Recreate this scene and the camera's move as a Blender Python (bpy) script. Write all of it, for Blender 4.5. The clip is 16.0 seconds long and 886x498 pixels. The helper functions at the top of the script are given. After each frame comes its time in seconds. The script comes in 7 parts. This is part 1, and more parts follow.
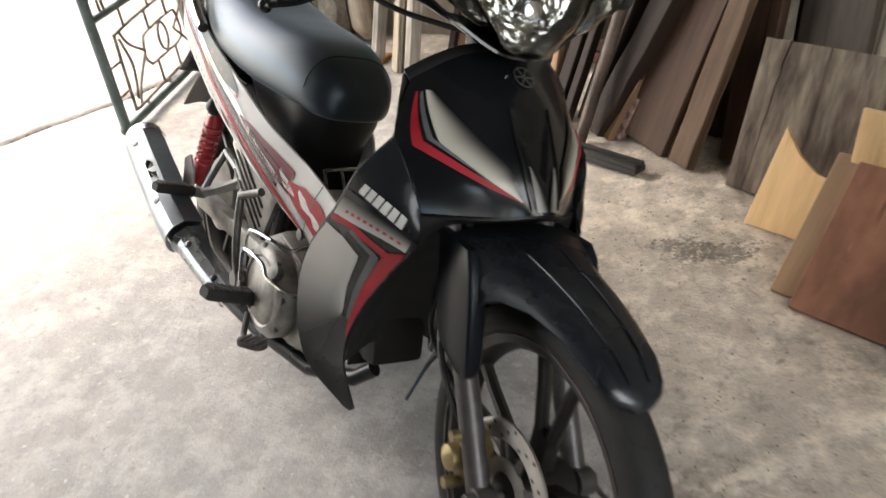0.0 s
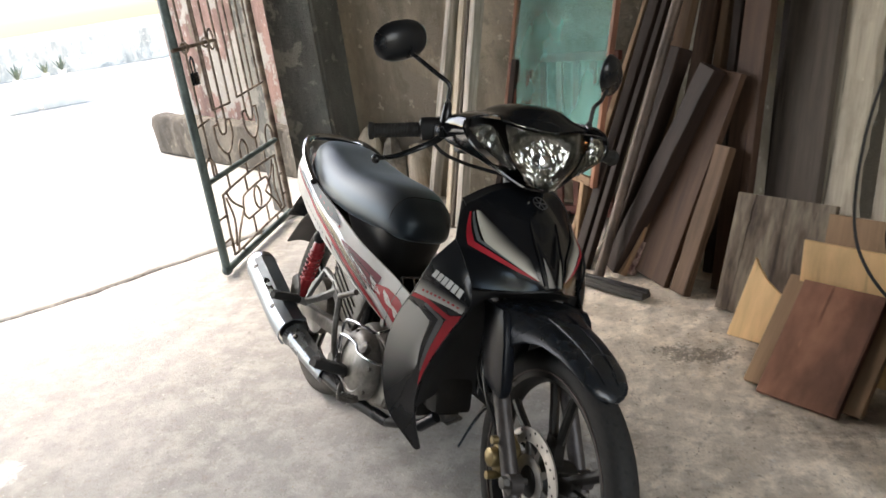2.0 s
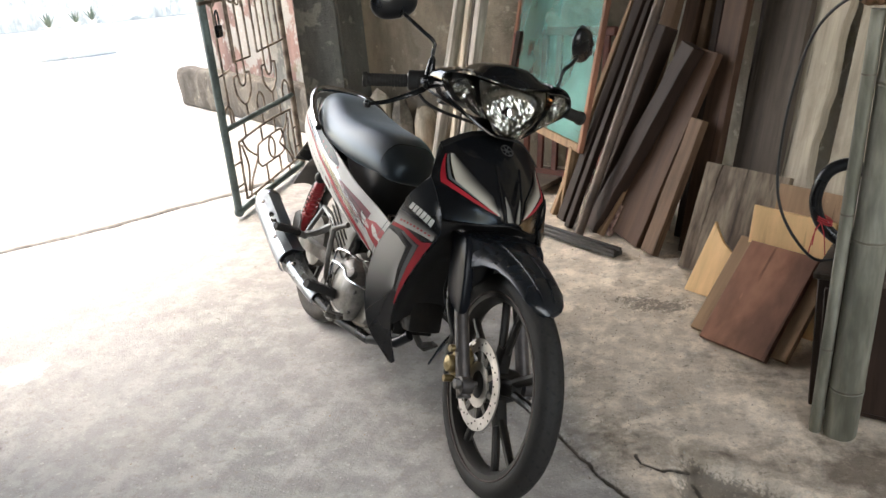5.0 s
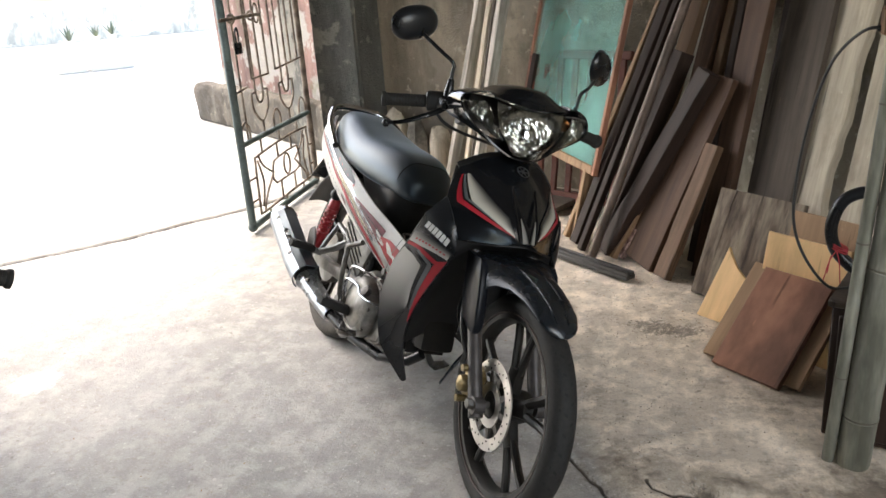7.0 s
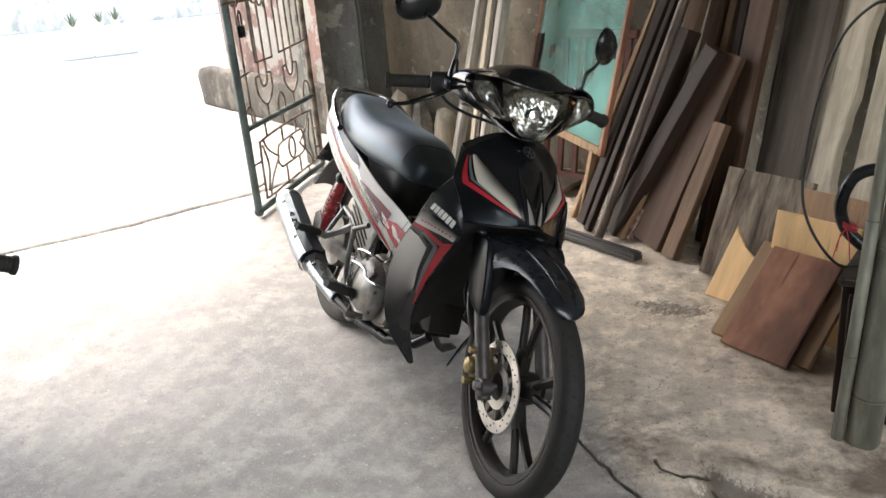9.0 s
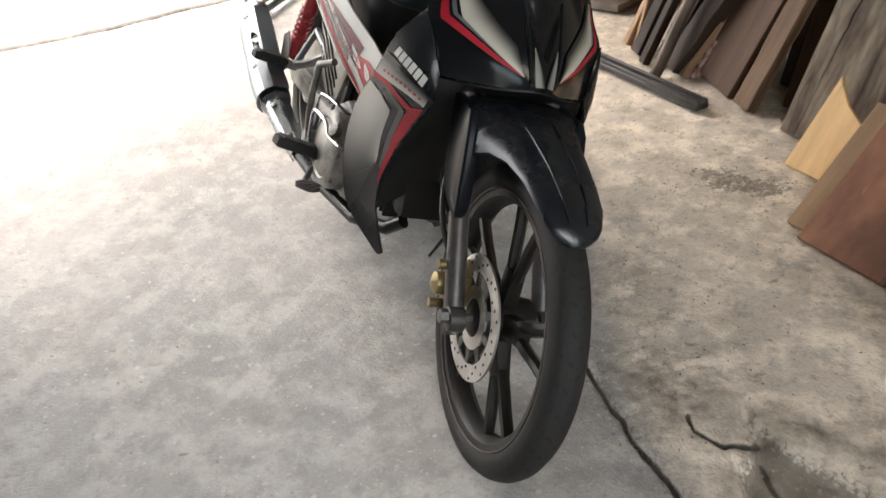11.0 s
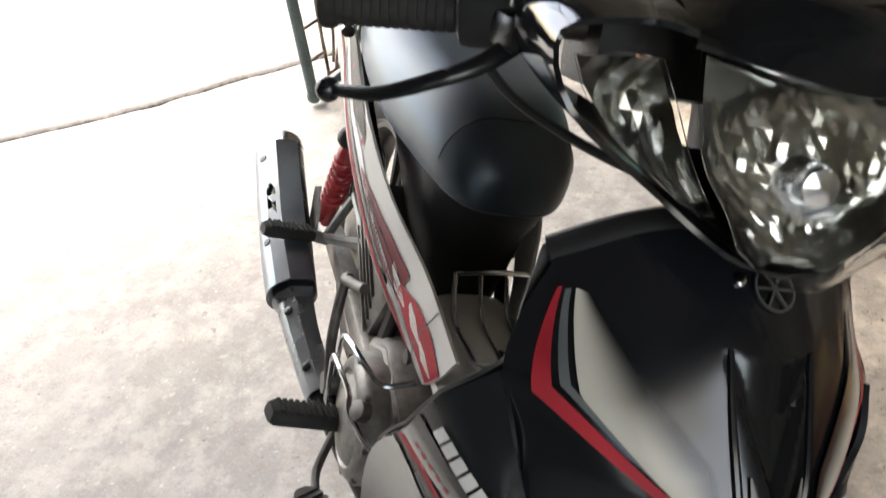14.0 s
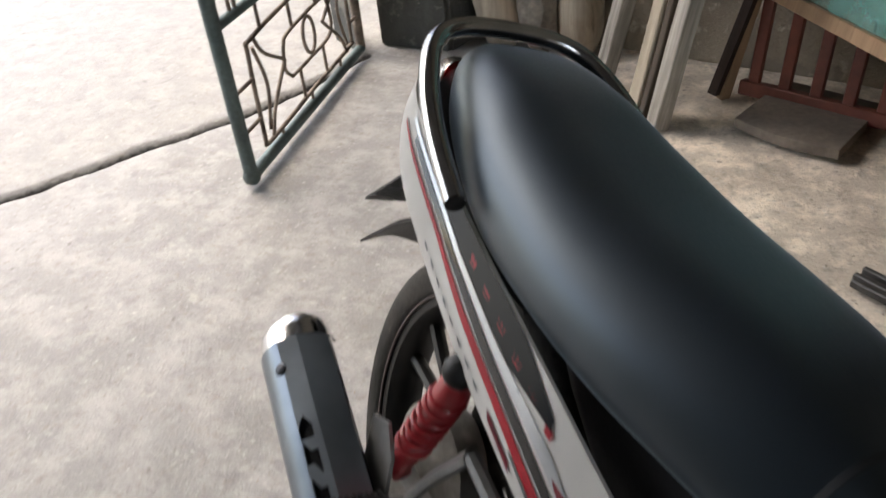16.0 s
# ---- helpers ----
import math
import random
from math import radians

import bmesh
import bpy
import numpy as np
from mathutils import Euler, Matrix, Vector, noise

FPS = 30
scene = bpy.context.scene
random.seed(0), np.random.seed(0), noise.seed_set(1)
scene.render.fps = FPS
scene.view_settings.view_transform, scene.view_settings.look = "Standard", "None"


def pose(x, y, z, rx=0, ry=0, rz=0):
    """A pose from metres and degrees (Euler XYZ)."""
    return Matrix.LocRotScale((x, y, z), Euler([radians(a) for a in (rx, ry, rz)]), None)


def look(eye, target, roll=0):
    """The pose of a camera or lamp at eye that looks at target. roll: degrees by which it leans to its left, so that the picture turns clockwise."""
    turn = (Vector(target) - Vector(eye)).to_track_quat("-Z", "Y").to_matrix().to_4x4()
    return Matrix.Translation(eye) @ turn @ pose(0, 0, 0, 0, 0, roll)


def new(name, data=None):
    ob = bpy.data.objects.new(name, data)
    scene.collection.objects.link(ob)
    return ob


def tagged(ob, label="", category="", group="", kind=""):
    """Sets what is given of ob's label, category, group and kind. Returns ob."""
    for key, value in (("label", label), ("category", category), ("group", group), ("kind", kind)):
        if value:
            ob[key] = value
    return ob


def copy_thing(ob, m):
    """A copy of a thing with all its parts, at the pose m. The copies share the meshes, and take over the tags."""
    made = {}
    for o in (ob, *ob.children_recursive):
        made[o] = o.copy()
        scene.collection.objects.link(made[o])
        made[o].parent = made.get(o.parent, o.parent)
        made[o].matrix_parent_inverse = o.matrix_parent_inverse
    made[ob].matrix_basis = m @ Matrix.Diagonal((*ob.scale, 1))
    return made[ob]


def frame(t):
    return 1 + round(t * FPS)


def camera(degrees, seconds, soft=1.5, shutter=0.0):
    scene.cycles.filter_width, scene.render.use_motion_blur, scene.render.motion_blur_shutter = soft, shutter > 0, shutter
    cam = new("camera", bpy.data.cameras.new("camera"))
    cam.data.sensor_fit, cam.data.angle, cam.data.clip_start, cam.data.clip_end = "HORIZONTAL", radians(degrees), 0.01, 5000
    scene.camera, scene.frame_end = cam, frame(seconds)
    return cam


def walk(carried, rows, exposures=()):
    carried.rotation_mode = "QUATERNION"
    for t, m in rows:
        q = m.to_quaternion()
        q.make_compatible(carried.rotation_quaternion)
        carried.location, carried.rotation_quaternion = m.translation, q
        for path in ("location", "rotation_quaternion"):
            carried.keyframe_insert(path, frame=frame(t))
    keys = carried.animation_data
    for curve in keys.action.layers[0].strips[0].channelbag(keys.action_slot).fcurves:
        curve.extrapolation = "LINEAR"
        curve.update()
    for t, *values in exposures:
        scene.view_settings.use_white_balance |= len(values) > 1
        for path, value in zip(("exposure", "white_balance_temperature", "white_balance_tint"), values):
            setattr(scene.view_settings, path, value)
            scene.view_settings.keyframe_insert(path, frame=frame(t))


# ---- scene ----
cam = camera(56.6, 16.0, shutter=0.5)
PATH = [
    (0, (0.363, 0.292, 1.21), (-0.399, 1.821, 0.169), -8.5),
    (0.5, (0.567, 0.081, 1.229), (-0.285, 1.641, 0.312), -8.9),
    (1, (0.629, -0.026, 1.294), (-0.292, 1.578, 0.533), -8.0),
    (1.5, (0.602, -0.131, 1.31), (-0.348, 1.501, 0.652), -7.5),
    (2, (0.616, -0.295, 1.323), (-0.267, 1.376, 0.669), -8.4),
    (2.5, (0.71, -0.415, 1.326), (-0.124, 1.274, 0.653), -7.3),
    (3, (0.823, -0.503, 1.313), (-0.006, 1.183, 0.626), -5.9),
    (3.5, (0.845, -0.512, 1.312), (-0.017, 1.148, 0.603), -5.7),
    (4, (0.844, -0.517, 1.312), (-0.041, 1.125, 0.59), -5.7),
    (6.5, (0.849, -0.54, 1.323), (-0.09, 1.095, 0.655), -4.7),
    (7, (0.838, -0.542, 1.32), (-0.101, 1.094, 0.658), -4.3),
    (7.5, (0.833, -0.542, 1.324), (-0.115, 1.09, 0.662), -4.1),
    (8, (0.83, -0.547, 1.323), (-0.125, 1.082, 0.664), -4.2),
    (8.5, (0.826, -0.537, 1.316), (-0.133, 1.083, 0.64), -4.9),
    (9, (0.835, -0.533, 1.314), (-0.115, 1.082, 0.614), -5.1),
    (9.5, (0.812, -0.474, 1.297), (-0.129, 1.12, 0.538), -4.5),
    (9.7, (0.78, -0.405, 1.274), (-0.153, 1.171, 0.471), -4.2),
    (11.8, (0.475, 0.439, 1.156), (-0.514, 1.685, -0.056), -5.6),
    (12, (0.395, 0.514, 1.147), (-0.549, 1.793, -0.067), -4.6),
    (12.5, (0.25, 0.613, 1.152), (-0.675, 1.874, -0.095), -4.6),
    (13, (0.214, 0.716, 1.146), (-0.773, 1.936, -0.094), -7.3),
    (13.5, (0.187, 0.839, 1.147), (-0.938, 2.012, -0.019), -9.0),
    (14, (0.157, 0.882, 1.177), (-1.027, 2.060, 0.077), -8.8),
    (14.5, (0.095, 0.914, 1.187), (-1.101, 2.126, 0.137), -6.6),
    (15, (-0.181, 0.980, 1.174), (-1.254, 2.263, 0.077), -4.9),
    (15.5, (-0.373, 1.023, 1.184), (-1.346, 2.345, 0.042), -5.0),
    (16, (-0.515, 1.186, 1.179), (-1.444, 2.54, 0.036), -6.6),
]
walk(cam, [(t, look(eye, target, roll)) for t, eye, target, roll in PATH], exposures=[(0.0, 3.0, 7220, 9), (2.0, 2.72, 7120, 9), (3.2, 2.88, 7120, 9), (9.7, 2.93, 7070, 9), (11.8, 3.08, 7320, 9), (13.5, 3.05, 7170, 9), (14.5, 2.7, 6950, 9), (15.0, 2.42, 6900, 9), (15.5, 2.25, 6850, 9), (16.0, 2.02, 6800, 9)])

# ---- light ----
world = bpy.data.worlds.new("daylight")
world.use_nodes = True
scene.world = world
wn = world.node_tree.nodes
sky = wn.new("ShaderNodeTexSky")
sky.sky_type, sky.sun_disc = "NISHITA", False
sky.sun_elevation, sky.sun_rotation = radians(54), radians(-84)
sky.dust_density = 3.0
wn["Background"].inputs[1].default_value = 0.15
world.node_tree.links.new(sky.outputs[0], wn["Background"].inputs[0])
# overcast: a wide soft sun over the yard
sun = new("sun", bpy.data.lights.new("sun", "SUN"))
sun.data.energy, sun.data.angle, sun.data.color = 0.42, radians(45), (1, 0.975, 0.94)
sun.matrix_world = look((-11.94, 2.1, 16.5), (0.0, 0.85, 0))


def sky_light(centre, target, w, h, power):
    """Fill lamp added out of view, behind and to the right of the camera."""
    d = bpy.data.lights.new("sky_light", "AREA")
    d.shape, d.size, d.size_y, d.energy, d.color = "RECTANGLE", w, h, power, (1.0, 0.98, 0.95)
    ob = new("sky_light", d)
    ob.matrix_world = look(centre, target)
    return ob


# added fill that lifts the right side and the motorcycle's front
sky_light((2.62, -0.75, 1.75), (0.0, 1.0, 0.5), 2.3, 1.9, 10.0)

# ---- building helpers ----
rng = random.Random(7)


def material(name, color, rough=0.6, metal=0.0, vary=0.25, scale=6.0, fine=60.0, bump=0.15, spec=0.5, coat=0.0, dark=None, alpha=None, depth=0.004, grain=None, wear=0.0):
    """A surface with broad stains, fine grain and relief; colours vary a little from thing to thing."""
    m = bpy.data.materials.new(name)
    m.use_nodes = True
    nt, b = m.node_tree, m.node_tree.nodes["Principled BSDF"]
    L = nt.links.new
    tc = nt.nodes.new("ShaderNodeTexCoord")
    n1, n2 = nt.nodes.new("ShaderNodeTexNoise"), nt.nodes.new("ShaderNodeTexNoise")
    n1.inputs["Scale"].default_value, n1.inputs["Detail"].default_value = scale, 6
    n2.inputs["Scale"].default_value, n2.inputs["Detail"].default_value = fine, 5
    mp = nt.nodes.new("ShaderNodeMapping")
    mp.inputs["Scale"].default_value = grain or (1, 1, 1)
    oi = nt.nodes.new("ShaderNodeObjectInfo")
    cx = nt.nodes.new("ShaderNodeCombineXYZ")
    shift = nt.nodes.new("ShaderNodeMath")
    shift.operation = "MULTIPLY"
    shift.inputs[1].default_value = 40.0 if grain else 0.0
    L(oi.outputs["Random"], shift.inputs[0]), L(shift.outputs[0], cx.inputs["X"]), L(shift.outputs[0], cx.inputs["Y"])
    L(tc.outputs["Object"], mp.inputs["Vector"]), L(cx.outputs[0], mp.inputs["Location"])
    L(mp.outputs[0], n1.inputs["Vector"]), L(mp.outputs[0], n2.inputs["Vector"])
    mix, mix2 = nt.nodes.new("ShaderNodeMix"), nt.nodes.new("ShaderNodeMix")
    mix.data_type = mix2.data_type = "RGBA"
    dk = dark or tuple(c * (1 - vary) for c in color)
    lt = tuple(min(1, c * (1 + vary * 0.6)) for c in color)
    mix.inputs["A"].default_value, mix.inputs["B"].default_value = (*dk, 1), (*lt, 1)
    r1 = nt.nodes.new("ShaderNodeMapRange")
    r1.inputs["From Min"].default_value, r1.inputs["From Max"].default_value = 0.35, 0.65
    L(n1.outputs["Fac"], r1.inputs["Value"]), L(r1.outputs["Result"], mix.inputs["Factor"])
    mix2.blend_type = "MULTIPLY"
    mix2.inputs["Factor"].default_value = min(1.0, vary * 1.6)
    L(mix.outputs["Result"], mix2.inputs["A"]), L(n2.outputs["Fac"], mix2.inputs["B"])
    gain = nt.nodes.new("ShaderNodeMix")
    gain.data_type, gain.blend_type = "RGBA", "MULTIPLY"
    gain.inputs["Factor"].default_value = 1.0
    g = 1 + 0.5 * min(1.0, vary * 1.6)
    gain.inputs["B"].default_value = (g, g, g, 1)
    L(mix2.outputs["Result"], gain.inputs["A"]), L(gain.outputs["Result"], b.inputs["Base Color"])
    if wear:
        # sharp dark checks along the grain, and blotches of old dirt
        for size, stretch, lo, hi, k, tone in ((7.0, (3.2, 3.2, 0.16), 0.60, 0.66, 0.75, 0.30), (5.0, (1.0, 1.0, 0.55), 0.52, 0.66, 0.55, 0.50), (26.0, (1.6, 1.6, 0.5), 0.66, 0.72, 0.6, 1.9)):
            mq = nt.nodes.new("ShaderNodeMapping")
            mq.inputs["Scale"].default_value = stretch
            L(tc.outputs["Object"], mq.inputs["Vector"]), L(cx.outputs[0], mq.inputs["Location"])
            nz = nt.nodes.new("ShaderNodeTexNoise")
            nz.inputs["Scale"].default_value, nz.inputs["Detail"].default_value, nz.inputs["Roughness"].default_value = size, 8, 0.66
            L(mq.outputs[0], nz.inputs["Vector"])
            rq = nt.nodes.new("ShaderNodeMapRange")
            rq.inputs["From Min"].default_value, rq.inputs["From Max"].default_value, rq.inputs["To Max"].default_value = lo, hi, k * wear
            L(nz.outputs["Fac"], rq.inputs["Value"])
            mw = nt.nodes.new("ShaderNodeMix")
            mw.data_type, mw.blend_type = "RGBA", "MULTIPLY"
            mw.inputs["B"].default_value = (tone, tone * 0.97, tone * 0.93, 1)
            L(rq.outputs["Result"], mw.inputs["Factor"]), L(b.inputs["Base Color"].links[0].from_socket, mw.inputs["A"])
            L(mw.outputs["Result"], b.inputs["Base Color"])
    rr = nt.nodes.new("ShaderNodeMapRange")
    rr.inputs["To Min"].default_value, rr.inputs["To Max"].default_value = max(0.02, rough - 0.1), min(1, rough + 0.12)
    L(n2.outputs["Fac"], rr.inputs["Value"]), L(rr.outputs["Result"], b.inputs["Roughness"])
    b.inputs["Metallic"].default_value, b.inputs["Specular IOR Level"].default_value = metal, spec
    b.inputs["Coat Weight"].default_value, b.inputs["Coat Roughness"].default_value = coat, 0.08
    if bump:
        bp = nt.nodes.new("ShaderNodeBump")
        bp.inputs["Strength"].default_value, bp.inputs["Distance"].default_value = bump, depth
        L(n2.outputs["Fac"], bp.inputs["Height"]), L(bp.outputs["Normal"], b.inputs["Normal"])
    if alpha is not None:
        b.inputs["Alpha"].default_value = alpha
    return m


def finish(name, bm, mats, parent=None, label="", smooth=40):
    """Link a bmesh as one mesh object, under a parent if one is given; smooth: the angle, in degrees, past which edges stay sharp."""
    me = bpy.data.meshes.new(name)
    bm.normal_update()
    if smooth:
        lim = radians(smooth)
        for f in bm.faces:
            f.smooth = True
        for e in bm.edges:
            if len(e.link_faces) == 2 and e.calc_face_angle(0) > lim:
                e.smooth = False
    bm.to_mesh(me)
    bm.free()
    for m in (mats if isinstance(mats, (list, tuple)) else [mats]):
        me.materials.append(m)
    ob = new(name, me)
    if parent:
        ob.parent = parent
    if label:
        tagged(ob, label)
    return ob


part = finish


def empty(name, m, label, category, group="", kind=""):
    ob = new(name)
    ob.empty_display_size = 0.05
    ob.matrix_world = m
    return tagged(ob, label, category, group, kind)


def box(bm, size, m=None, bevel=0.0, seg=1, mi=0):
    """A box of that size round the pose m, its edges rounded by bevel."""
    before = set(bm.faces)
    r = bmesh.ops.create_cube(bm, size=1.0, matrix=(m or Matrix()) @ Matrix.Diagonal((*size, 1)))
    if bevel:
        es = list({e for v in r["verts"] for e in v.link_edges})
        bmesh.ops.bevel(bm, geom=es, offset=bevel, segments=seg, profile=0.6, affect="EDGES")
    for f in set(bm.faces) - before:
        f.material_index = mi
    return bm


def ring_faces(bm, a, b, mi=0):
    n = len(a)
    for i in range(n):
        f = bm.faces.new((a[i], a[(i + 1) % n], b[(i + 1) % n], b[i]))
        f.material_index = mi


def loft(bm, rings, cap=True, mi=0, closed=False):
    """Skin closed rings of points of equal count."""
    vs = [[bm.verts.new(p) for p in r] for r in rings]
    for a, b in zip(vs, vs[1:]):
        ring_faces(bm, a, b, mi)
    if closed:
        ring_faces(bm, vs[-1], vs[0], mi)
    elif cap:
        bm.faces.new(list(reversed(vs[0]))).material_index = mi
        bm.faces.new(vs[-1]).material_index = mi
    return vs


def lathe(bm, prof, m=None, n=32, mi=0, cap=True):
    """Turn (radius, height) pairs about the z axis of the pose m."""
    m = m or Matrix()
    return loft(bm, [[m @ Vector((r * math.cos(2 * math.pi * i / n), r * math.sin(2 * math.pi * i / n), h)) for i in range(n)] for r, h in prof], cap, mi)


def torus_profile(bm, prof, m=None, n=48, mi=0):
    """Turn a closed (radius, height) outline about the z axis of m."""
    m = m or Matrix()
    rings = []
    for i in range(n):
        a = 2 * math.pi * i / n
        rings.append([m @ Vector((r * math.cos(a), r * math.sin(a), h)) for r, h in prof])
    return loft(bm, rings, mi=mi, closed=True)


def smooth_path(pts, k=6):
    """Points along a smooth line through pts."""
    P = [Vector(p) for p in pts]
    if len(P) < 3:
        return P
    Q = [2 * P[0] - P[1], *P, 2 * P[-1] - P[-2]]
    out = []
    for i in range(1, len(Q) - 2):
        a, b, c, d = Q[i - 1:i + 3]
        for j in range(k):
            t = j / k
            out.append(0.5 * (2 * b + (c - a) * t + (2 * a - 5 * b + 4 * c - d) * t * t + (3 * b - a - 3 * c + d) * t ** 3))
    return [*out, P[-1]]


def sweep(bm, pts, rad, n=8, mi=0, k=6, flat=1.0, cap=True):
    """A tube along a smooth line; rad: one radius, or one for the start and end to run between; flat: squashes it."""
    path = smooth_path(pts, k) if k > 1 else [Vector(p) for p in pts]
    up, rings = None, []
    for i, p in enumerate(path):
        d = (path[min(i + 1, len(path) - 1)] - path[max(i - 1, 0)]).normalized()
        if up is None:
            up = d.orthogonal().normalized()
        side = d.cross(up).normalized()
        up = side.cross(d).normalized()
        t = i / (len(path) - 1)
        r = rad if isinstance(rad, (int, float)) else rad[0] + (rad[1] - rad[0]) * t
        rings.append([p + r * (math.cos(2 * math.pi * j / n) * side + flat * math.sin(2 * math.pi * j / n) * up) for j in range(n)])
    loft(bm, rings, cap, mi)
    return bm


def rounded(w, h, r, n=3):
    """An outline of a rounded rectangle in the plane."""
    out = []
    for cx, cy, a0 in ((w / 2 - r, h / 2 - r, 0), (-w / 2 + r, h / 2 - r, 90), (-w / 2 + r, -h / 2 + r, 180), (w / 2 - r, -h / 2 + r, 270)):
        for i in range(n + 1):
            a = radians(a0 + 90 * i / n)
            out.append((cx + r * math.cos(a), cy + r * math.sin(a)))
    return out


def plate(bm, outline, t, m=None, mi=0):
    """A flat plate of thickness t from an outline in the xy plane of m, centred on it."""
    m = m or Matrix()
    return loft(bm, [[m @ Vector((x, y, z)) for x, y in outline] for z in (-t / 2, t / 2)], True, mi)


def frame_of(a, b, up=(0, 0, 1)):
    """A pose at a with x towards b and z as near up as may be."""
    a, b = Vector(a), Vector(b)
    x = (b - a).normalized()
    y = Vector(up).cross(x).normalized()
    z = x.cross(y)
    m = Matrix((x, y, z)).transposed().to_4x4()
    m.translation = a
    return m


def wall(name, a, b, height, thick, mat, side=1, holes=(), z0=0.0):
    """A wall from a to b on the ground, its thickness to the side away; holes: (from, to, bottom, top) along it, cut right through."""
    m = frame_of((*a, z0), (*b, z0))
    ln = (Vector(b) - Vector(a)).length
    xs = sorted({0.0, ln, *[h[0] for h in holes], *[h[1] for h in holes]})
    zs = sorted({0.0, height, *[h[2] for h in holes], *[h[3] for h in holes]})
    bm = bmesh.new()
    for x0, x1 in zip(xs, xs[1:]):
        for c0, c1 in zip(zs, zs[1:]):
            if any(h[0] <= x0 and x1 <= h[1] and h[2] <= c0 and c1 <= h[3] for h in holes):
                continue
            box(bm, (x1 - x0, thick, c1 - c0), m @ Matrix.Translation(((x0 + x1) / 2, side * thick / 2, (c0 + c1) / 2)))
    bmesh.ops.remove_doubles(bm, verts=bm.verts, dist=1e-4)
    ob = finish(name, bm, mat, smooth=0)
    return tagged(ob, kind="structure")

# ---- materials ----
def tune(m, **kw):
    b = m.node_tree.nodes["Principled BSDF"]
    for k, v in kw.items():
        b.inputs[k.replace("_", " ")].default_value = v
    return m


black_paint = material("black_paint", (0.0045, 0.0052, 0.0065), 0.14, vary=0.25, scale=5, fine=9, bump=0.0, spec=0.42)
fender_black = material("fender_black", (0.009, 0.0118, 0.0155), 0.27, vary=0.3, scale=6, fine=14, bump=0.0, spec=0.5)
panel_black = material("panel_black", (0.006, 0.007, 0.0095), 0.3, vary=0.2, scale=5, fine=9, bump=0.0, spec=0.12)
gloss_black = material("gloss_black", (0.0045, 0.0055, 0.007), 0.12, vary=0.2, scale=5, fine=9, bump=0.0, spec=0.45)
satin_black = material("satin_black", (0.008, 0.009, 0.0105), 0.27, vary=0.3, scale=5, fine=11, bump=0.0, spec=0.35)
black_plastic = material("black_plastic", (0.009, 0.009, 0.0095), 0.5, vary=0.35, scale=12, fine=220, bump=0.06, spec=0.35)
rubber = material("rubber", (0.0115, 0.0113, 0.011), 0.72, vary=0.5, scale=9, fine=120, bump=0.2, dark=(0.019, 0.018, 0.0165), spec=0.28)
dusty_rubber = material("dusty_rubber", (0.050, 0.045, 0.039), 0.85, vary=0.5, scale=9, fine=120, bump=0.2, dark=(0.02, 0.019, 0.017), spec=0.3)
rim_line = material("rim_line", (0.10, 0.075, 0.07), 0.5, metal=0.3, vary=0.4, scale=20, fine=60, bump=0.0)
wheel_black = material("wheel_black", (0.0075, 0.0073, 0.0072), 0.45, vary=0.5, scale=14, fine=60, bump=0.04, dark=(0.013, 0.0115, 0.010), spec=0.35)
# blue of the reflected sky is put into the vinyl's base and tints
vinyl = tune(material("vinyl", (0.008, 0.0112, 0.0150), 0.40, vary=0.2, scale=5, fine=300, bump=0.10, depth=0.001, spec=0.8), Sheen_Weight=0.24, Sheen_Roughness=0.32, Sheen_Tint=(0.62, 0.80, 0.95, 1), Specular_Tint=(0.72, 0.88, 1.0, 1))
silver_paint = material("silver_paint", (0.40, 0.42, 0.44), 0.3, metal=0.5, vary=0.15, scale=8, fine=12, bump=0.0, coat=0.1, spec=0.35)
rail_metal = material("rail_metal", (0.45, 0.46, 0.48), 0.16, metal=1.0, vary=0.2, scale=9, fine=14, bump=0.0)
white_paint = material("white_paint", (0.52, 0.51, 0.485), 0.45, vary=0.12, scale=8, fine=12, bump=0.0, spec=0.25)
white_flame = material("white_flame", (0.56, 0.54, 0.52), 0.45, vary=0.12, scale=8, fine=12, bump=0.0, spec=0.25)
red_paint = material("red_paint", (0.30, 0.012, 0.022), 0.45, vary=0.2, scale=8, fine=12, bump=0.0, spec=0.25)
wine_paint = material("wine_paint", (0.13, 0.010, 0.020), 0.45, vary=0.3, scale=30, fine=40, bump=0.0, spec=0.25)
grey_paint = material("grey_paint", (0.09, 0.097, 0.10), 0.45, vary=0.2, scale=8, fine=12, bump=0.0, spec=0.25)
pale_mark = material("pale_mark", (0.5, 0.5, 0.48), 0.35, vary=0.15, scale=20, fine=30, bump=0.0)
chrome = material("chrome", (0.68, 0.69, 0.71), 0.12, metal=1.0, vary=0.12, scale=12, fine=16, bump=0.0)
lamp_chrome = tune(material("lamp_chrome", (0.27, 0.27, 0.25), 0.17, metal=1.0, vary=0.1, scale=20, fine=40, bump=0.0))
badge_grey = material("badge_grey", (0.10, 0.10, 0.10), 0.35, metal=0.5, vary=0.2, bump=0.0)
shield_metal = material("shield_metal", (0.19, 0.22, 0.25), 0.32, metal=0.8, vary=0.2, scale=6, fine=12, bump=0.0)
shield_dark = material("shield_dark", (0.24, 0.26, 0.28), 0.26, metal=0.9, vary=0.25, scale=8, fine=14, bump=0.0)
bracket_metal = material("bracket_metal", (0.20, 0.20, 0.195), 0.42, metal=0.4, vary=0.3, scale=12, fine=90, bump=0.05)
cast_metal = material("cast_metal", (0.26, 0.25, 0.235), 0.48, metal=0.5, vary=0.4, scale=11, fine=90, bump=0.15, dark=(0.11, 0.10, 0.085))
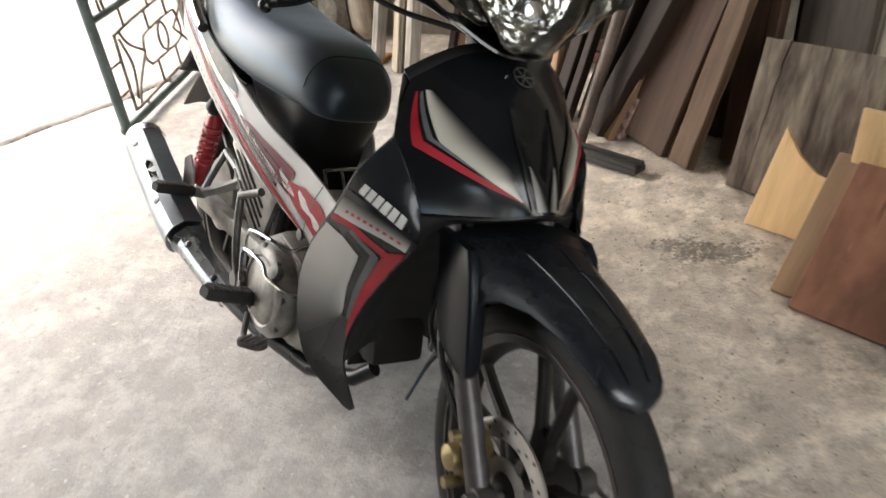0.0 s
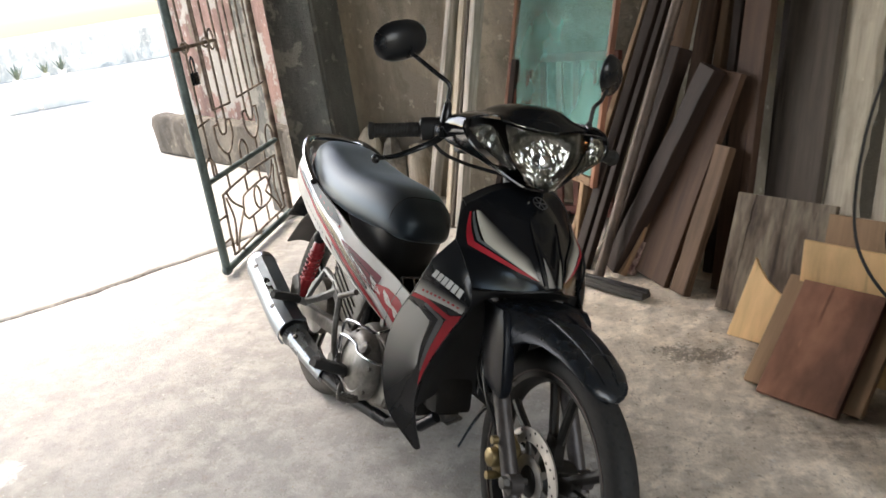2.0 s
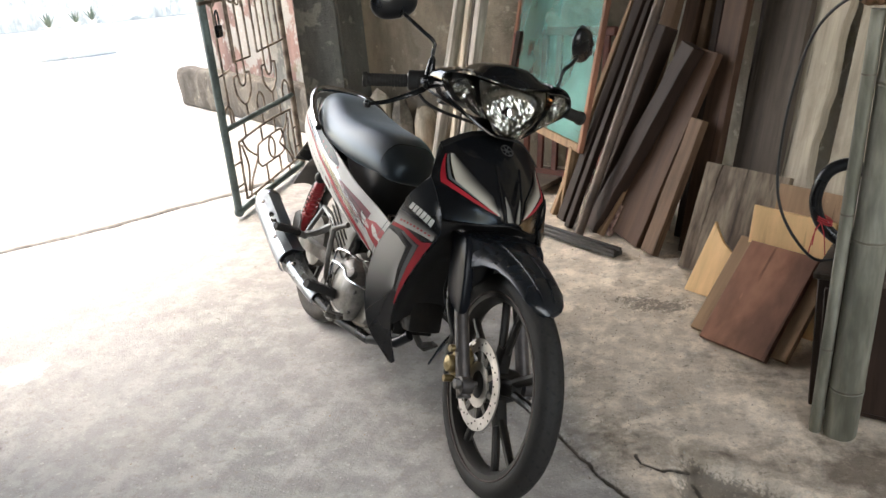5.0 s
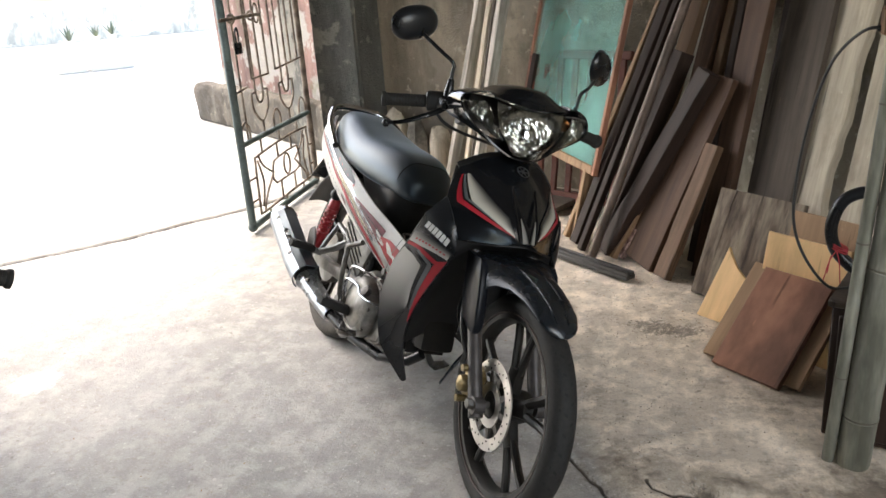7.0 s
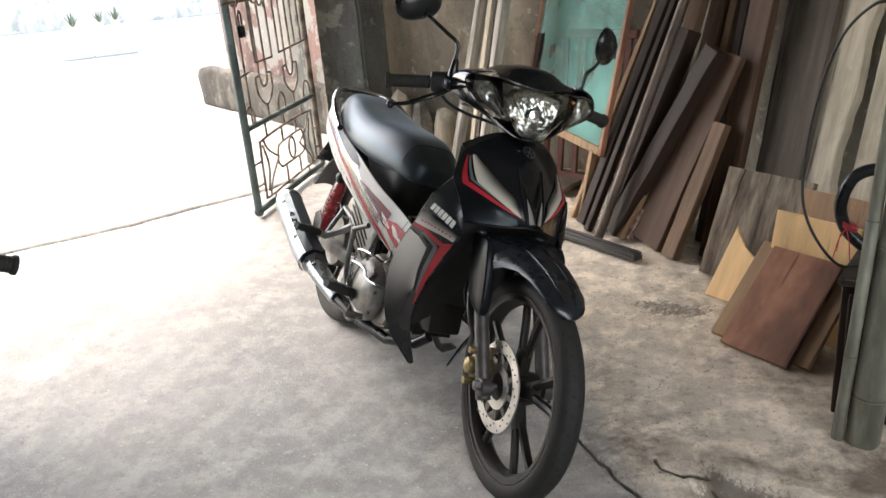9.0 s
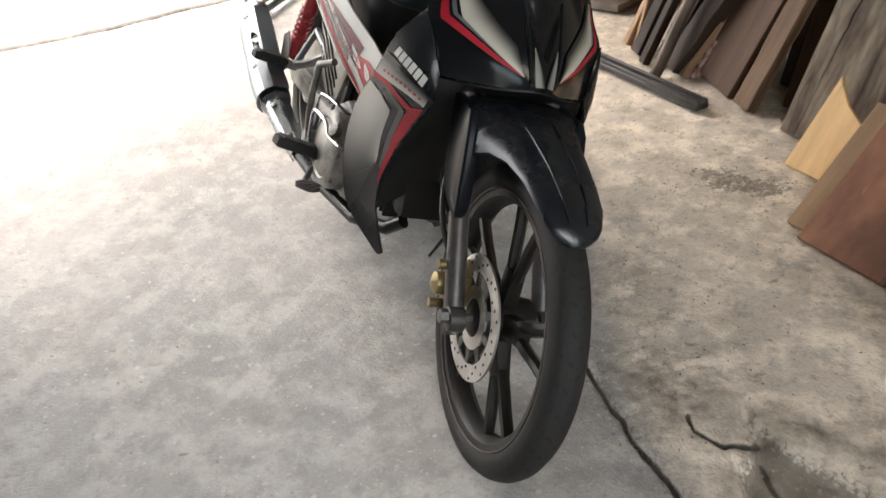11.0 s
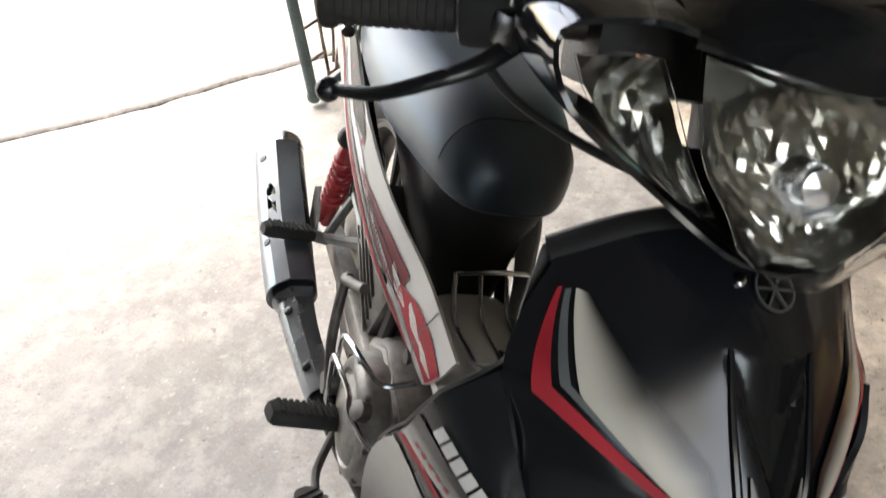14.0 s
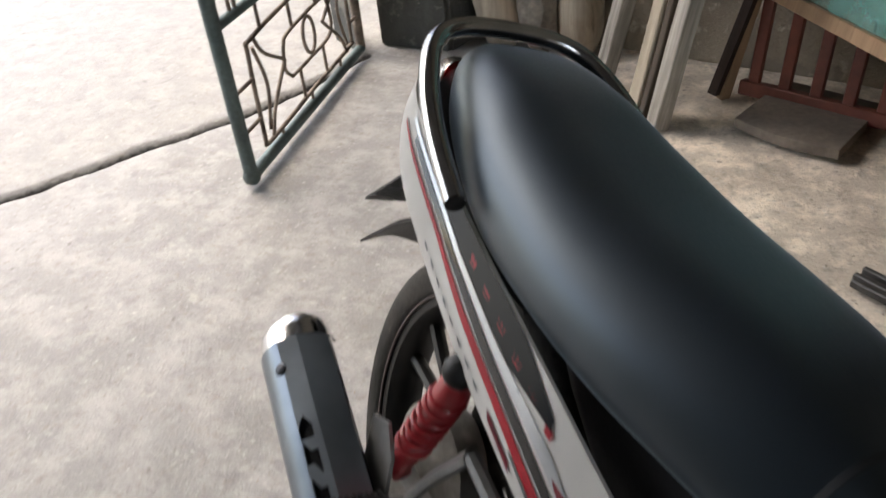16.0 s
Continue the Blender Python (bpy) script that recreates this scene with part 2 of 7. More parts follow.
dull_metal = material("dull_metal", (0.10, 0.097, 0.093), 0.45, metal=0.5, vary=0.45, scale=12, fine=90, bump=0.1, dark=(0.05, 0.043, 0.036))
fork_metal = material("fork_metal", (0.075, 0.068, 0.066), 0.4, metal=0.4, vary=0.35, scale=10, fine=60, bump=0.03)
disc_metal = material("disc_metal", (0.55, 0.53, 0.50), 0.32, metal=0.9, vary=0.2, scale=16, fine=40, bump=0.02)
gold_metal = material("gold_metal", (0.24, 0.18, 0.085), 0.45, metal=0.6, vary=0.35, scale=18, fine=80, bump=0.06)
red_spring = material("red_spring", (0.30, 0.018, 0.024), 0.4, vary=0.2, scale=16, fine=30, bump=0.0, coat=0.3)
engine_black = material("engine_black", (0.008, 0.0078, 0.0075), 0.7, vary=0.5, scale=14, fine=90, bump=0.2, dark=(0.014, 0.012, 0.010), spec=0.25)


def fade_paint(name, a, b, lo=0.0, hi=1.0):
    """A sticker whose ink fades from a to b across its width (its own u)."""
    m = material(name, a, 0.2, vary=0.05, bump=0.0, spec=0.35)
    nt = m.node_tree
    uv, sep, ramp, mix = (nt.nodes.new("ShaderNode" + k) for k in ("UVMap", "SeparateXYZ", "MapRange", "Mix"))
    mix.data_type = "RGBA"
    ramp.inputs["From Min"].default_value, ramp.inputs["From Max"].default_value = lo, hi
    ramp.interpolation_type = "SMOOTHSTEP"
    mix.inputs["A"].default_value, mix.inputs["B"].default_value = (*a, 1), (*b, 1)
    nt.links.new(uv.outputs[0], sep.inputs[0])
    nt.links.new(sep.outputs[0], ramp.inputs["Value"])
    nt.links.new(ramp.outputs[0], mix.inputs["Factor"])
    nt.links.new(mix.outputs["Result"], nt.nodes["Principled BSDF"].inputs["Base Color"])
    return m


fade_decal = fade_paint("fade_decal", (0.40, 0.38, 0.33), (0.0045, 0.0052, 0.0065), 0.1, 0.95)
fade_short = fade_paint("fade_short", (0.17, 0.165, 0.15), (0.0045, 0.0052, 0.0065), 0.45, 1.0)
fade_wing = fade_paint("fade_wing", (0.34, 0.33, 0.31), (0.009, 0.0098, 0.011), 0.0, 0.85)


def glass(name, tint=(1, 1, 1), rough=0.03, ior=1.3):
    m = bpy.data.materials.new(name)
    m.use_nodes = True
    b = m.node_tree.nodes["Principled BSDF"]
    b.inputs["Base Color"].default_value = (*tint, 1)
    b.inputs["Roughness"].default_value, b.inputs["Transmission Weight"].default_value, b.inputs["IOR"].default_value = rough, 1.0, ior
    return m


clear_lens = glass("clear_lens", (0.97, 0.98, 0.98), 0.02, 1.2)
amber_glass = glass("amber_glass", (0.80, 0.36, 0.13), 0.2, 1.3)
red_glass = glass("red_glass", (0.6, 0.02, 0.02), 0.1, 1.3)
mirror_glass = tune(material("mirror_glass", (0.85, 0.86, 0.87), 0.03, metal=1.0, vary=0.02, bump=0), Roughness=0.03)


def concrete(name, smooth_c, rough_c, yard_c):
    """One floor: smooth worn screed, rougher dusty concrete and the yard, told apart by the sheet's own masks; speckled
    and stained, with some shade coloured in.
    """
    m = bpy.data.materials.new(name)
    m.use_nodes = True
    nt = m.node_tree
    L, N = nt.links.new, nt.nodes.new
    b = nt.nodes["Principled BSDF"]
    tc = N("ShaderNodeTexCoord")

    def tex(scale, detail=8, rough=0.6):
        t = N("ShaderNodeTexNoise")
        t.inputs["Scale"].default_value, t.inputs["Detail"].default_value, t.inputs["Roughness"].default_value = scale, detail, rough
        L(tc.outputs["Object"], t.inputs["Vector"])
        return t.outputs["Fac"]

    def span(v, a, c, lo=0.0, hi=1.0):
        r = N("ShaderNodeMapRange")
        for k, x in (("From Min", a), ("From Max", c), ("To Min", lo), ("To Max", hi)):
            r.inputs[k].default_value = x
        L(v, r.inputs["Value"])
        return r.outputs["Result"]

    def blend(fac, a, c, mode="MIX"):
        x = N("ShaderNodeMix")
        x.data_type, x.blend_type = "RGBA", mode
        if isinstance(fac, float):
            x.inputs["Factor"].default_value = fac
        else:
            L(fac, x.inputs["Factor"])
        for k, v in (("A", a), ("B", c)):
            if isinstance(v, tuple):
                x.inputs[k].default_value = (*v, 1)
            else:
                L(v, x.inputs[k])
        return x.outputs["Result"]

    def attr(k):
        a = N("ShaderNodeAttribute")
        a.attribute_name = k
        return a.outputs["Fac"]
    broad, mid, fine, grit = tex(1.6), tex(9.0, 10, 0.68), tex(38.0), tex(150.0, 3)
    s1 = blend(span(broad, 0.36, 0.64), tuple(c * 0.80 for c in smooth_c), tuple(min(1, c * 1.10) for c in smooth_c))
    s1 = blend(span(mid, 0.44, 0.60, 0, 0.8), s1, tuple(min(1, c * 1.42) for c in smooth_c))
    s1 = blend(span(tex(4.2, 9, 0.7), 0.50, 0.64, 0, 0.38), s1, (smooth_c[0] * 0.70, smooth_c[1] * 0.68, smooth_c[2] * 0.64))
    s2 = blend(span(broad, 0.40, 0.62), tuple(c * 0.85 for c in rough_c), rough_c)
    s2 = blend(span(mid, 0.46, 0.60, 0, 0.9), s2, tuple(min(1, c * 1.42) for c in rough_c))
    s2 = blend(span(tex(5.5, 9, 0.72), 0.50, 0.64, 0, 0.55), s2, (rough_c[0] * 0.58, rough_c[1] * 0.56, rough_c[2] * 0.54))
    s3 = blend(span(mid, 0.4, 0.62), tuple(c * 0.75 for c in yard_c), yard_c)
    col = blend(span(attr("rough_mask"), 0.3, 0.7), s1, s2)
    col = blend(attr("yard_mask"), col, s3)
    col = blend(span(fine, 0.54, 0.68, 0, 0.55), col, tuple(c * 0.45 for c in rough_c))
    col = blend(span(grit, 0.58, 0.75, 0, 0.45), col, (0.60, 0.58, 0.545))
    col = blend(span(grit, 0.28, 0.38, 0.5, 0.0), col, (0.12, 0.105, 0.09))
    col = blend(span(tex(17.0, 9, 0.7), 0.55, 0.70, 0, 0.5), col, tuple(c * 0.55 for c in smooth_c))
    chips = tex(55.0, 2, 0.4)
    col = blend(span(chips, 0.69, 0.73, 0, 0.5), col, (0.60, 0.585, 0.55))
    col = blend(span(tex(90.0, 2, 0.4), 0.70, 0.74, 0, 0.45), col, (0.60, 0.58, 0.545))
    col = blend(span(tex(21.0, 4, 0.5), 0.66, 0.70, 0, 0.35), col, (0.56, 0.54, 0.49))
    col = blend(span(tex(28.0, 3, 0.5), 0.70, 0.74, 0, 0.6), col, (0.15, 0.13, 0.11))

    def ragged(mask, noise, amount, lo, hi, top):
        """A mask with its edge broken up by the grain of the surface."""
        x = N("ShaderNodeMath")
        x.operation = "ADD"
        L(mask, x.inputs[0]), L(span(noise, 0.3, 0.7, -amount, amount), x.inputs[1])
        return span(x.outputs[0], lo, hi, 0, top)
    ragged_grain = tex(46.0, 6, 0.7)
    col = blend(ragged(attr("crack_mask"), ragged_grain, 0.10, 0.54, 0.76, 0.97), col, (0.02, 0.017, 0.014))
    col = blend(ragged(attr("paint_mask"), ragged_grain, 0.35, 0.6, 0.95, 0.6), col, (0.74, 0.75, 0.74))
    # real stains, plus the sunken patch's shade painted in the same tone
    col = blend(ragged(attr("stain_shade_mask"), tex(70.0, 8, 0.75), 0.6, 0.35, 0.75, 0.72), col, (0.085, 0.075, 0.06))
    col = blend(ragged(attr("dirt_shade_mask"), tex(13.0, 9, 0.72), 0.38, 0.25, 0.85, 0.85), col, (0.115, 0.092, 0.070))
    L(col, b.inputs["Base Color"])
    L(span(mid, 0.3, 0.7, 0.62, 0.9), b.inputs["Roughness"])
    h = N("ShaderNodeMath")
    h.operation = "ADD"
    L(span(fine, 0.3, 0.7), h.inputs[0]), L(span(grit, 0.3, 0.7, 0, 0.7), h.inputs[1])
    bp = N("ShaderNodeBump")
    bp.inputs["Strength"].default_value, bp.inputs["Distance"].default_value = 0.42, 0.005
    L(h.outputs[0], bp.inputs["Height"]), L(bp.outputs["Normal"], b.inputs["Normal"])
    return m


def plaster(name, base, under, top, moss=(0.08, 0.085, 0.05), wear=0.5, pits=0.6):
    """Old wall plaster: paint worn off in patches down to the coat beneath, streaks, moss low down in places, pits."""
    m = bpy.data.materials.new(name)
    m.use_nodes = True
    nt = m.node_tree
    L, N = nt.links.new, nt.nodes.new
    b = nt.nodes["Principled BSDF"]
    tc, mp = N("ShaderNodeTexCoord"), N("ShaderNodeMapping")
    mp.inputs["Scale"].default_value = (1, 1, 0.35)
    L(tc.outputs["Object"], mp.inputs["Vector"])

    def tex(scale, streak=False, detail=9):
        t = N("ShaderNodeTexNoise")
        t.inputs["Scale"].default_value, t.inputs["Detail"].default_value, t.inputs["Roughness"].default_value = scale, detail, 0.62
        L((mp.outputs[0] if streak else tc.outputs["Object"]), t.inputs["Vector"])
        return t.outputs["Fac"]

    def mixc(fac, lo, hi, a, c, top_=1.0):
        r, x = N("ShaderNodeMapRange"), N("ShaderNodeMix")
        x.data_type = "RGBA"
        r.inputs["From Min"].default_value, r.inputs["From Max"].default_value, r.inputs["To Max"].default_value = lo, hi, top_
        L(fac, r.inputs["Value"]), L(r.outputs["Result"], x.inputs["Factor"])
        for k, v in (("A", a), ("B", c)):
            if isinstance(v, tuple):
                x.inputs[k].default_value = (*v, 1)
            else:
                L(v, x.inputs[k])
        return x.outputs["Result"]
    t1, t2, t3, t4 = tex(2.3), tex(5.0, True), tex(14.0), tex(70.0)
    col = mixc(t2, 0.38, 0.62, tuple(c * 0.55 for c in base), base)
    col = mixc(t1, 0.5 + 0.1 * (0.5 - wear), 0.53 + 0.1 * (0.5 - wear), col, under)
    col = mixc(t3, 0.60, 0.66, col, top, 0.7)
    col = mixc(tex(3.1), 0.60, 0.72, col, moss, 0.75)
    col = mixc(t4, 0.60, 0.75, col, tuple(c * 0.4 for c in base), pits)
    L(col, b.inputs["Base Color"])
    b.inputs["Roughness"].default_value = 0.92
    bp = N("ShaderNodeBump")
    bp.inputs["Strength"].default_value, bp.inputs["Distance"].default_value = 0.9, 0.016
    ad = N("ShaderNodeMath")
    ad.operation = "ADD"
    L(t3, ad.inputs[0]), L(t4, ad.inputs[1]), L(ad.outputs[0], bp.inputs["Height"]), L(bp.outputs["Normal"], b.inputs["Normal"])
    return m


floor_concrete = concrete("floor_concrete", (0.32, 0.31, 0.295), (0.58, 0.51, 0.42), (0.40, 0.385, 0.355))
wall_brown = plaster("wall_brown", (0.33, 0.275, 0.205), (0.235, 0.20, 0.155), (0.46, 0.40, 0.31))
wall_stone = plaster("wall_stone", (0.44, 0.395, 0.32), (0.29, 0.255, 0.20), (0.55, 0.50, 0.42), (0.15, 0.15, 0.07))
pillar_dark = plaster("pillar_dark", (0.13, 0.13, 0.118), (0.20, 0.19, 0.165), (0.25, 0.24, 0.21), (0.06, 0.07, 0.06), 0.3)
yard_plaster = plaster("yard_plaster", (0.27, 0.16, 0.13), (0.33, 0.30, 0.26), (0.45, 0.41, 0.36), (0.15, 0.16, 0.09), 0.6)
far_plaster = plaster("far_plaster", (0.90, 0.82, 0.68), (0.87, 0.79, 0.65), (0.91, 0.84, 0.71), (0.76, 0.71, 0.56), 0.4, 0.1)
plinth_stone = plaster("plinth_stone", (0.15, 0.128, 0.10), (0.075, 0.064, 0.05), (0.26, 0.23, 0.18), (0.045, 0.05, 0.025))
roof_grey = material("roof_grey", (0.13, 0.12, 0.11), 0.8, vary=0.3, scale=2)
GRAIN = (9, 9, 0.7)
wood_dark = material("wood_dark", (0.034, 0.021, 0.016), 0.6, vary=0.3, scale=3, fine=14, bump=0.25, grain=GRAIN, spec=0.2, wear=0.8)
wood_brown = material("wood_brown", (0.075, 0.042, 0.027), 0.62, vary=0.26, scale=3, fine=14, bump=0.25, grain=GRAIN, spec=0.2, wear=0.9)
wood_mid = material("wood_mid", (0.135, 0.083, 0.052), 0.65, vary=0.24, scale=3, fine=14, bump=0.25, grain=GRAIN, spec=0.2, wear=0.9)
wood_tan = material("wood_tan", (0.31, 0.20, 0.12), 0.6, vary=0.16, scale=3, fine=14, bump=0.2, grain=GRAIN, spec=0.2, wear=0.8)
wood_grey = material("wood_grey", (0.42, 0.365, 0.285), 0.8, vary=0.24, scale=2.5, fine=12, bump=0.4, grain=GRAIN, spec=0.2, wear=1.0)
wood_slate = material("wood_slate", (0.085, 0.068, 0.055), 0.75, vary=0.2, scale=3, fine=12, bump=0.25, grain=GRAIN, spec=0.2, wear=0.8)
wood_weathered = material("wood_weathered", (0.20, 0.165, 0.125), 0.75, vary=0.4, scale=3, fine=12, bump=0.25, grain=(6, 6, 1.2), dark=(0.085, 0.062, 0.048), spec=0.2, wear=1.0)
wood_pale = material("wood_pale", (0.37, 0.34, 0.30), 0.75, vary=0.3, scale=3, fine=12, bump=0.2, grain=GRAIN, spec=0.2, wear=0.9)
plywood = material("plywood", (0.76, 0.51, 0.26), 0.5, vary=0.15, scale=2, fine=12, bump=0.08, grain=(7, 7, 1), spec=0.2, wear=0.45)
wood_red = material("wood_red", (0.30, 0.14, 0.088), 0.45, vary=0.3, scale=2.6, fine=14, bump=0.1, grain=(2.6, 2.6, 1.2), dark=(0.17, 0.082, 0.055), spec=0.2, wear=1.0)
wood_maroon = material("wood_maroon", (0.16, 0.045, 0.028), 0.5, vary=0.35, scale=4, fine=30, bump=0.1)
rust_pipe = material("rust_pipe", (0.13, 0.095, 0.075), 0.55, metal=0.4, vary=0.4, scale=6, fine=60, bump=0.2)
carved_wood = material("carved_wood", (0.42, 0.29, 0.25), 0.7, vary=0.5, scale=34, fine=90, bump=0.6, dark=(0.10, 0.04, 0.032))
green_steel = material("green_steel", (0.11, 0.15, 0.147), 0.55, metal=0.2, vary=0.4, scale=9, fine=90, bump=0.15)
brown_steel = material("brown_steel", (0.22, 0.175, 0.135), 0.6, metal=0.1, vary=0.4, scale=12, fine=90, bump=0.15, dark=(0.07, 0.045, 0.03))
bamboo = material("bamboo", (0.19, 0.19, 0.155), 0.6, vary=0.4, scale=4, fine=16, bump=0.15, grain=(4, 4, 0.8), dark=(0.095, 0.095, 0.072))
bamboo_node = material("bamboo_node", (0.10, 0.09, 0.07), 0.8, vary=0.4)
net_green = material("net_green", (0.22, 0.52, 0.46), 0.75, vary=0.25, scale=2, fine=300, bump=0.0)
slab_brown = material("slab_brown", (0.21, 0.175, 0.14), 0.8, vary=0.35, scale=5, fine=60, bump=0.2)
dark_steel = material("dark_steel", (0.44, 0.42, 0.39), 0.42, metal=0.8, vary=0.3, scale=6, fine=60, bump=0.03)
cable_black = material("cable_black", (0.015, 0.015, 0.015), 0.5, vary=0.2)
red_string = material("red_string", (0.45, 0.03, 0.04), 0.7, vary=0.3)
whitewash = material("whitewash", (0.88, 0.80, 0.66), 0.8, vary=0.08, scale=5)
grey_stone = material("grey_stone", (0.50, 0.49, 0.42), 0.8, vary=0.2, scale=5)
# leaf colour is paled to carry the glare of the yard
leaf_green = material("leaf_green", (0.15, 0.18, 0.12), 0.6, vary=0.4, scale=9)
rock = material("rock", (0.20, 0.18, 0.15), 0.9, vary=0.5, scale=9, fine=50, bump=0.5)
rusty_iron = material("rusty_iron", (0.17, 0.09, 0.045), 0.75, metal=0.3, vary=0.5, scale=18, fine=90, bump=0.3)
orange_board = material("orange_board", (0.52, 0.25, 0.10), 0.6, vary=0.2, scale=4, fine=20, bump=0.1)
rail_black = material("rail_black", (0.035, 0.033, 0.031), 0.6, vary=0.5, scale=14, fine=60, bump=0.2, dark=(0.028, 0.026, 0.024))


def open_net(m):
    """A woven net: fine threads with gaps between, so that what lies behind shows through."""
    nt = m.node_tree
    b = nt.nodes["Principled BSDF"]
    tc = nt.nodes.new("ShaderNodeTexCoord")
    n = nt.nodes.new("ShaderNodeTexNoise")
    n.inputs["Scale"].default_value, n.inputs["Detail"].default_value = 2.0, 3
    r = nt.nodes.new("ShaderNodeMapRange")
    r.inputs["From Min"].default_value, r.inputs["From Max"].default_value = 0.3, 0.7
    r.inputs["To Min"].default_value, r.inputs["To Max"].default_value = 0.30, 0.55
    nt.links.new(tc.outputs["Object"], n.inputs["Vector"])
    nt.links.new(n.outputs["Fac"], r.inputs["Value"])
    nt.links.new(r.outputs["Result"], b.inputs["Alpha"])
    return m


open_net(net_green)

# ---- large structure ----
def seg_dist(px, py, a, b):
    (ax, ay), (bx, by) = a, b
    t = np.clip(((px - ax) * (bx - ax) + (py - ay) * (by - ay)) / ((bx - ax) ** 2 + (by - ay) ** 2), 0, 1)
    return np.hypot(px - ax - t * (bx - ax), py - ay - t * (by - ay))


def line_dist(px, py, pts):
    return np.min([seg_dist(px, py, a, b) for a, b in zip(pts, pts[1:])], axis=0)


def side_of(px, py, a, b):
    """Distance to the right of the line from a to b."""
    dx, dy = b[0] - a[0], b[1] - a[1]
    return ((px - a[0]) * dy - (py - a[1]) * dx) / math.hypot(dx, dy)


def rough_noise(px, py, scale, seed):
    """Smooth random waves for the floor's unevenness."""
    r = np.random.RandomState(seed)
    out = np.zeros_like(px)
    for k in range(7):
        a, f = r.uniform(0, 6.28), scale * r.uniform(0.5, 2.0)
        out += np.sin(px * f * math.cos(a) + py * f * math.sin(a) + r.uniform(0, 6.28)) / 7
    return out


def stretch_axis(lo, hi, step, far):
    inner = list(np.arange(lo, hi + step / 2, step))
    left, right, d = [], [], step
    x = lo
    while x > -far:
        d *= 1.5
        x -= d
        left.append(x)
    x, d = inner[-1], step
    while x < far:
        d *= 1.5
        x += d
        right.append(x)
    return np.array([*reversed(left), *inner, *right])


def with_fine(axis, lo, hi, step):
    """An axis with closer lines between lo and hi."""
    return np.unique(np.round(np.concatenate([axis[(axis < lo) | (axis > hi)], np.arange(lo, hi, step)]), 4))


xs = with_fine(stretch_axis(-3.5, 1.5, 0.018, 70), -0.1, 0.95, 0.006)
ys = with_fine(stretch_axis(0.0, 4.3, 0.018, 70), 0.95, 1.55, 0.006)
GX, GY = np.meshgrid(xs, ys)
near = np.clip(1 - np.maximum(np.maximum(-3.5 - GX, GX - 1.5), np.maximum(-GY, GY - 4.3)) / 1.5, 0, 1)
wob = rough_noise(GX, GY, 14, 1) * 0.035 + rough_noise(GX, GY, 45, 2) * 0.012
SLAB = side_of(GX, GY, (0.30, 1.22), (-1.20, 3.30)) + wob
rough_mask = np.clip(SLAB / 0.25 + 0.5, 0, 1) * near
# the rough slab breaks off here into a sunken patch, its dirt and shade coloured dark
EDGE = [(0.30, 1.46), (0.411, 1.386), (0.471, 1.331), (0.54, 1.297), (0.626, 1.279), (0.693, 1.261), (0.771, 1.238), (0.95, 1.17), (1.35, 1.03)]
BREAK = np.interp(GX, [p[0] for p in EDGE], [p[1] for p in EDGE]) + wob * 0.5 + 0.008 * rough_noise(GX, GY, 60, 31) - GY
sunk = np.clip(BREAK / 0.014, 0, 1) * np.clip((GX - 0.405 - (1.38 - GY) * 0.30 + wob) / 0.05, 0, 1) * np.clip((1.6 - GX) / 0.3, 0, 1) * np.clip((0.75 - BREAK) / 0.5, 0, 1)
DOOR = [(-3.6, 0.95), (-3.15, 1.81), (-2.96, 2.10), (-2.80, 2.38), (-2.72, 2.60), (-2.55, 2.95), (-2.46, 3.25), (-2.42, 3.60)]
THRESH = [(-4.5, -0.6), *DOOR]
yard = -np.min([np.where(seg_dist(GX, GY, a, b) <= line_dist(GX, GY, THRESH) + 1e-9, side_of(GX, GY, a, b), 9e9) for a, b in zip(THRESH, THRESH[1:])], axis=0)
yard_mask = np.clip((yard + wob * 0.6) / 0.10, 0, 1)
jx, jy = GX + 0.016 * rough_noise(GX, GY, 22, 5), GY + 0.016 * rough_noise(GX, GY, 25, 6)
crack = line_dist(jx, jy, DOOR)
kx, ky = GX + 0.007 * rough_noise(GX, GY, 40, 5) + 0.003 * rough_noise(GX, GY, 130, 15), GY + 0.007 * rough_noise(GX, GY, 45, 6) + 0.003 * rough_noise(GX, GY, 120, 16)
crack2 = line_dist(kx, ky, [(0.0, 1.40), (0.133, 1.298), (0.221, 1.222), (0.297, 1.163), (0.377, 1.105), (0.60, 0.95), (0.9, 0.78)])
crack3 = np.minimum(line_dist(kx, ky, [(0.36, 1.262), (0.379, 1.235), (0.441, 1.220), (0.475, 1.262), (0.489, 1.290)]), line_dist(kx, ky, [(0.505, 1.246), (0.552, 1.196), (0.57, 1.12)]))
stain = np.hypot(GX - 0.165, (GY - 2.18) * 1.9 - (GX - 0.165) * 0.2) + rough_noise(GX, GY, 34, 8) * 0.07 + rough_noise(GX, GY, 120, 18) * 0.05
paint = np.hypot((GX - -1.78) / 0.11, (GY - 1.02) / 0.10) + rough_noise(GX, GY, 30, 21) * 0.3
rubble = np.maximum(np.clip(1 - np.hypot(GX - 0.28, (GY - 1.36) * 1.2) / 0.32, 0, 1), 0.7 * np.clip(1 - np.hypot(GX - 0.10, (GY - 1.62) * 0.8) / 0.3, 0, 1))
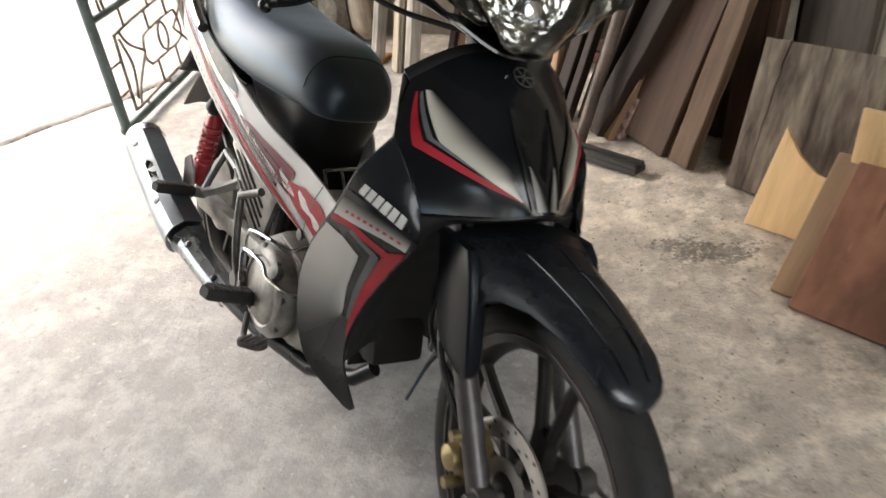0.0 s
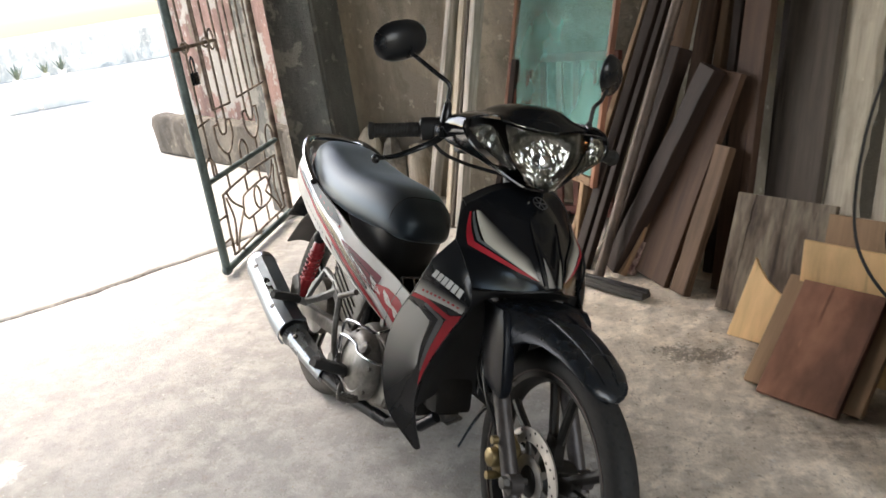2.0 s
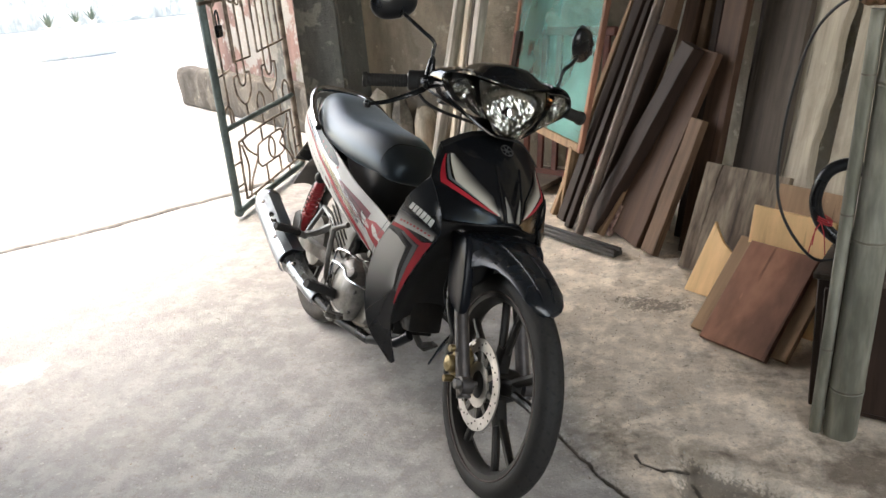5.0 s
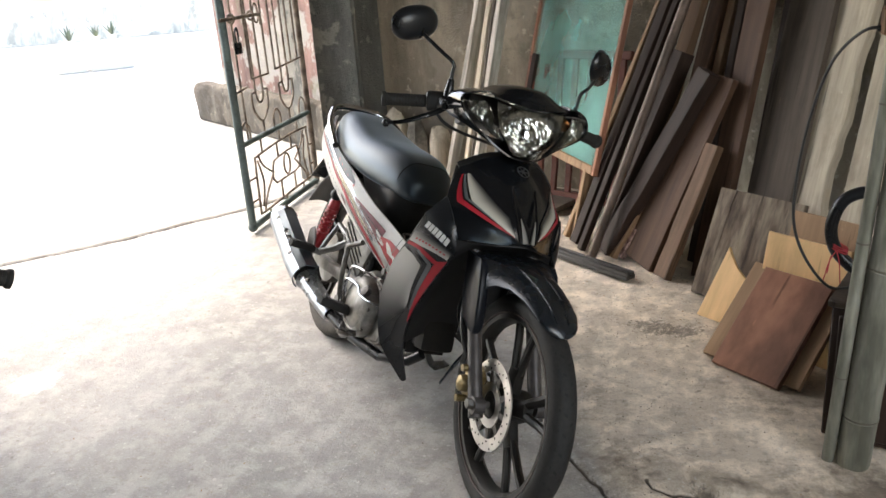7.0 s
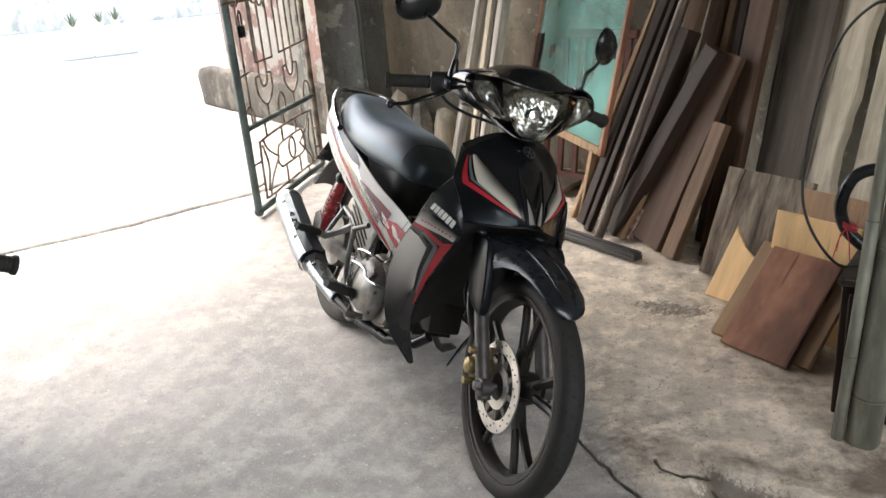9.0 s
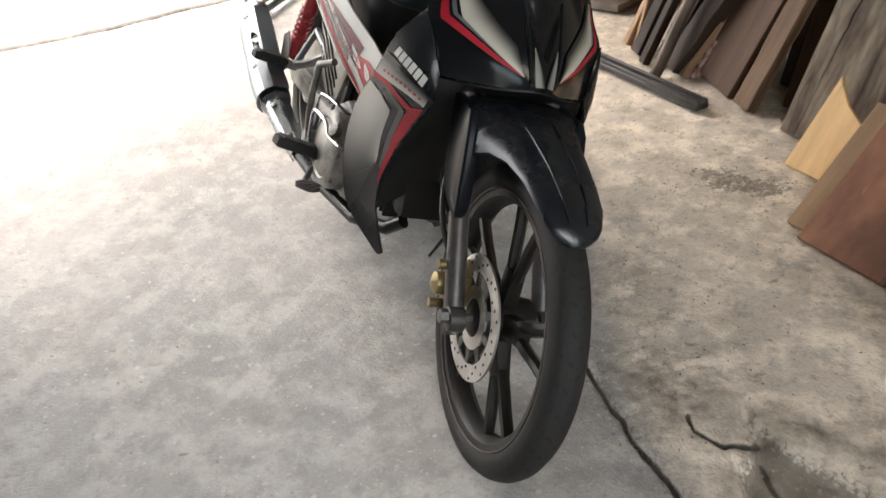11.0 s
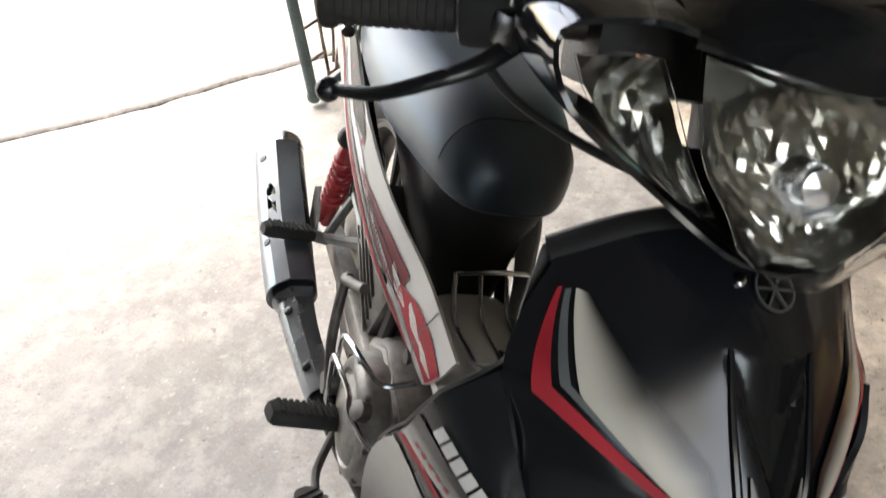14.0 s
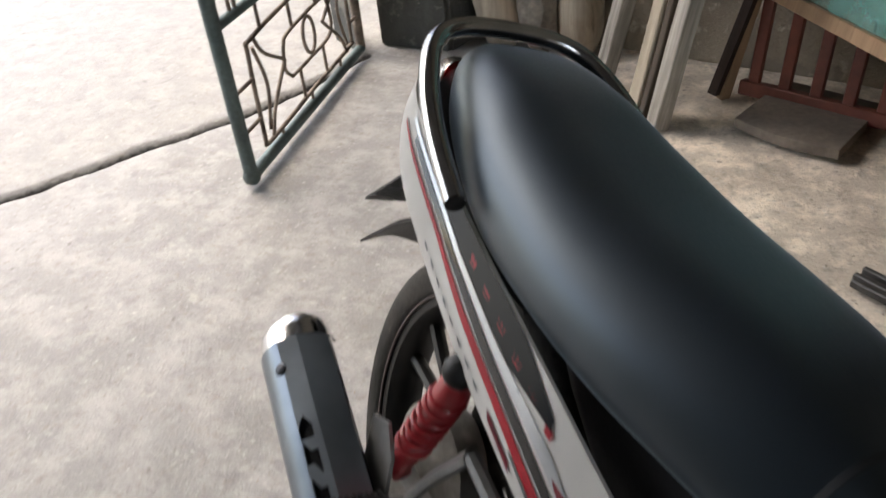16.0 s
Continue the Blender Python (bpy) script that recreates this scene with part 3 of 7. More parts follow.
HZ = near * (0.0015 * rough_noise(GX, GY, 9, 3) + np.clip(SLAB / 0.06 + 0.5, 0, 1) * 0.012
             + rough_mask * (0.004 * rough_noise(GX, GY, 25, 4) + 0.0035 * rough_noise(GX, GY, 70, 9))
             - sunk * (0.045 + 0.006 * rough_noise(GX, GY, 30, 33)) + 0.006 * np.exp(-((BREAK + 0.03) / 0.03) ** 2) * np.clip((GX - 0.40) / 0.08, 0, 1) * np.clip((1.4 - GX) / 0.3, 0, 1)
             + rubble * (0.006 * np.abs(rough_noise(GX, GY, 60, 10)) + 0.006 * rough_noise(GX, GY, 110, 11))
             - 0.045 * np.exp(-(crack / 0.016) ** 2) - 0.012 * np.exp(-(crack2 / 0.006) ** 2) - 0.010 * np.exp(-(crack3 / 0.005) ** 2)
             - 0.012 * np.clip(1.6 * (1 - stain / 0.15), 0, 1) * (0.6 + rough_noise(GX, GY, 60, 12))) + yard_mask * near * 0.004 * rough_noise(GX, GY, 18, 13)
# patches of dirt, with shade near the post and cabinet painted in
dirt_shade = np.maximum.reduce([
    0.95 * np.exp(-((GX - 0.95) / 0.30) ** 2 - ((GY - 1.40) / 0.16) ** 2),
    0.60 * np.exp(-((GX - 0.28) / 0.20) ** 2 - ((GY - 1.30) / 0.13) ** 2),
    0.55 * np.exp(-((GX - 0.62) / 0.30) ** 2 - ((GY - 1.33) / 0.05) ** 2),
    0.45 * np.exp(-((GX - 0.60) / 0.25) ** 2 - ((GY - 1.78) / 0.10) ** 2),
    0.40 * np.exp(-((GX - 0.08) / 0.12) ** 2 - ((GY - 1.62) / 0.22) ** 2)])
ny, nx = GX.shape
me = bpy.data.meshes.new("ground")
me.from_pydata(np.stack([GX, GY, HZ], -1).reshape(-1, 3).tolist(), [], [(j * nx + i, j * nx + i + 1, (j + 1) * nx + i + 1, (j + 1) * nx + i) for j in range(ny - 1) for i in range(nx - 1)])
# the stain mask also carries the painted shade of the sunken patch
for key, val in (("rough_mask", rough_mask), ("dirt_shade_mask", dirt_shade * near), ("paint_mask", np.clip(1.5 - paint, 0, 1) * near), ("yard_mask", yard_mask), ("crack_mask", np.maximum(np.clip(1.22 - crack / 0.033, 0, 1), np.clip(1 - np.minimum(crack2, crack3) / 0.016, 0, 1)) * near), ("stain_shade_mask", np.maximum(np.clip(1.8 * (1 - stain / 0.15), 0, 0.8), np.maximum(0.95 * sunk, 0.42 * np.clip(1 - crack2 / 0.05, 0, 1))) * near)):
    me.attributes.new(key, "FLOAT", "POINT").data.foreach_set("value", val.astype(np.float32).ravel())
me.polygons.foreach_set("use_smooth", [True] * len(me.polygons))
me.materials.append(floor_concrete)
ground = tagged(new("ground", me), "worn grey concrete floor with cracks, running out into a pale yard", "floor", kind="structure")


def floor_z(x, y):
    """The floor's height at a place."""
    i, j = int(np.abs(xs - x).argmin()), int(np.abs(ys - y).argmin())
    return float(HZ[j, i])


H = 3.5
WB0, WB1, WR1 = (-2.20, 3.97), (-0.26, 3.80), (3.05, 1.50)
tagged(wall("wall_back", WB0, WB1, H, 0.2, wall_brown), "brown weathered plaster wall with stains and pits", "wall")
tagged(wall("wall_right", WB1, WR1, H, 0.2, wall_stone), "rough grey rendered wall behind the stacked timber", "wall")
# the next two walls are unseen, added to close the room and steer light
tagged(wall("wall_side", WR1, (2.3, -3.2), H, 0.2, wall_stone, holes=[(1.1, 3.5, 0.8, 2.75)]), "unseen rendered wall, added with a wide opening to let in fill", "wall")
tagged(wall("wall_behind", (2.3, -3.2), (-5.6, -2.6), H, 0.2, pillar_dark, holes=[(0.4, 1.3, 0.0, 2.1)]), "unseen dark rendered wall with a doorway, added to hold back light", "wall")
tagged(wall("wall_front", (-5.6, -2.6), (-2.44, 3.60), H, 0.22, pillar_dark, side=1, holes=[(2.4, 6.95, 0.0, 2.95)]), "front wall with a wide gateway", "wall")
bm = bmesh.new()
loft(bm, [[(-2.42, 3.70, z), (-2.11, 3.72, z), (-2.08, 4.02, z), (-2.55, 4.02, z)] for z in (0, H)])
bmesh.ops.recalc_face_normals(bm, faces=bm.faces)
bmesh.ops.bevel(bm, geom=[e for e in bm.edges if abs(e.verts[0].co.z - e.verts[1].co.z) > 1], offset=0.015, segments=2, affect="EDGES")
tagged(finish("gate_pillar", bm, pillar_dark), "dark stained concrete pillar at the gateway", "pillar", kind="structure")
# ceiling added out of view to block the sky; dark, so it reflects little
bm = bmesh.new()
loft(bm, [[(-2.75, 4.3, z), (-2.0, 4.5, z), (3.3, 4.3, z), (3.3, -3.5, z), (-5.9, -3.2, z), (-6.0, -2.6, z)] for z in (H, H + 0.15)])
bmesh.ops.recalc_face_normals(bm, faces=bm.faces)
tagged(finish("ceiling", bm, roof_grey, smooth=0), "unseen grey ceiling, added to keep sky light out", "ceiling", kind="structure")
# invented backdrop that keeps the far end of the yard pale
tagged(wall("wall_far", (-4, 27), (-32, 1), 0.8, 0.2, far_plaster, side=-1), "pale backdrop wall added at the far side of the yard", "wall")
tagged(wall("wall_yard", (-2.30, 4.40), (-5.02, 5.60), 2.6, 0.18, yard_plaster, side=-1), "yard wall with peeling reddish plaster", "wall")
m = frame_of((-2.62, 4.39, 0), (-5.16, 5.505, 0))
bm = bmesh.new()
ln = (Vector((-2.62, 4.39)) - Vector((-5.16, 5.505))).length
rings = []
for i in range(97):
    ring = []
    for k in range(28):
        a = 2 * math.pi * (k + 0.5) / 28
        c, s_ = math.cos(a), math.sin(a)
        p = Vector((ln * i / 96, 0.06 + 0.08 * math.copysign(abs(c) ** 0.35, c), 0.18 + 0.185 * math.copysign(abs(s_) ** 0.35, s_)))
        ring.append(m @ (p + Vector((0, 0.022, 0.018)) * noise.noise(p * 9) + Vector((0, 0.012, 0.010)) * noise.noise(p * 31)))
    rings.append(ring)
loft(bm, rings)
bmesh.ops.recalc_face_normals(bm, faces=bm.faces)
tagged(finish("plinth", bm, plinth_stone), "low stained masonry plinth along the yard wall", "plinth", kind="structure")

# ---- gate ----
G1 = Vector((-2.135, 2.58, 0))
G2 = Vector((-2.425, 3.575, 0))
gate = empty("gate", frame_of(G1, G2), "open green-grey iron gate leaf with curled bars", "gate")
GW = (G2 - G1).length


def gbar(name, pts, r, mat, k=6, label="", n=8):
    bm = bmesh.new()
    sweep(bm, pts, r, n, k=k)
    return part(name, bm, mat, gate, label)


Z0 = 0.035
gbar("stile", [(0.06, 0, Z0 - 0.005), (0.06, 0, 2.15)], 0.021, green_steel, 1, "round green steel stile", 14)
gbar("stile", [(GW, 0, Z0), (GW, 0, 2.15)], 0.018, brown_steel, 1, "", 12)
bm = bmesh.new()
bmesh.ops.create_uvsphere(bm, u_segments=14, v_segments=10, radius=0.027, matrix=Matrix.Translation((0.06, 0, Z0)))
part("elbow", bm, green_steel, gate)
for z, r in ((Z0, 0.018), (0.478, 0.015), (2.15, 0.018)):
    gbar("rail", [(0.06, 0, z), (GW, 0, z)], r, green_steel, 1, "", 12)
gbar("upper_rail", [(0.30, 0, 0.79), (0.52, 0, 0.79)], 0.006, brown_steel, 1)
gbar("upper_rail", [(0.62, 0, 0.80), (GW, 0, 0.82)], 0.006, brown_steel, 1)
gbar("upper_rail", [(0.06, 0, 0.74), (0.24, 0, 0.76)], 0.006, brown_steel, 1)
# lower panel: a rounded frame, a capsule with a ring, leaf curves and short ties
fr = [(0.185, 0.082), (0.20, 0.35), (0.24, 0.385), (0.60, 0.405), (0.93, 0.40), (0.955, 0.37), (0.955, 0.11), (0.93, 0.085), (0.60, 0.08), (0.22, 0.07), (0.185, 0.082)]
gbar("scroll_frame", [(x, 0, z) for x, z in fr], 0.007, brown_steel, 5)
cap = [(0.44, 0.18), (0.40, 0.22), (0.42, 0.29), (0.47, 0.315), (0.74, 0.325), (0.79, 0.30), (0.80, 0.22), (0.75, 0.185), (0.60, 0.18), (0.44, 0.18)]
gbar("scroll_capsule", [(x, 0, z) for x, z in cap], 0.006, brown_steel, 5)
gbar("scroll_ring", [(0.61 + 0.045 * math.cos(a), 0, 0.252 + 0.06 * math.sin(a)) for a in [2 * math.pi * i / 16 for i in range(17)]], 0.006, brown_steel, 2)
for s, c in ((1, 0.24), (-1, 0.90)):
    gbar("leaf_curve", [(c, 0, 0.39), (c + s * 0.05, 0, 0.32), (c + s * 0.17, 0, 0.25)], 0.006, brown_steel)
    gbar("leaf_curve", [(c, 0, 0.075), (c + s * 0.05, 0, 0.15), (c + s * 0.17, 0, 0.25)], 0.006, brown_steel)
    gbar("leaf_curve", [(c - s * 0.01, 0, 0.36), (c + s * 0.03, 0, 0.23), (c - s * 0.01, 0, 0.10)], 0.006, brown_steel)
for x in (0.30, 0.55, 0.82):
    gbar("tie", [(x, 0, Z0), (x, 0, 0.075)], 0.006, brown_steel, 1)
    gbar("tie", [(x, 0, 0.395), (x, 0, 0.478)], 0.006, brown_steel, 1)
for x in (0.50, 0.70):
    gbar("tie", [(x, 0, 0.08), (x, 0, 0.185)], 0.006, brown_steel, 1)
    gbar("tie", [(x, 0, 0.32), (x, 0, 0.40)], 0.006, brown_steel, 1)
for z in (0.16, 0.28):
    gbar("tie", [(0.06, 0, z), (0.19, 0, z)], 0.006, brown_steel, 1)
    gbar("tie", [(0.955, 0, z), (GW, 0, z)], 0.006, brown_steel, 1)
# upper panel: bars, hanging loops and hoops
for x, z0 in ((0.16, 0.48), (0.30, 0.79), (0.52, 0.79), (0.62, 0.80), (0.86, 0.81), (0.96, 0.82)):
    gbar("bar", [(x, 0, z0), (x, 0, 2.15)], 0.006, brown_steel, 1)
for c in (0.37, 0.74):
    gbar("bar_loop", [(c - 0.045, 0, 2.15), (c - 0.045, 0, 0.90), (c - 0.043, 0, 0.70), (c, 0, 0.655), (c + 0.043, 0, 0.70), (c + 0.045, 0, 0.90), (c + 0.045, 0, 2.15)], 0.006, brown_steel, 5)
    gbar("hoop", [(c - 0.10, 0, 0.715), (c - 0.09, 0, 0.62), (c, 0, 0.555), (c + 0.09, 0, 0.62), (c + 0.10, 0, 0.715)], 0.006, brown_steel)
    gbar("tie", [(c - 0.10, 0, 0.715), (c - 0.045, 0, 0.72)], 0.006, brown_steel, 1)
    gbar("tie", [(c + 0.10, 0, 0.715), (c + 0.045, 0, 0.72)], 0.006, brown_steel, 1)
    gbar("tie", [(c, 0, 0.48), (c, 0, 0.555)], 0.006, brown_steel, 1)
for c in (0.14, 0.555, 0.94):
    gbar("hoop", [(c - 0.05, 0, 0.478), (c - 0.045, 0, 0.55), (c, 0, 0.585), (c + 0.045, 0, 0.55), (c + 0.05, 0, 0.478)], 0.006, brown_steel)
for z in (1.12, 1.45):
    gbar("ring", [(0.46 + 0.03 * math.cos(a), 0, z + 0.05 * math.sin(a)) for a in [2 * math.pi * i / 14 for i in range(15)]], 0.005, brown_steel, 2)
gbar("bolt", [(-0.02, -0.03, 1.115), (0.40, -0.03, 1.115), (0.44, -0.03, 1.10), (0.45, -0.03, 1.06)], 0.009, brown_steel, 4, "sliding gate bolt")
for x in (0.10, 0.33):
    gbar("bolt_ring", [(x, -0.03 + 0.018 * math.cos(a), 1.115 + 0.022 * math.sin(a)) for a in [2 * math.pi * i / 12 for i in range(13)]], 0.006, brown_steel, 2)
bm = bmesh.new()
box(bm, (0.05, 0.022, 0.06), pose(0.12, -0.04, 0.97), 0.008, 2)
sweep(bm, [(0.105, -0.04, 1.0), (0.105, -0.04, 1.05), (0.12, -0.04, 1.07), (0.135, -0.04, 1.05), (0.135, -0.04, 1.0)], 0.005, 8)
tagged(finish("padlock", bm, satin_black, gate), "black padlock hanging from the bolt")

# ---- stacked timber along the right wall ----


def plank(base, top, width, thick, mat, label, name="plank", taper=1.0, extend=1.0, wave=0.0, ragged=0.0):
    """A plank that stands at base and leans towards top; its own z runs up its length."""
    b, t = Vector(base), Vector(top)
    t = b + (t - b) * extend
    b.z = floor_z(b.x, b.y) + 0.004
    z = (t - b).normalized()
    x = Vector((0.766, -0.643, 0))
    y = z.cross(x).normalized()
    x = y.cross(z)
    m = Matrix((x, y, z)).transposed().to_4x4()
    m.translation = b
    ln = (t - b).length
    bm = bmesh.new()
    rings = []
    nseg = 30 if ragged else 8
    for i in range(nseg + 1):
        f = i / nseg
        w = width * (1 + (taper - 1) * f)
        o = wave * math.sin(f * 5 + base[0] * 9)
        j = [rng.uniform(-1, 1) * min(0.004, thick * 0.08) for _ in range(4)]
        w -= ragged * (0.5 + noise.noise(Vector((base[0] * 7, 0, f * ln * 3.5)))) + ragged * 0.35 * rng.random()
        rings.append([(-width / 2 + o + j[0] if ragged else -w / 2 + o + j[0], -thick / 2, f * ln), (w - width / 2 + o if ragged else w / 2 + o + j[1], -thick / 2, f * ln), (w - width / 2 + o if ragged else w / 2 + o + j[2], thick / 2, f * ln), (-width / 2 + o + j[3] if ragged else -w / 2 + o + j[3], thick / 2, f * ln)])
    loft(bm, rings)
    bmesh.ops.recalc_face_normals(bm, faces=bm.faces)
    bmesh.ops.bevel(bm, geom=[e for e in bm.edges], offset=min(0.003, thick * 0.15), segments=1, affect="EDGES")
    ob = finish(name, bm, mat, smooth=30)
    ob.matrix_world = m
    low = min((m @ v.co).z - floor_z(b.x, b.y) for v in ob.data.vertices)
    m.translation.z -= low - 0.001
    ob.matrix_world = m
    return tagged(ob, label, "plank", "timber leaning on the wall")


plank((-0.497, 2.999, 0), (-0.122, 3.254, 1.081), 0.03, 0.05, wood_tan, "narrow tan wooden batten leaning on the wall", extend=1.75)
plank((-0.430, 2.93, 0), (-0.075, 3.19, 1.086), 0.06, 0.05, wood_dark, "dark wooden batten leaning beside the pipe", extend=1.75)
plank((-0.385, 2.86, 0), (-0.03, 3.14, 1.086), 0.035, 0.03, wood_dark, "thin dark wooden batten leaning on the wall", extend=1.72)
bm = bmesh.new()
sweep(bm, [(-0.305, 2.752, floor_z(-0.305, 2.752)), (-0.305 + 0.327 * 1.7, 2.752 + 0.30 * 1.7, 1.09 * 1.7)], 0.021, 18, k=1)
for f in (0.5, 0.9):
    p = Vector((-0.305, 2.752, 0)).lerp(Vector((-0.305 + 0.327 * 1.7, 2.752 + 0.30 * 1.7, 1.09 * 1.7)), f)
    lathe(bm, [(0.021, -0.006), (0.0235, -0.002), (0.0235, 0.002), (0.021, 0.006)], Matrix.Translation(p) @ Vector((0.327, 0.30, 1.09)).to_track_quat("Z", "Y").to_matrix().to_4x4(), 18)
tagged(finish("steel_pipe", bm, rust_pipe), "rusty brown steel pipe leaning on the timber", "pipe")
plank((-0.300, 2.90, 0), (0.008, 3.083, 0.863), 0.075, 0.07, wood_dark, "dark square wooden beam with a sawn end")
plank((-0.255, 2.83, 0), (0.156, 2.901, 0.802), 0.085, 0.06, wood_dark, "brown square wooden beam leaning low")
plank((-0.175, 2.80, 0), (0.045, 2.915, 0.46), 0.03, 0.03, carved_wood, "carved pinkish wooden moulding among the planks", "carved_moulding", wave=0.006)
plank((-0.215, 2.80, 0), (0.0, 2.91, 0.44), 0.03, 0.03, wood_tan, "thin pale split stick leaning on the beams")
plank((-0.085, 2.747, 0), (0.195, 2.93, 0.79), 0.20, 0.03, wood_brown, "broad brown plank with a dark side")
plank((0.048, 2.628, 0), (0.209, 2.786, 0.544), 0.085, 0.035, wood_mid, "narrow mid-brown plank leaning on the stack", taper=0.9)
plank((0.207, 2.659, 0), (0.324, 3.038, 1.089), 0.125, 0.035, wood_brown, "tall weathered brown plank against the wall", extend=1.55, taper=1.05)
# dark strip added behind the gap, in place of the shadow there
plank((0.357, 2.729, 0), (0.442, 3.169, 1.07), 0.12, 0.03, wood_dark, "dark strip standing for the shadow between two boards", extend=1.6)
plank((0.398, 2.59, 0), (0.514, 3.053, 1.071), 0.225, 0.03, wood_slate, "wide dark grey-brown board against the wall", extend=1.6)
plank((0.535, 2.52, 0), (0.675, 2.968, 1.070), 0.205, 0.04, wood_grey, "weathered grey plank split by a long crack", extend=1.6, ragged=0.034)
plank((0.735, 2.42, 0), (0.858, 2.859, 1.073), 0.20, 0.04, wood_grey, "weathered grey plank with a knot", extend=1.6)
plank((-0.22, 3.05, 0), (0.016, 3.341, 1.069), 0.085, 0.04, wood_mid, "brown plank standing behind the beams", extend=1.6)
plank((-0.08, 3.02, 0), (0.115, 3.292, 1.069), 0.09, 0.04, wood_brown, "brown plank standing behind the beams", extend=1.6)
plank((0.03, 2.93, 0), (0.185, 3.24, 1.069), 0.05, 0.04, wood_mid, "narrow brown plank standing behind the stack", extend=1.6)
plank((0.12, 2.86, 0), (0.235, 3.16, 1.07), 0.045, 0.03, wood_dark, "narrow dark plank standing behind the stack", extend=1.6)
# pale battens at the back wall
for bx, by, tx, ty, w, mt, lb in ((-1.44, 3.53, -1.19, 3.60, 0.055, wood_pale, "pale squared batten standing at the back wall"), (-1.275, 3.41, -1.08, 3.52, 0.05, wood_grey, "grey squared batten standing at the back wall"), (-1.19, 3.355, -1.0, 3.47, 0.055, wood_pale, "pale grooved batten standing at the back wall"), (-1.235, 3.385, -1.04, 3.50, 0.025, wood_slate, "thin dark batten between the pale ones")):
    plank((bx, by, 0), (tx, ty, 1.10), w, 0.05, mt, lb, "batten", extend=1.7)

# low boards in front of the stack
def low_board(corner_l, corner_r, up, length, thick, mat, label, name="board", cut=None, lift=0.0, split=None):
    """A board whose lower edge runs from corner_l to corner_r and which leans up along the way up."""
    a, b = Vector((*corner_l, 0)), Vector((*corner_r, 0))
    z0 = max(floor_z(*corner_l), floor_z(*corner_r)) + 0.003 + lift
    a.z = b.z = z0
    x = (b - a).normalized()
    z = Vector(up).normalized()
    z = (z - x * z.dot(x)).normalized()
    y = z.cross(x)
    m = Matrix((x, y, z)).transposed().to_4x4()
    m.translation = a
    w = (b - a).length
    out = cut(w, length) if cut else [(0, 0), (w, 0), (w, length), (0, length)]
    bm = bmesh.new()
    outs = [out]
    if split:
        # a long jagged crack parts the board, wider at its top
        line = [(w * (split[0] + (split[1] - split[0]) * i / 14) + rng.uniform(-0.003, 0.003), length * i / 14, 0.0006 + 0.0028 * (i / 14) ** 2) for i in range(15)]
        outs = [[(0, 0)] + [(x - g, z) for x, z, g in line] + [(0, length)], [(x + g, z) for x, z, g in line][::-1] + [(w, 0), (w, length)]]
    for out in outs:
        loft(bm, [[(px, py, pz) for px, pz in out] for py in (thick, 0)])
    bmesh.ops.recalc_face_normals(bm, faces=bm.faces)
    if not split:
        bmesh.ops.bevel(bm, geom=bm.edges[:], offset=0.002, segments=1, affect="EDGES")
    ob = finish(name, bm, mat, smooth=30)
    low = min((m @ v.co).z for v in ob.data.vertices) - z0 + 0.003 - lift
    m.translation.z -= low - 0.001 - lift
    ob.matrix_world = m
    return tagged(ob, label, "board", "loose boards")


low_board((0.189, 2.515), (0.506, 2.348), (0.075, 0.143, 0.389), 0.421, 0.025, wood_weathered, "dark weathered board split by a long crack", split=(0.14, 0.20))
low_board((0.500, 2.225), (0.765, 2.086), (0.06, 0.11, 0.385), 0.440, 0.018, wood_tan, "tan board standing behind the plywood")
low_board((0.462, 2.165), (0.722, 2.028), (0.035, 0.066, 0.373), 0.385, 0.012, plywood, "pale yellow plywood offcut leaning on the boards")
low_board((0.255, 2.313), (0.46, 2.21), (0.068, 0.129, 0.232), 0.275, 0.016, plywood, "pale plywood offcut with a curved cut", cut=lambda w, h: [(0, 0), (w, 0), (w, h * 0.56), (w * 0.60, h * 0.64), (w * 0.36, h * 0.76), (w * 0.17, h * 0.92), (w * 0.10, h)])
low_board((0.341, 2.008), (0.60, 1.872), (0.115, 0.218, 0.242), 0.362, 0.02, wood_tan, "brown board behind the reddish one")
low_board((0.52, 1.915), (0.655, 1.844), (0.118, 0.225, 0.26), 0.33, 0.02, wood_tan, "brown offcut at the end of the pile")
low_board((0.382, 1.945), (0.597, 1.832), (0.120, 0.229, 0.260), 0.367, 0.022, wood_red, "reddish brown stained board at the front of the pile")
# black rail lying on the floor
bm = bmesh.new()
m = frame_of((-0.56, 2.80, floor_z(-0.5, 2.78) + 0.022), (-0.062, 2.555, floor_z(-0.06, 2.55) + 0.022))
for px, pz, w, h in ((0, 0, 0.055, 0.02), (0.016, 0.012, 0.014, 0.024), (-0.016, 0.012, 0.014, 0.024)):
    box(bm, (0.555, w, h), m @ pose(0.278, px, pz), 0.003)
tagged(finish("metal_rail", bm, rail_black), "black metal rail lying on the floor", "rail")

# green net screen in a wooden frame, leaning in the corner
SB0, SB1 = Vector((-1.055, 3.72, 0.335)), Vector((-0.36, 2.985, 0.335))
m = frame_of(SB0, SB1)
m = m @ pose(0, 0, 0, -13)
screen = empty("net_screen", m, "green net screen in a tan wooden frame, leaning in the corner", "screen")
SW, SH = (SB1 - SB0).length, 1.45
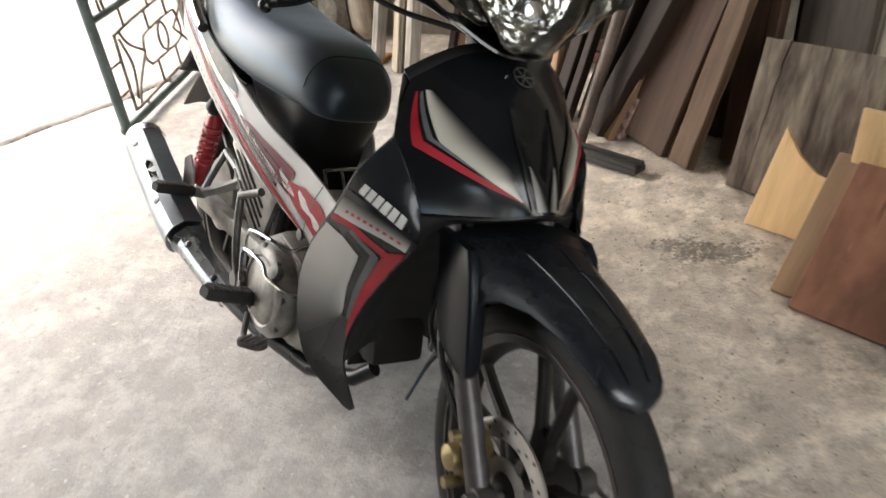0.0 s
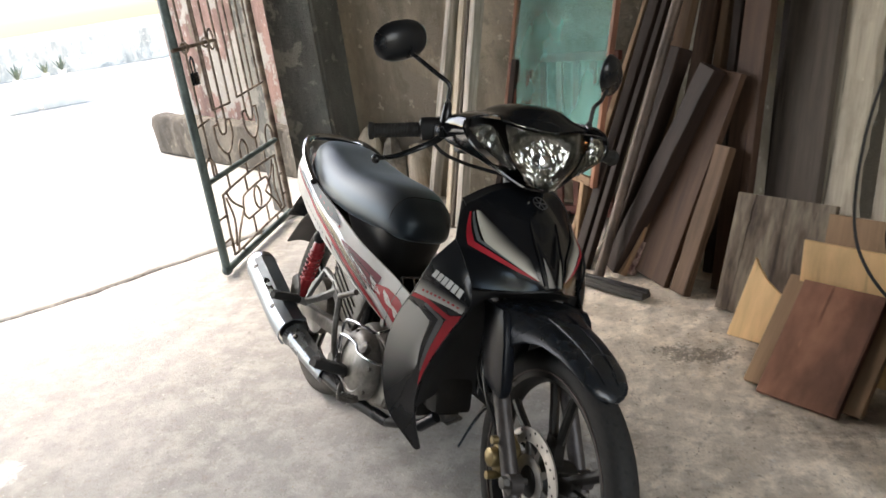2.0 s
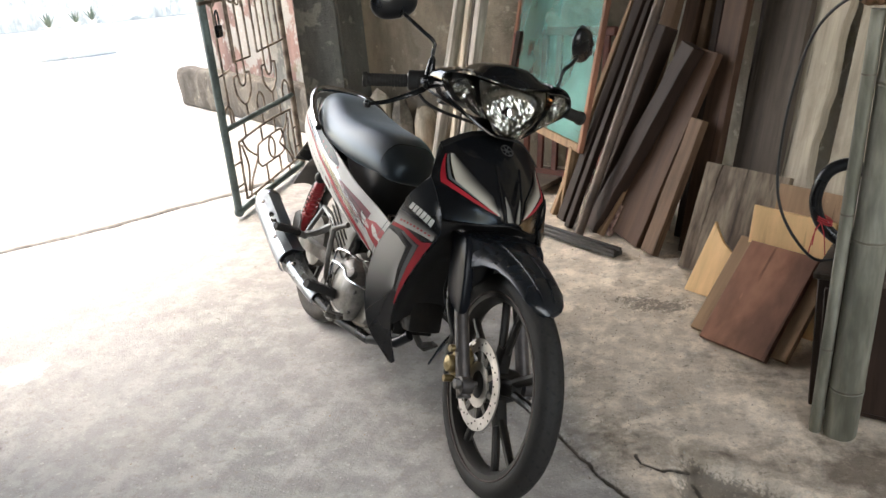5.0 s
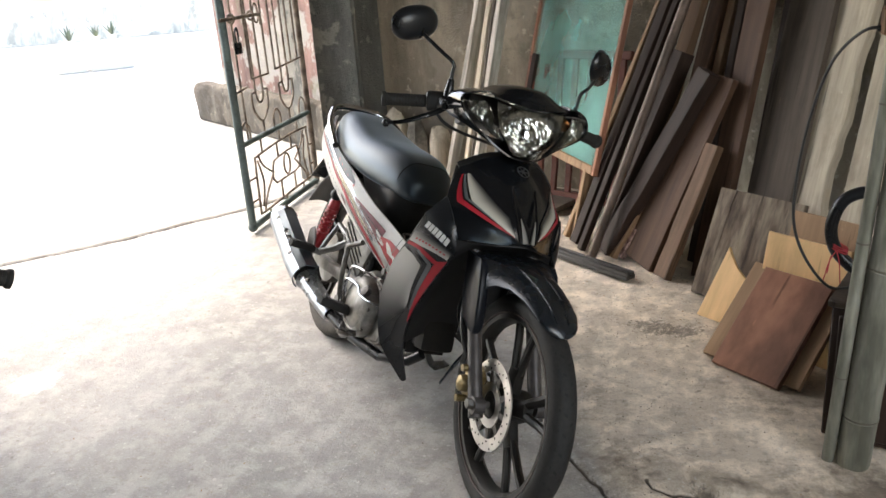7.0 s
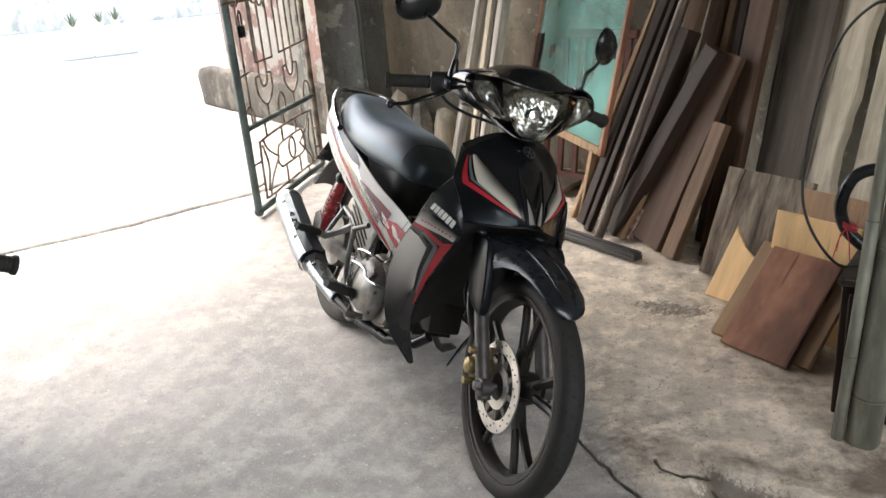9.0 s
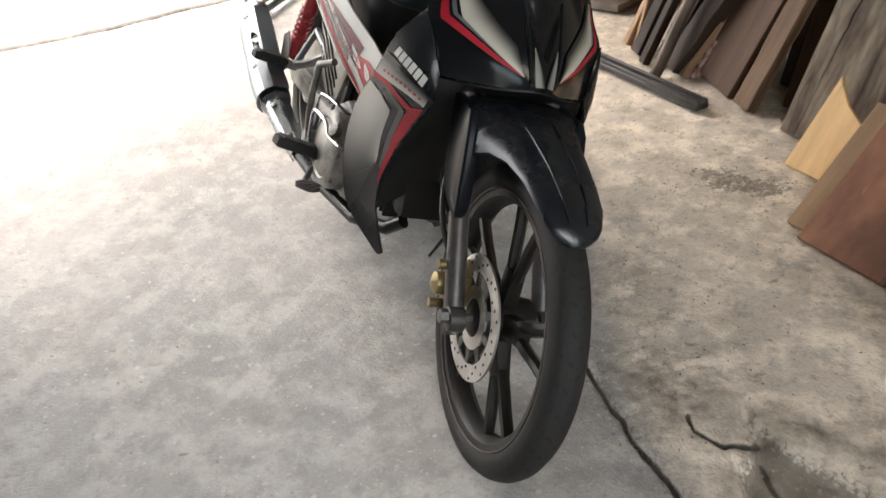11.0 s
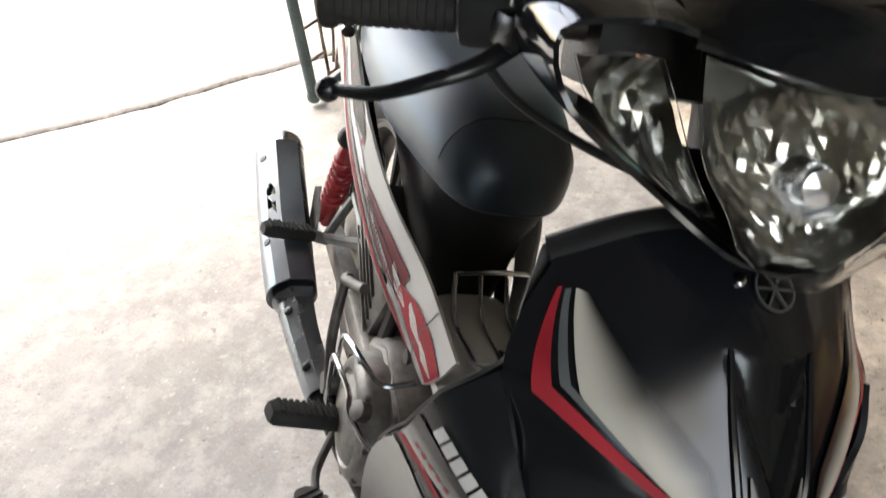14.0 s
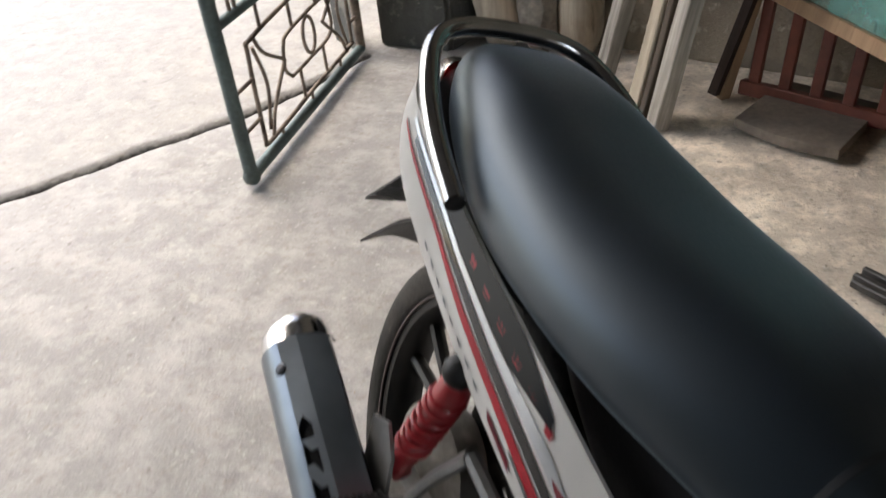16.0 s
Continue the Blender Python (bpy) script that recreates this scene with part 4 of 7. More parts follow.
for nm, w, h, x, z in (("stile", 0.035, SH, 0, SH / 2), ("stile", 0.026, SH, SW, SH / 2), ("frame_rail", SW - 0.035, 0.04, SW / 2, 0.02), ("frame_rail", SW - 0.035, 0.04, SW / 2, SH - 0.02)):
    bm = bmesh.new()
    box(bm, (w, 0.025, h), pose(x, 0, z), 0.003)
    part(nm, bm, wood_red if nm == "stile" else wood_tan, screen)
bm = bmesh.new()
nn = 24
vs = [[bm.verts.new((0.0175 + (SW - 0.035) * i / nn, 0.004 * math.sin(i * 0.9) * math.sin(j * 0.5) - 0.0, 0.04 + (SH - 0.08) * j / nn)) for i in range(nn + 1)] for j in range(nn + 1)]
for j in range(nn):
    for i in range(nn):
        bm.faces.new((vs[j][i], vs[j][i + 1], vs[j + 1][i + 1], vs[j + 1][i]))
part("net", bm, net_green, screen, "sheer green net")
for x in (0.06, SW - 0.08):
    bm = bmesh.new()
    box(bm, (0.035, 0.03, 0.36), pose(x, 0.0, -0.165), 0.003)
    part("leg", bm, wood_tan, screen)

# maroon slatted rack standing at the back wall, seen through the net
m = frame_of((-1.02, 3.62, floor_z(-1.02, 3.62)), (-0.42, 3.46, floor_z(-0.42, 3.46)))
rack = empty("slatted_rack", m @ pose(0, 0, 0, -9), "maroon wooden slatted rack standing at the wall", "rack")
for k in range(7):
    bm = bmesh.new()
    box(bm, (0.035, 0.02, 0.74), pose(0.04 + 0.095 * k, 0, 0.42), 0.003)
    part("slat", bm, wood_maroon, rack)
for z, x0, x1 in ((0.05, 0.0, 0.66), (0.80, 0.12, 0.66)):
    bm = bmesh.new()
    box(bm, (x1 - x0, 0.035, 0.045), pose((x0 + x1) / 2, 0, z), 0.004)
    part("cross_rail", bm, wood_maroon, rack)
bm = bmesh.new()
sweep(bm, [(-0.06, -0.05, 0.02), (0.02, -0.02, 0.45), (0.06, 0.0, 0.80)], 0.02, 4, k=1)
part("leg", bm, wood_dark, rack, "dark wooden leg")
# small thick tile on the floor, propped on a stone
bm = bmesh.new()
c = [(-0.98, 3.41), (-0.685, 3.315), (-0.62, 3.63), (-0.91, 3.715)]
out = []
for k in range(4):
    a, b = Vector(c[k]), Vector(c[(k + 1) % 4])
    for i in range(5):
        q = a.lerp(b, i / 5)
        bow = 0.022 * math.sin(math.pi * i / 5) if k == 0 else 0
        out.append((q.x - bow * 0.3, q.y - bow))
loft(bm, [[(x, y, 0.028 + z) for x, y in out] for z in (0, 0.03)])
bmesh.ops.recalc_face_normals(bm, faces=bm.faces)
bmesh.ops.bevel(bm, geom=bm.edges[:], offset=0.002, segments=1, affect="EDGES")
tagged(finish("stone_tile", bm, slab_brown, smooth=30), "thick dark square slab propped just off the floor", "slab")


def stone(c, r, mat, label, name="stone", flat=0.6, category="stone"):
    bm = bmesh.new()
    bmesh.ops.create_icosphere(bm, subdivisions=2, radius=1.0)
    for v in bm.verts:
        k = 1 + 0.28 * noise.noise(v.co * 1.7 + Vector((*c, 0)) * 5)
        v.co = Vector((v.co.x * r * k, v.co.y * r * k * 0.85, v.co.z * r * k * flat))
    low = min(v.co.z for v in bm.verts)
    ob = finish(name, bm, mat, smooth=30)
    ob.location = (c[0], c[1], floor_z(c[0], c[1]) - low - 0.002)
    return tagged(ob, label, category)


stone((-0.80, 3.50), 0.045, rock, "flat grey stone under the slab", flat=0.33)
for k, (x, y, r, h) in enumerate(((-1.95, 3.82, 0.10, 2.3), (-1.78, 3.80, 0.08, 2.6), (-1.62, 3.82, 0.09, 2.0))):
    stone((x, y), r, wood_grey if k != 1 else rock, "rough grey stump standing at the wall", "stump", h, "stump")
bm = bmesh.new()
m = frame_of((-1.84, 3.70, 0), (-1.40, 3.55, 0))
box(bm, (0.47, 0.10, 0.02), m @ pose(0.235, 0, 0.012), 0.002)
tagged(finish("orange_board", bm, orange_board), "orange-brown board lying on the floor", "board")

# ---- bamboo posts, cabinet, kettle and cable ----
def bamboo_pole(name, x, y, r, height, nodes, label):
    bm = bmesh.new()
    prof = [(r * 0.9, floor_z(x, y) - 0.004), (r, floor_z(x, y) + 0.01)]
    zs = sorted(nodes)
    for z in zs:
        prof += [(r, z - 0.012), (r * 1.035, z - 0.004), (r * 0.975, z), (r * 1.04, z + 0.005), (r * 0.99, z + 0.014)]
    prof += [(r * 0.98, height)]
    lathe(bm, prof, pose(x, y, 0, 0, 3.0), 26)
    ob = tagged(finish(name, bm, bamboo), label, "pole")
    for z in zs:
        bm = bmesh.new()
        lathe(bm, [(r * 1.0, z - 0.003), (r * 1.012, z), (r * 1.0, z + 0.004)], pose(x, y, 0, 0, 3.0), 26, cap=False)
        part("node_ring", bm, bamboo_node, ob)
    return ob


bamboo_pole("bamboo_pole", 0.821, 1.532, 0.041, 3.0, (0.155, 0.56, 0.93, 1.30, 1.75, 2.3), "thick grey-green bamboo post standing on the floor")
bamboo_pole("bamboo_pole", 0.763, 1.527, 0.0155, 1.09, (0.26, 0.62, 0.95), "thin bamboo cane beside the thick post")
bm = bmesh.new()
box(bm, (0.05, 0.05, 0.06), pose(0.813, 1.502, 1.13, 0, 0, 15), 0.006)
box(bm, (0.018, 0.05, 0.07), pose(0.848, 1.475, 1.125, 0, 0, 15), 0.004)
for z in (1.11, 1.14):
    lathe(bm, [(0.008, 0), (0.008, 0.012), (0.003, 0.014)], pose(0.823, 1.475, z, 90), 6)
tagged(finish("iron_clamp", bm, rusty_iron), "rusty iron clamp bolted on the bamboo post", "clamp")
# dark cabinet
cab = empty("cabinet", pose(0.735, 1.62, 0, 0, 0, -8), "dark brown wooden cabinet beside the bamboo post", "cabinet")
bm = bmesh.new()
box(bm, (0.78, 0.50, 0.38), pose(0.39, 0.26, 0.215), 0.004)
part("body", bm, wood_dark, cab)
bm = bmesh.new()
box(bm, (0.80, 0.52, 0.02), pose(0.39, 0.26, 0.415), 0.004)
part("top", bm, wood_slate, cab)
for x in (0.03, 0.75):
    for y in (0.04, 0.48):
        bm = bmesh.new()
        box(bm, (0.04, 0.04, 0.03), pose(x, y, 0.013 + floor_z(0.75, 1.7) * 0.5))
        part("foot", bm, wood_dark, cab)
for x in (0.20, 0.58):
    bm = bmesh.new()
    box(bm, (0.36, 0.014, 0.34), pose(x, 0.004, 0.215), 0.004)
    part("door", bm, wood_dark, cab)
# kettle
KX, KY, KZ = 0.872, 1.80, 0.4255
kettle = empty("kettle", pose(KX, KY, KZ, 0, 0, 190), "steel electric kettle with a black loop handle", "kettle")
bm = bmesh.new()
lathe(bm, [(0.070, 0.02), (0.075, 0.03), (0.073, 0.10), (0.066, 0.17), (0.056, 0.215), (0.052, 0.222)], None, 32)
sweep(bm, [(-0.058, 0, 0.165), (-0.082, 0, 0.195), (-0.10, 0, 0.212)], (0.024, 0.012), 12)
part("body", bm, dark_steel, kettle)
bm = bmesh.new()
lathe(bm, [(0.074, 0.0), (0.076, 0.004), (0.074, 0.02)], None, 32)
part("base", bm, satin_black, kettle)
bm = bmesh.new()
lathe(bm, [(0.052, 0.222), (0.045, 0.232), (0.018, 0.238), (0.014, 0.25), (0.004, 0.254)], None, 28)
part("lid", bm, satin_black, kettle)
bm = bmesh.new()
sweep(bm, [(0.05, 0, 0.222), (0.09, 0, 0.245), (0.142, 0, 0.22), (0.165, 0, 0.15), (0.15, 0, 0.085), (0.11, 0, 0.04), (0.09, 0, 0.03), (0.07, 0, 0.035)], 0.0165, 14)
part("handle", bm, satin_black, kettle)
bm = bmesh.new()
for k in range(3):
    sweep(bm, [(0.142 + 0.022 * math.cos(a), 0.022 * math.sin(a), 0.085 + 0.006 * k + 0.01 * math.cos(a)) for a in [2 * math.pi * i / 12 for i in range(13)]], 0.002, 6, k=2)
for dx, dy in ((0.03, 0.02), (0.015, -0.025), (-0.01, 0.03)):
    sweep(bm, [(0.149, 0.015, 0.088), (0.149 + dx * 0.6, 0.015 + dy, 0.06), (0.149 + dx, 0.02 + dy * 1.3, 0.01)], 0.0015, 6)
part("string", bm, red_string, kettle, "red string tied on the handle")
# power cable from the plug on the post down to the kettle
bm = bmesh.new()
sweep(bm, [(0.803, 1.507, 1.115), (0.752, 1.515, 1.108), (0.692, 1.56, 1.035), (0.652, 1.60, 0.90), (0.630, 1.62, 0.75), (0.630, 1.62, 0.63), (0.66, 1.62, 0.54), (0.715, 1.65, 0.455), (0.76, 1.70, 0.4315), (0.84, 1.79, 0.4315)], 0.0037, 8)
sweep(bm, [(0.813, 1.504, 1.117), (0.781, 1.512, 1.114)], (0.009, 0.007), 10, k=1)
tagged(finish("power_cable", bm, cable_black), "black power cable with a plug, hanging to the kettle", "cable")

# ---- yard: a white bench with potted plants, far off ----
def planter(x, y, w, d, h, mat, label):
    p = empty("garden_planter", pose(x, y, 0, 0, 0, 53), label, "planter", "planters in the yard")
    for nm, s_, z in (("body", (w, d, h - 0.05), (h - 0.05) / 2), ("coping", (w + 0.04, d + 0.04, 0.05), h - 0.025)):
        bm = bmesh.new()
        box(bm, s_, pose(0, 0, z), 0.01, 2)
        part(nm, bm, mat, p)


planter(-11.20, 8.62, 0.44, 0.40, 0.40, whitewash, "pale grey-green concrete planter block in the yard")
planter(-10.80, 9.10, 0.66, 0.40, 0.45, whitewash, "whitewashed planter block in the bright yard")


def pot_plant(x, y, z, s):
    p = empty("potted_plant", pose(x, y, z), "small spiky plant in a white pot on the planter", "plant", "potted plants")
    bm = bmesh.new()
    lathe(bm, [(0.05 * s, 0), (0.075 * s, 0.10 * s), (0.08 * s, 0.11 * s), (0.07 * s, 0.10 * s)], None, 16)
    part("pot", bm, whitewash, p)
    bm = bmesh.new()
    for k in range(11):
        a = 2 * math.pi * k / 11 + rng.uniform(-0.2, 0.2)
        t = rng.uniform(0.25, 0.8)
        d = Vector((math.cos(a) * t, math.sin(a) * t, 1)).normalized()
        sd = d.cross(Vector((0, 0, 1))).normalized()
        ln = s * rng.uniform(0.2, 0.32)
        base = Vector((0, 0, 0.09 * s))
        loft(bm, [[base + d * ln * f + sd * w * s, base + d * ln * f + d.cross(sd) * w * 0.3 * s, base + d * ln * f - sd * w * s, base + d * ln * f - d.cross(sd) * w * 0.3 * s] for f, w in ((0, 0.018), (0.5, 0.02), (1, 0.002))])
    part("leaves", bm, leaf_green, p)


pot_plant(-11.17, 8.66, 0.4005, 0.9)
pot_plant(-10.90, 8.98, 0.4505, 0.75)
pot_plant(-10.74, 9.17, 0.4505, 0.85)

# ---- motorcycle ----
# Its own axes: x ahead from the front axle, y to its left, z up from the tyres; it leans on its side stand.
BIKE = pose(0.0026, 1.0024, 0, 0, 0, -35.68) @ pose(0, 0, 0, -21.6, 0, 0) @ Matrix.Scale(1.008, 4)
bike = empty("motorcycle", BIKE, "black underbone motorcycle with red stripes on its side stand", "motorcycle")
RAKE = radians(26.5)
STEER = Matrix.Translation((0.075, 0, 0)) @ Matrix.Rotation(radians(-6.6), 4, Vector((-math.sin(RAKE), 0, math.cos(RAKE)))) @ Matrix.Translation((-0.075, 0, 0))
BAR = Matrix.Translation((0.075, 0, 0.006)) @ Matrix.Rotation(radians(-8.5), 4, Vector((-math.sin(RAKE), 0, math.cos(RAKE)))) @ Matrix.Translation((-0.075, 0, 0))
FLIP = Matrix.Diagonal((1, -1, 1, 1))


def bpart(name, bm, mat, parent=None, label="", smooth=40, steer=False, flip=False):
    """A part of the motorcycle; steer: it turns with the front fork; flip: it is mirrored to the left side."""
    if flip:
        bm.transform(FLIP)
        bmesh.ops.reverse_faces(bm, faces=bm.faces)
    if steer:
        bm.transform(STEER if steer is True else steer)
    return part(name, bm, mat, parent or bike, label, smooth)


def both(build, name, mat, parent=None, label="", smooth=40, steer=False):
    """The same part on the right side and, mirrored, on the left."""
    obs = []
    for flip in (False, True):
        bm = bmesh.new()
        build(bm)
        obs.append(bpart(name, bm, mat, parent, label, smooth, steer, flip))
    return obs


def spline(a, b, c, d, t):
    return 0.5 * (2 * b + (c - a) * t + (2 * a - 5 * b + 4 * c - d) * t * t + (3 * b - a - 3 * c + d) * t ** 3)


def along(P, t):
    """The point at t (0 to 1) on a smooth line through P."""
    n = len(P) - 1
    i = min(int(t * n), n - 1)
    f = t * n - i
    a = P[i - 1] if i else 2 * P[0] - P[1]
    d = P[i + 2] if i + 2 <= n else 2 * P[n] - P[n - 1]
    return spline(a, P[i], P[i + 1], d, f)


class Surface:
    """A smooth sheet through rows of points."""

    def __init__(self, rows):
        self.rows = [[Vector(p) for p in r] for r in rows]

    def at(self, u, v):
        return along([along(r, u) for r in self.rows], v)

    def normal(self, u, v, e=0.01):
        a = self.at(min(u + e, 1), v) - self.at(max(u - e, 0), v)
        b = self.at(u, min(v + e, 1)) - self.at(u, max(v - e, 0))
        return a.cross(b).normalized()

    def skin(self, bm, nu=14, nv=20, thick=0.004, out=1):
        """The sheet with its thickness behind it."""
        f = [[bm.verts.new(self.at(i / nu, j / nv)) for i in range(nu + 1)] for j in range(nv + 1)]
        b = [[bm.verts.new(self.at(i / nu, j / nv) - out * thick * self.normal(i / nu, j / nv)) for i in range(nu + 1)] for j in range(nv + 1)]
        for j in range(nv):
            for i in range(nu):
                bm.faces.new((f[j][i], f[j][i + 1], f[j + 1][i + 1], f[j + 1][i]))
                bm.faces.new((b[j][i], b[j + 1][i], b[j + 1][i + 1], b[j][i + 1]))
        for j in range(nv):
            bm.faces.new((f[j][0], f[j + 1][0], b[j + 1][0], b[j][0]))
            bm.faces.new((f[j][nu], b[j][nu], b[j + 1][nu], f[j + 1][nu]))
        for i in range(nu):
            bm.faces.new((f[0][i], b[0][i], b[0][i + 1], f[0][i + 1]))
            bm.faces.new((f[nv][i], f[nv][i + 1], b[nv][i + 1], b[nv][i]))
        bmesh.ops.recalc_face_normals(bm, faces=bm.faces)
        return bm

    def decal(self, bm, A, B, off=0.0012, n=14, m=4, out=1):
        """A thin sticker on the sheet between two lines A and B of (u, v); its own u runs from A to B."""
        uvl = bm.loops.layers.uv.verify()
        A, B = [Vector((*p, 0)) for p in A], [Vector((*p, 0)) for p in B]

        def on(P, t):
            k = t * (len(P) - 1)
            i = min(int(k), len(P) - 2)
            return P[i].lerp(P[i + 1], k - i)
        g = []
        for j in range(n + 1):
            a, b = on(A, j / n), on(B, j / n)
            row = []
            for i in range(m + 1):
                q = a.lerp(b, i / m)
                row.append((bm.verts.new(self.at(q.x, q.y) + out * off * self.normal(q.x, q.y)), i / m, j / n))
            g.append(row)
        for j in range(n):
            for i in range(m):
                vs = (g[j][i], g[j][i + 1], g[j + 1][i + 1], g[j + 1][i])
                f = bm.faces.new([v[0] for v in vs])
                for lp, v in zip(f.loops, vs):
                    lp[uvl].uv = v[1:]
        return bm


def mirrored_rows(half):
    """Rows from the right edge over the middle to the left edge, from rows given middle to right edge."""
    return [[*reversed(r), *[(x, -y, z) for x, y, z in r[1:]]] for r in half]


# wheels
def tyre_outline(r, w, rim):
    return [(rim, -w * 0.36), (rim + 0.012, -w * 0.47), (r - 0.030, -w * 0.5), (r - 0.012, -w * 0.40), (r - 0.003, -w * 0.22), (r, 0), (r - 0.003, w * 0.22), (r - 0.012, w * 0.40), (r - 0.030, w * 0.5), (rim + 0.012, w * 0.47), (rim, w * 0.36)]


def wheel(name, centre, r, w, rim, steer, label, rubber=rubber):
    m = Matrix.Translation(centre) @ pose(0, 0, 0, 90)
    bm = bmesh.new()
    torus_profile(bm, [(rim + 0.004, -w * 0.38), (rim + 0.004, w * 0.38), (rim - 0.010, w * 0.36), (rim - 0.020, w * 0.16), (rim - 0.022, -w * 0.16), (rim - 0.010, -w * 0.36)], m, 56)
    lathe(bm, [(0.02, -0.055), (0.038, -0.05), (0.045, -0.02), (0.045, 0.02), (0.038, 0.05), (0.02, 0.055)], m, 24)
    wh = bpart(name, bm, wheel_black, label=label, steer=steer)
    for k in range(5):
        a = m @ Matrix.Rotation(2 * math.pi * k / 5 + 0.31, 4, "Z")
        bm = bmesh.new()
        rings = []
        for q, hw, t in ((0.030, 0.020, 0.016), (0.085, 0.021, 0.013), (0.10, 0.022, 0.012)):
            rings.append([a @ Vector((q, py, pz)) for py, pz in rounded(hw * 2, t * 2, 0.006, 2)])
        loft(bm, rings)
        for s in (-1, 1):
            sweep(bm, [a @ Vector((0.09, 0.013 * s, 0)), a @ Vector((0.125, 0.022 * s, 0)), a @ Vector((0.165, 0.031 * s, 0)), a @ Vector((rim - 0.014, 0.046 * s, 0))], 0.0135, 8, k=3, flat=0.8)
        bmesh.ops.recalc_face_normals(bm, faces=bm.faces)
        bpart("spoke", bm, wheel_black, wh, steer=steer)
    bm = bmesh.new()
    torus_profile(bm, tyre_outline(r, w, rim), m, 72)
    for s in (-1, 1):
        bm2 = bmesh.new()
        torus_profile(bm2, [(rim + 0.0035 + 0.0022 * math.cos(a), s * w * 0.41 + 0.0022 * math.sin(a)) for a in [2 * math.pi * i / 6 for i in range(6)]], m, 64)
        bpart("rim_edge", bm2, rim_line, wh, "thin worn line on the rim's edge", steer=steer)
    ty = bpart("tyre", bm, rubber, wh, "worn black rubber tyre with dusty tread", steer=steer, smooth=60)
    bm = bmesh.new()
    for k in range(40):
        a = m @ Matrix.Rotation(2 * math.pi * k / 40, 4, "Z")
        for s in (-1, 1):
            b = a @ Matrix.Rotation(s * 0.035, 4, "Z")
            pts = [b @ Vector((r - 0.0045 - 0.02 * (q * 2) ** 2, s * w * q, 0.0)) for q in (0.06,)]
            p0 = [(r - 0.0015, 0.05), (r - 0.0035, 0.17), (r - 0.008, 0.30), (r - 0.016, 0.42)]
            rows = []
            for i, (rr, q) in enumerate(p0):
                c = Matrix.Rotation(0.016 * i + (0.012 if i == 2 else 0), 4, "Z")
                rows.append([b @ c @ Vector((rr + 0.0012, t, s * w * q)) for t in (-0.0034, 0.0034)])
            vs = [[bm.verts.new(p) for p in row] for row in rows]
            for x, y in zip(vs, vs[1:]):
                bm.faces.new((x[0], x[1], y[1], y[0]))
    bpart("tread_pattern", bm, groove_black, ty, "dark grooves cut in the tread", steer=steer, smooth=0)
    return wh, m


groove_black = material("groove_black", (0.006, 0.006, 0.006), 0.9, vary=0.3, bump=0.0)
front_wheel, FW = wheel("front_wheel", (0, 0, 0.28), 0.279, 0.066, 0.226, True, "black cast front wheel with five twin spokes")
rear_wheel, _ = wheel("rear_wheel", (-1.236, 0, 0.297), 0.297, 0.086, 0.232, False, "black cast rear wheel with five twin spokes", dusty_rubber)
bm = bmesh.new()
D = FW @ pose(0, 0, 0.052)
torus_profile(bm, [(0.112, -0.002), (0.112, 0.002), (0.082, 0.002), (0.082, -0.002)], D, 48)
for k in range(10):
    a = D @ Matrix.Rotation(2 * math.pi * k / 10, 4, "Z")
    bm2 = bmesh.new()
    plate(bm2, [(0.05, -0.009), (0.084, -0.006), (0.084, 0.006), (0.05, 0.009)], 0.003, a)
    bpart("disc_arm", bm2, dull_metal, front_wheel, steer=True)
torus_profile(bm, [(0.056, -0.002), (0.056, 0.002), (0.034, 0.002), (0.034, -0.002)], D, 32)
disc = bpart("brake_disc", bm, disc_metal, front_wheel, "drilled steel brake disc", steer=True)
bm = bmesh.new()
for k in range(36):
    a = D @ Matrix.Rotation(2 * math.pi * k / 36, 4, "Z")
    lathe(bm, [(0.0028, -0.0027), (0.0028, 0.0027)], a @ pose((0.106, 0.097, 0.088)[k % 3], 0, 0), 8)
bpart("drill_holes", bm, groove_black, disc, "dark drilled holes in the disc", steer=True)

# front fork, brake caliper and fender
def fork_leg(bm):
    sweep(bm, [(-0.345, -0.085, 0.80), (-0.20, -0.088, 0.575)], 0.0145, 14, k=1)
    sweep(bm, [(-0.225, -0.084, 0.615), (-0.03, -0.084, 0.30), (0.004, -0.084, 0.245)], 0.0185, 14, k=1)
    lathe(bm, [(0.012, -0.016), (0.022, -0.014), (0.022, 0.014), (0.012, 0.016)], pose(0.0, -0.086, 0.275, 90), 16)


both(fork_leg, "fork_leg", fork_metal, steer=True)
bm = bmesh.new()
lathe(bm, [(0.007, -0.11), (0.007, 0.11)], pose(0, 0, 0.28, 90), 12)
lathe(bm, [(0.004, 0.10), (0.013, 0.101), (0.013, 0.115), (0.004, 0.116)], pose(0, 0, 0.28, 90), 6)
bpart("front_axle", bm, dull_metal, steer=True)
bm = bmesh.new()
box(bm, (0.055, 0.04, 0.085), pose(-0.075, -0.072, 0.305, 0, 20, 0), 0.012, 2)
lathe(bm, [(0.02, -0.012), (0.023, 0.0), (0.02, 0.02), (0.008, 0.026)], pose(-0.078, -0.088, 0.30, 90), 16)
for z in (0.265, 0.345):
    lathe(bm, [(0.009, -0.02), (0.009, 0.02)], pose(-0.066, -0.095, z, 90), 10)
bpart("brake_caliper", bm, gold_metal, label="gold-coloured brake caliper", steer=True)
bm = bmesh.new()
sweep(bm, [(-0.085, -0.085, 0.345), (-0.12, -0.105, 0.40), (-0.17, -0.10, 0.47), (-0.19, -0.07, 0.56), (-0.22, -0.05, 0.64)], 0.0055, 8)
bpart("brake_hose", bm, black_plastic, steer=True)
bm = bmesh.new()
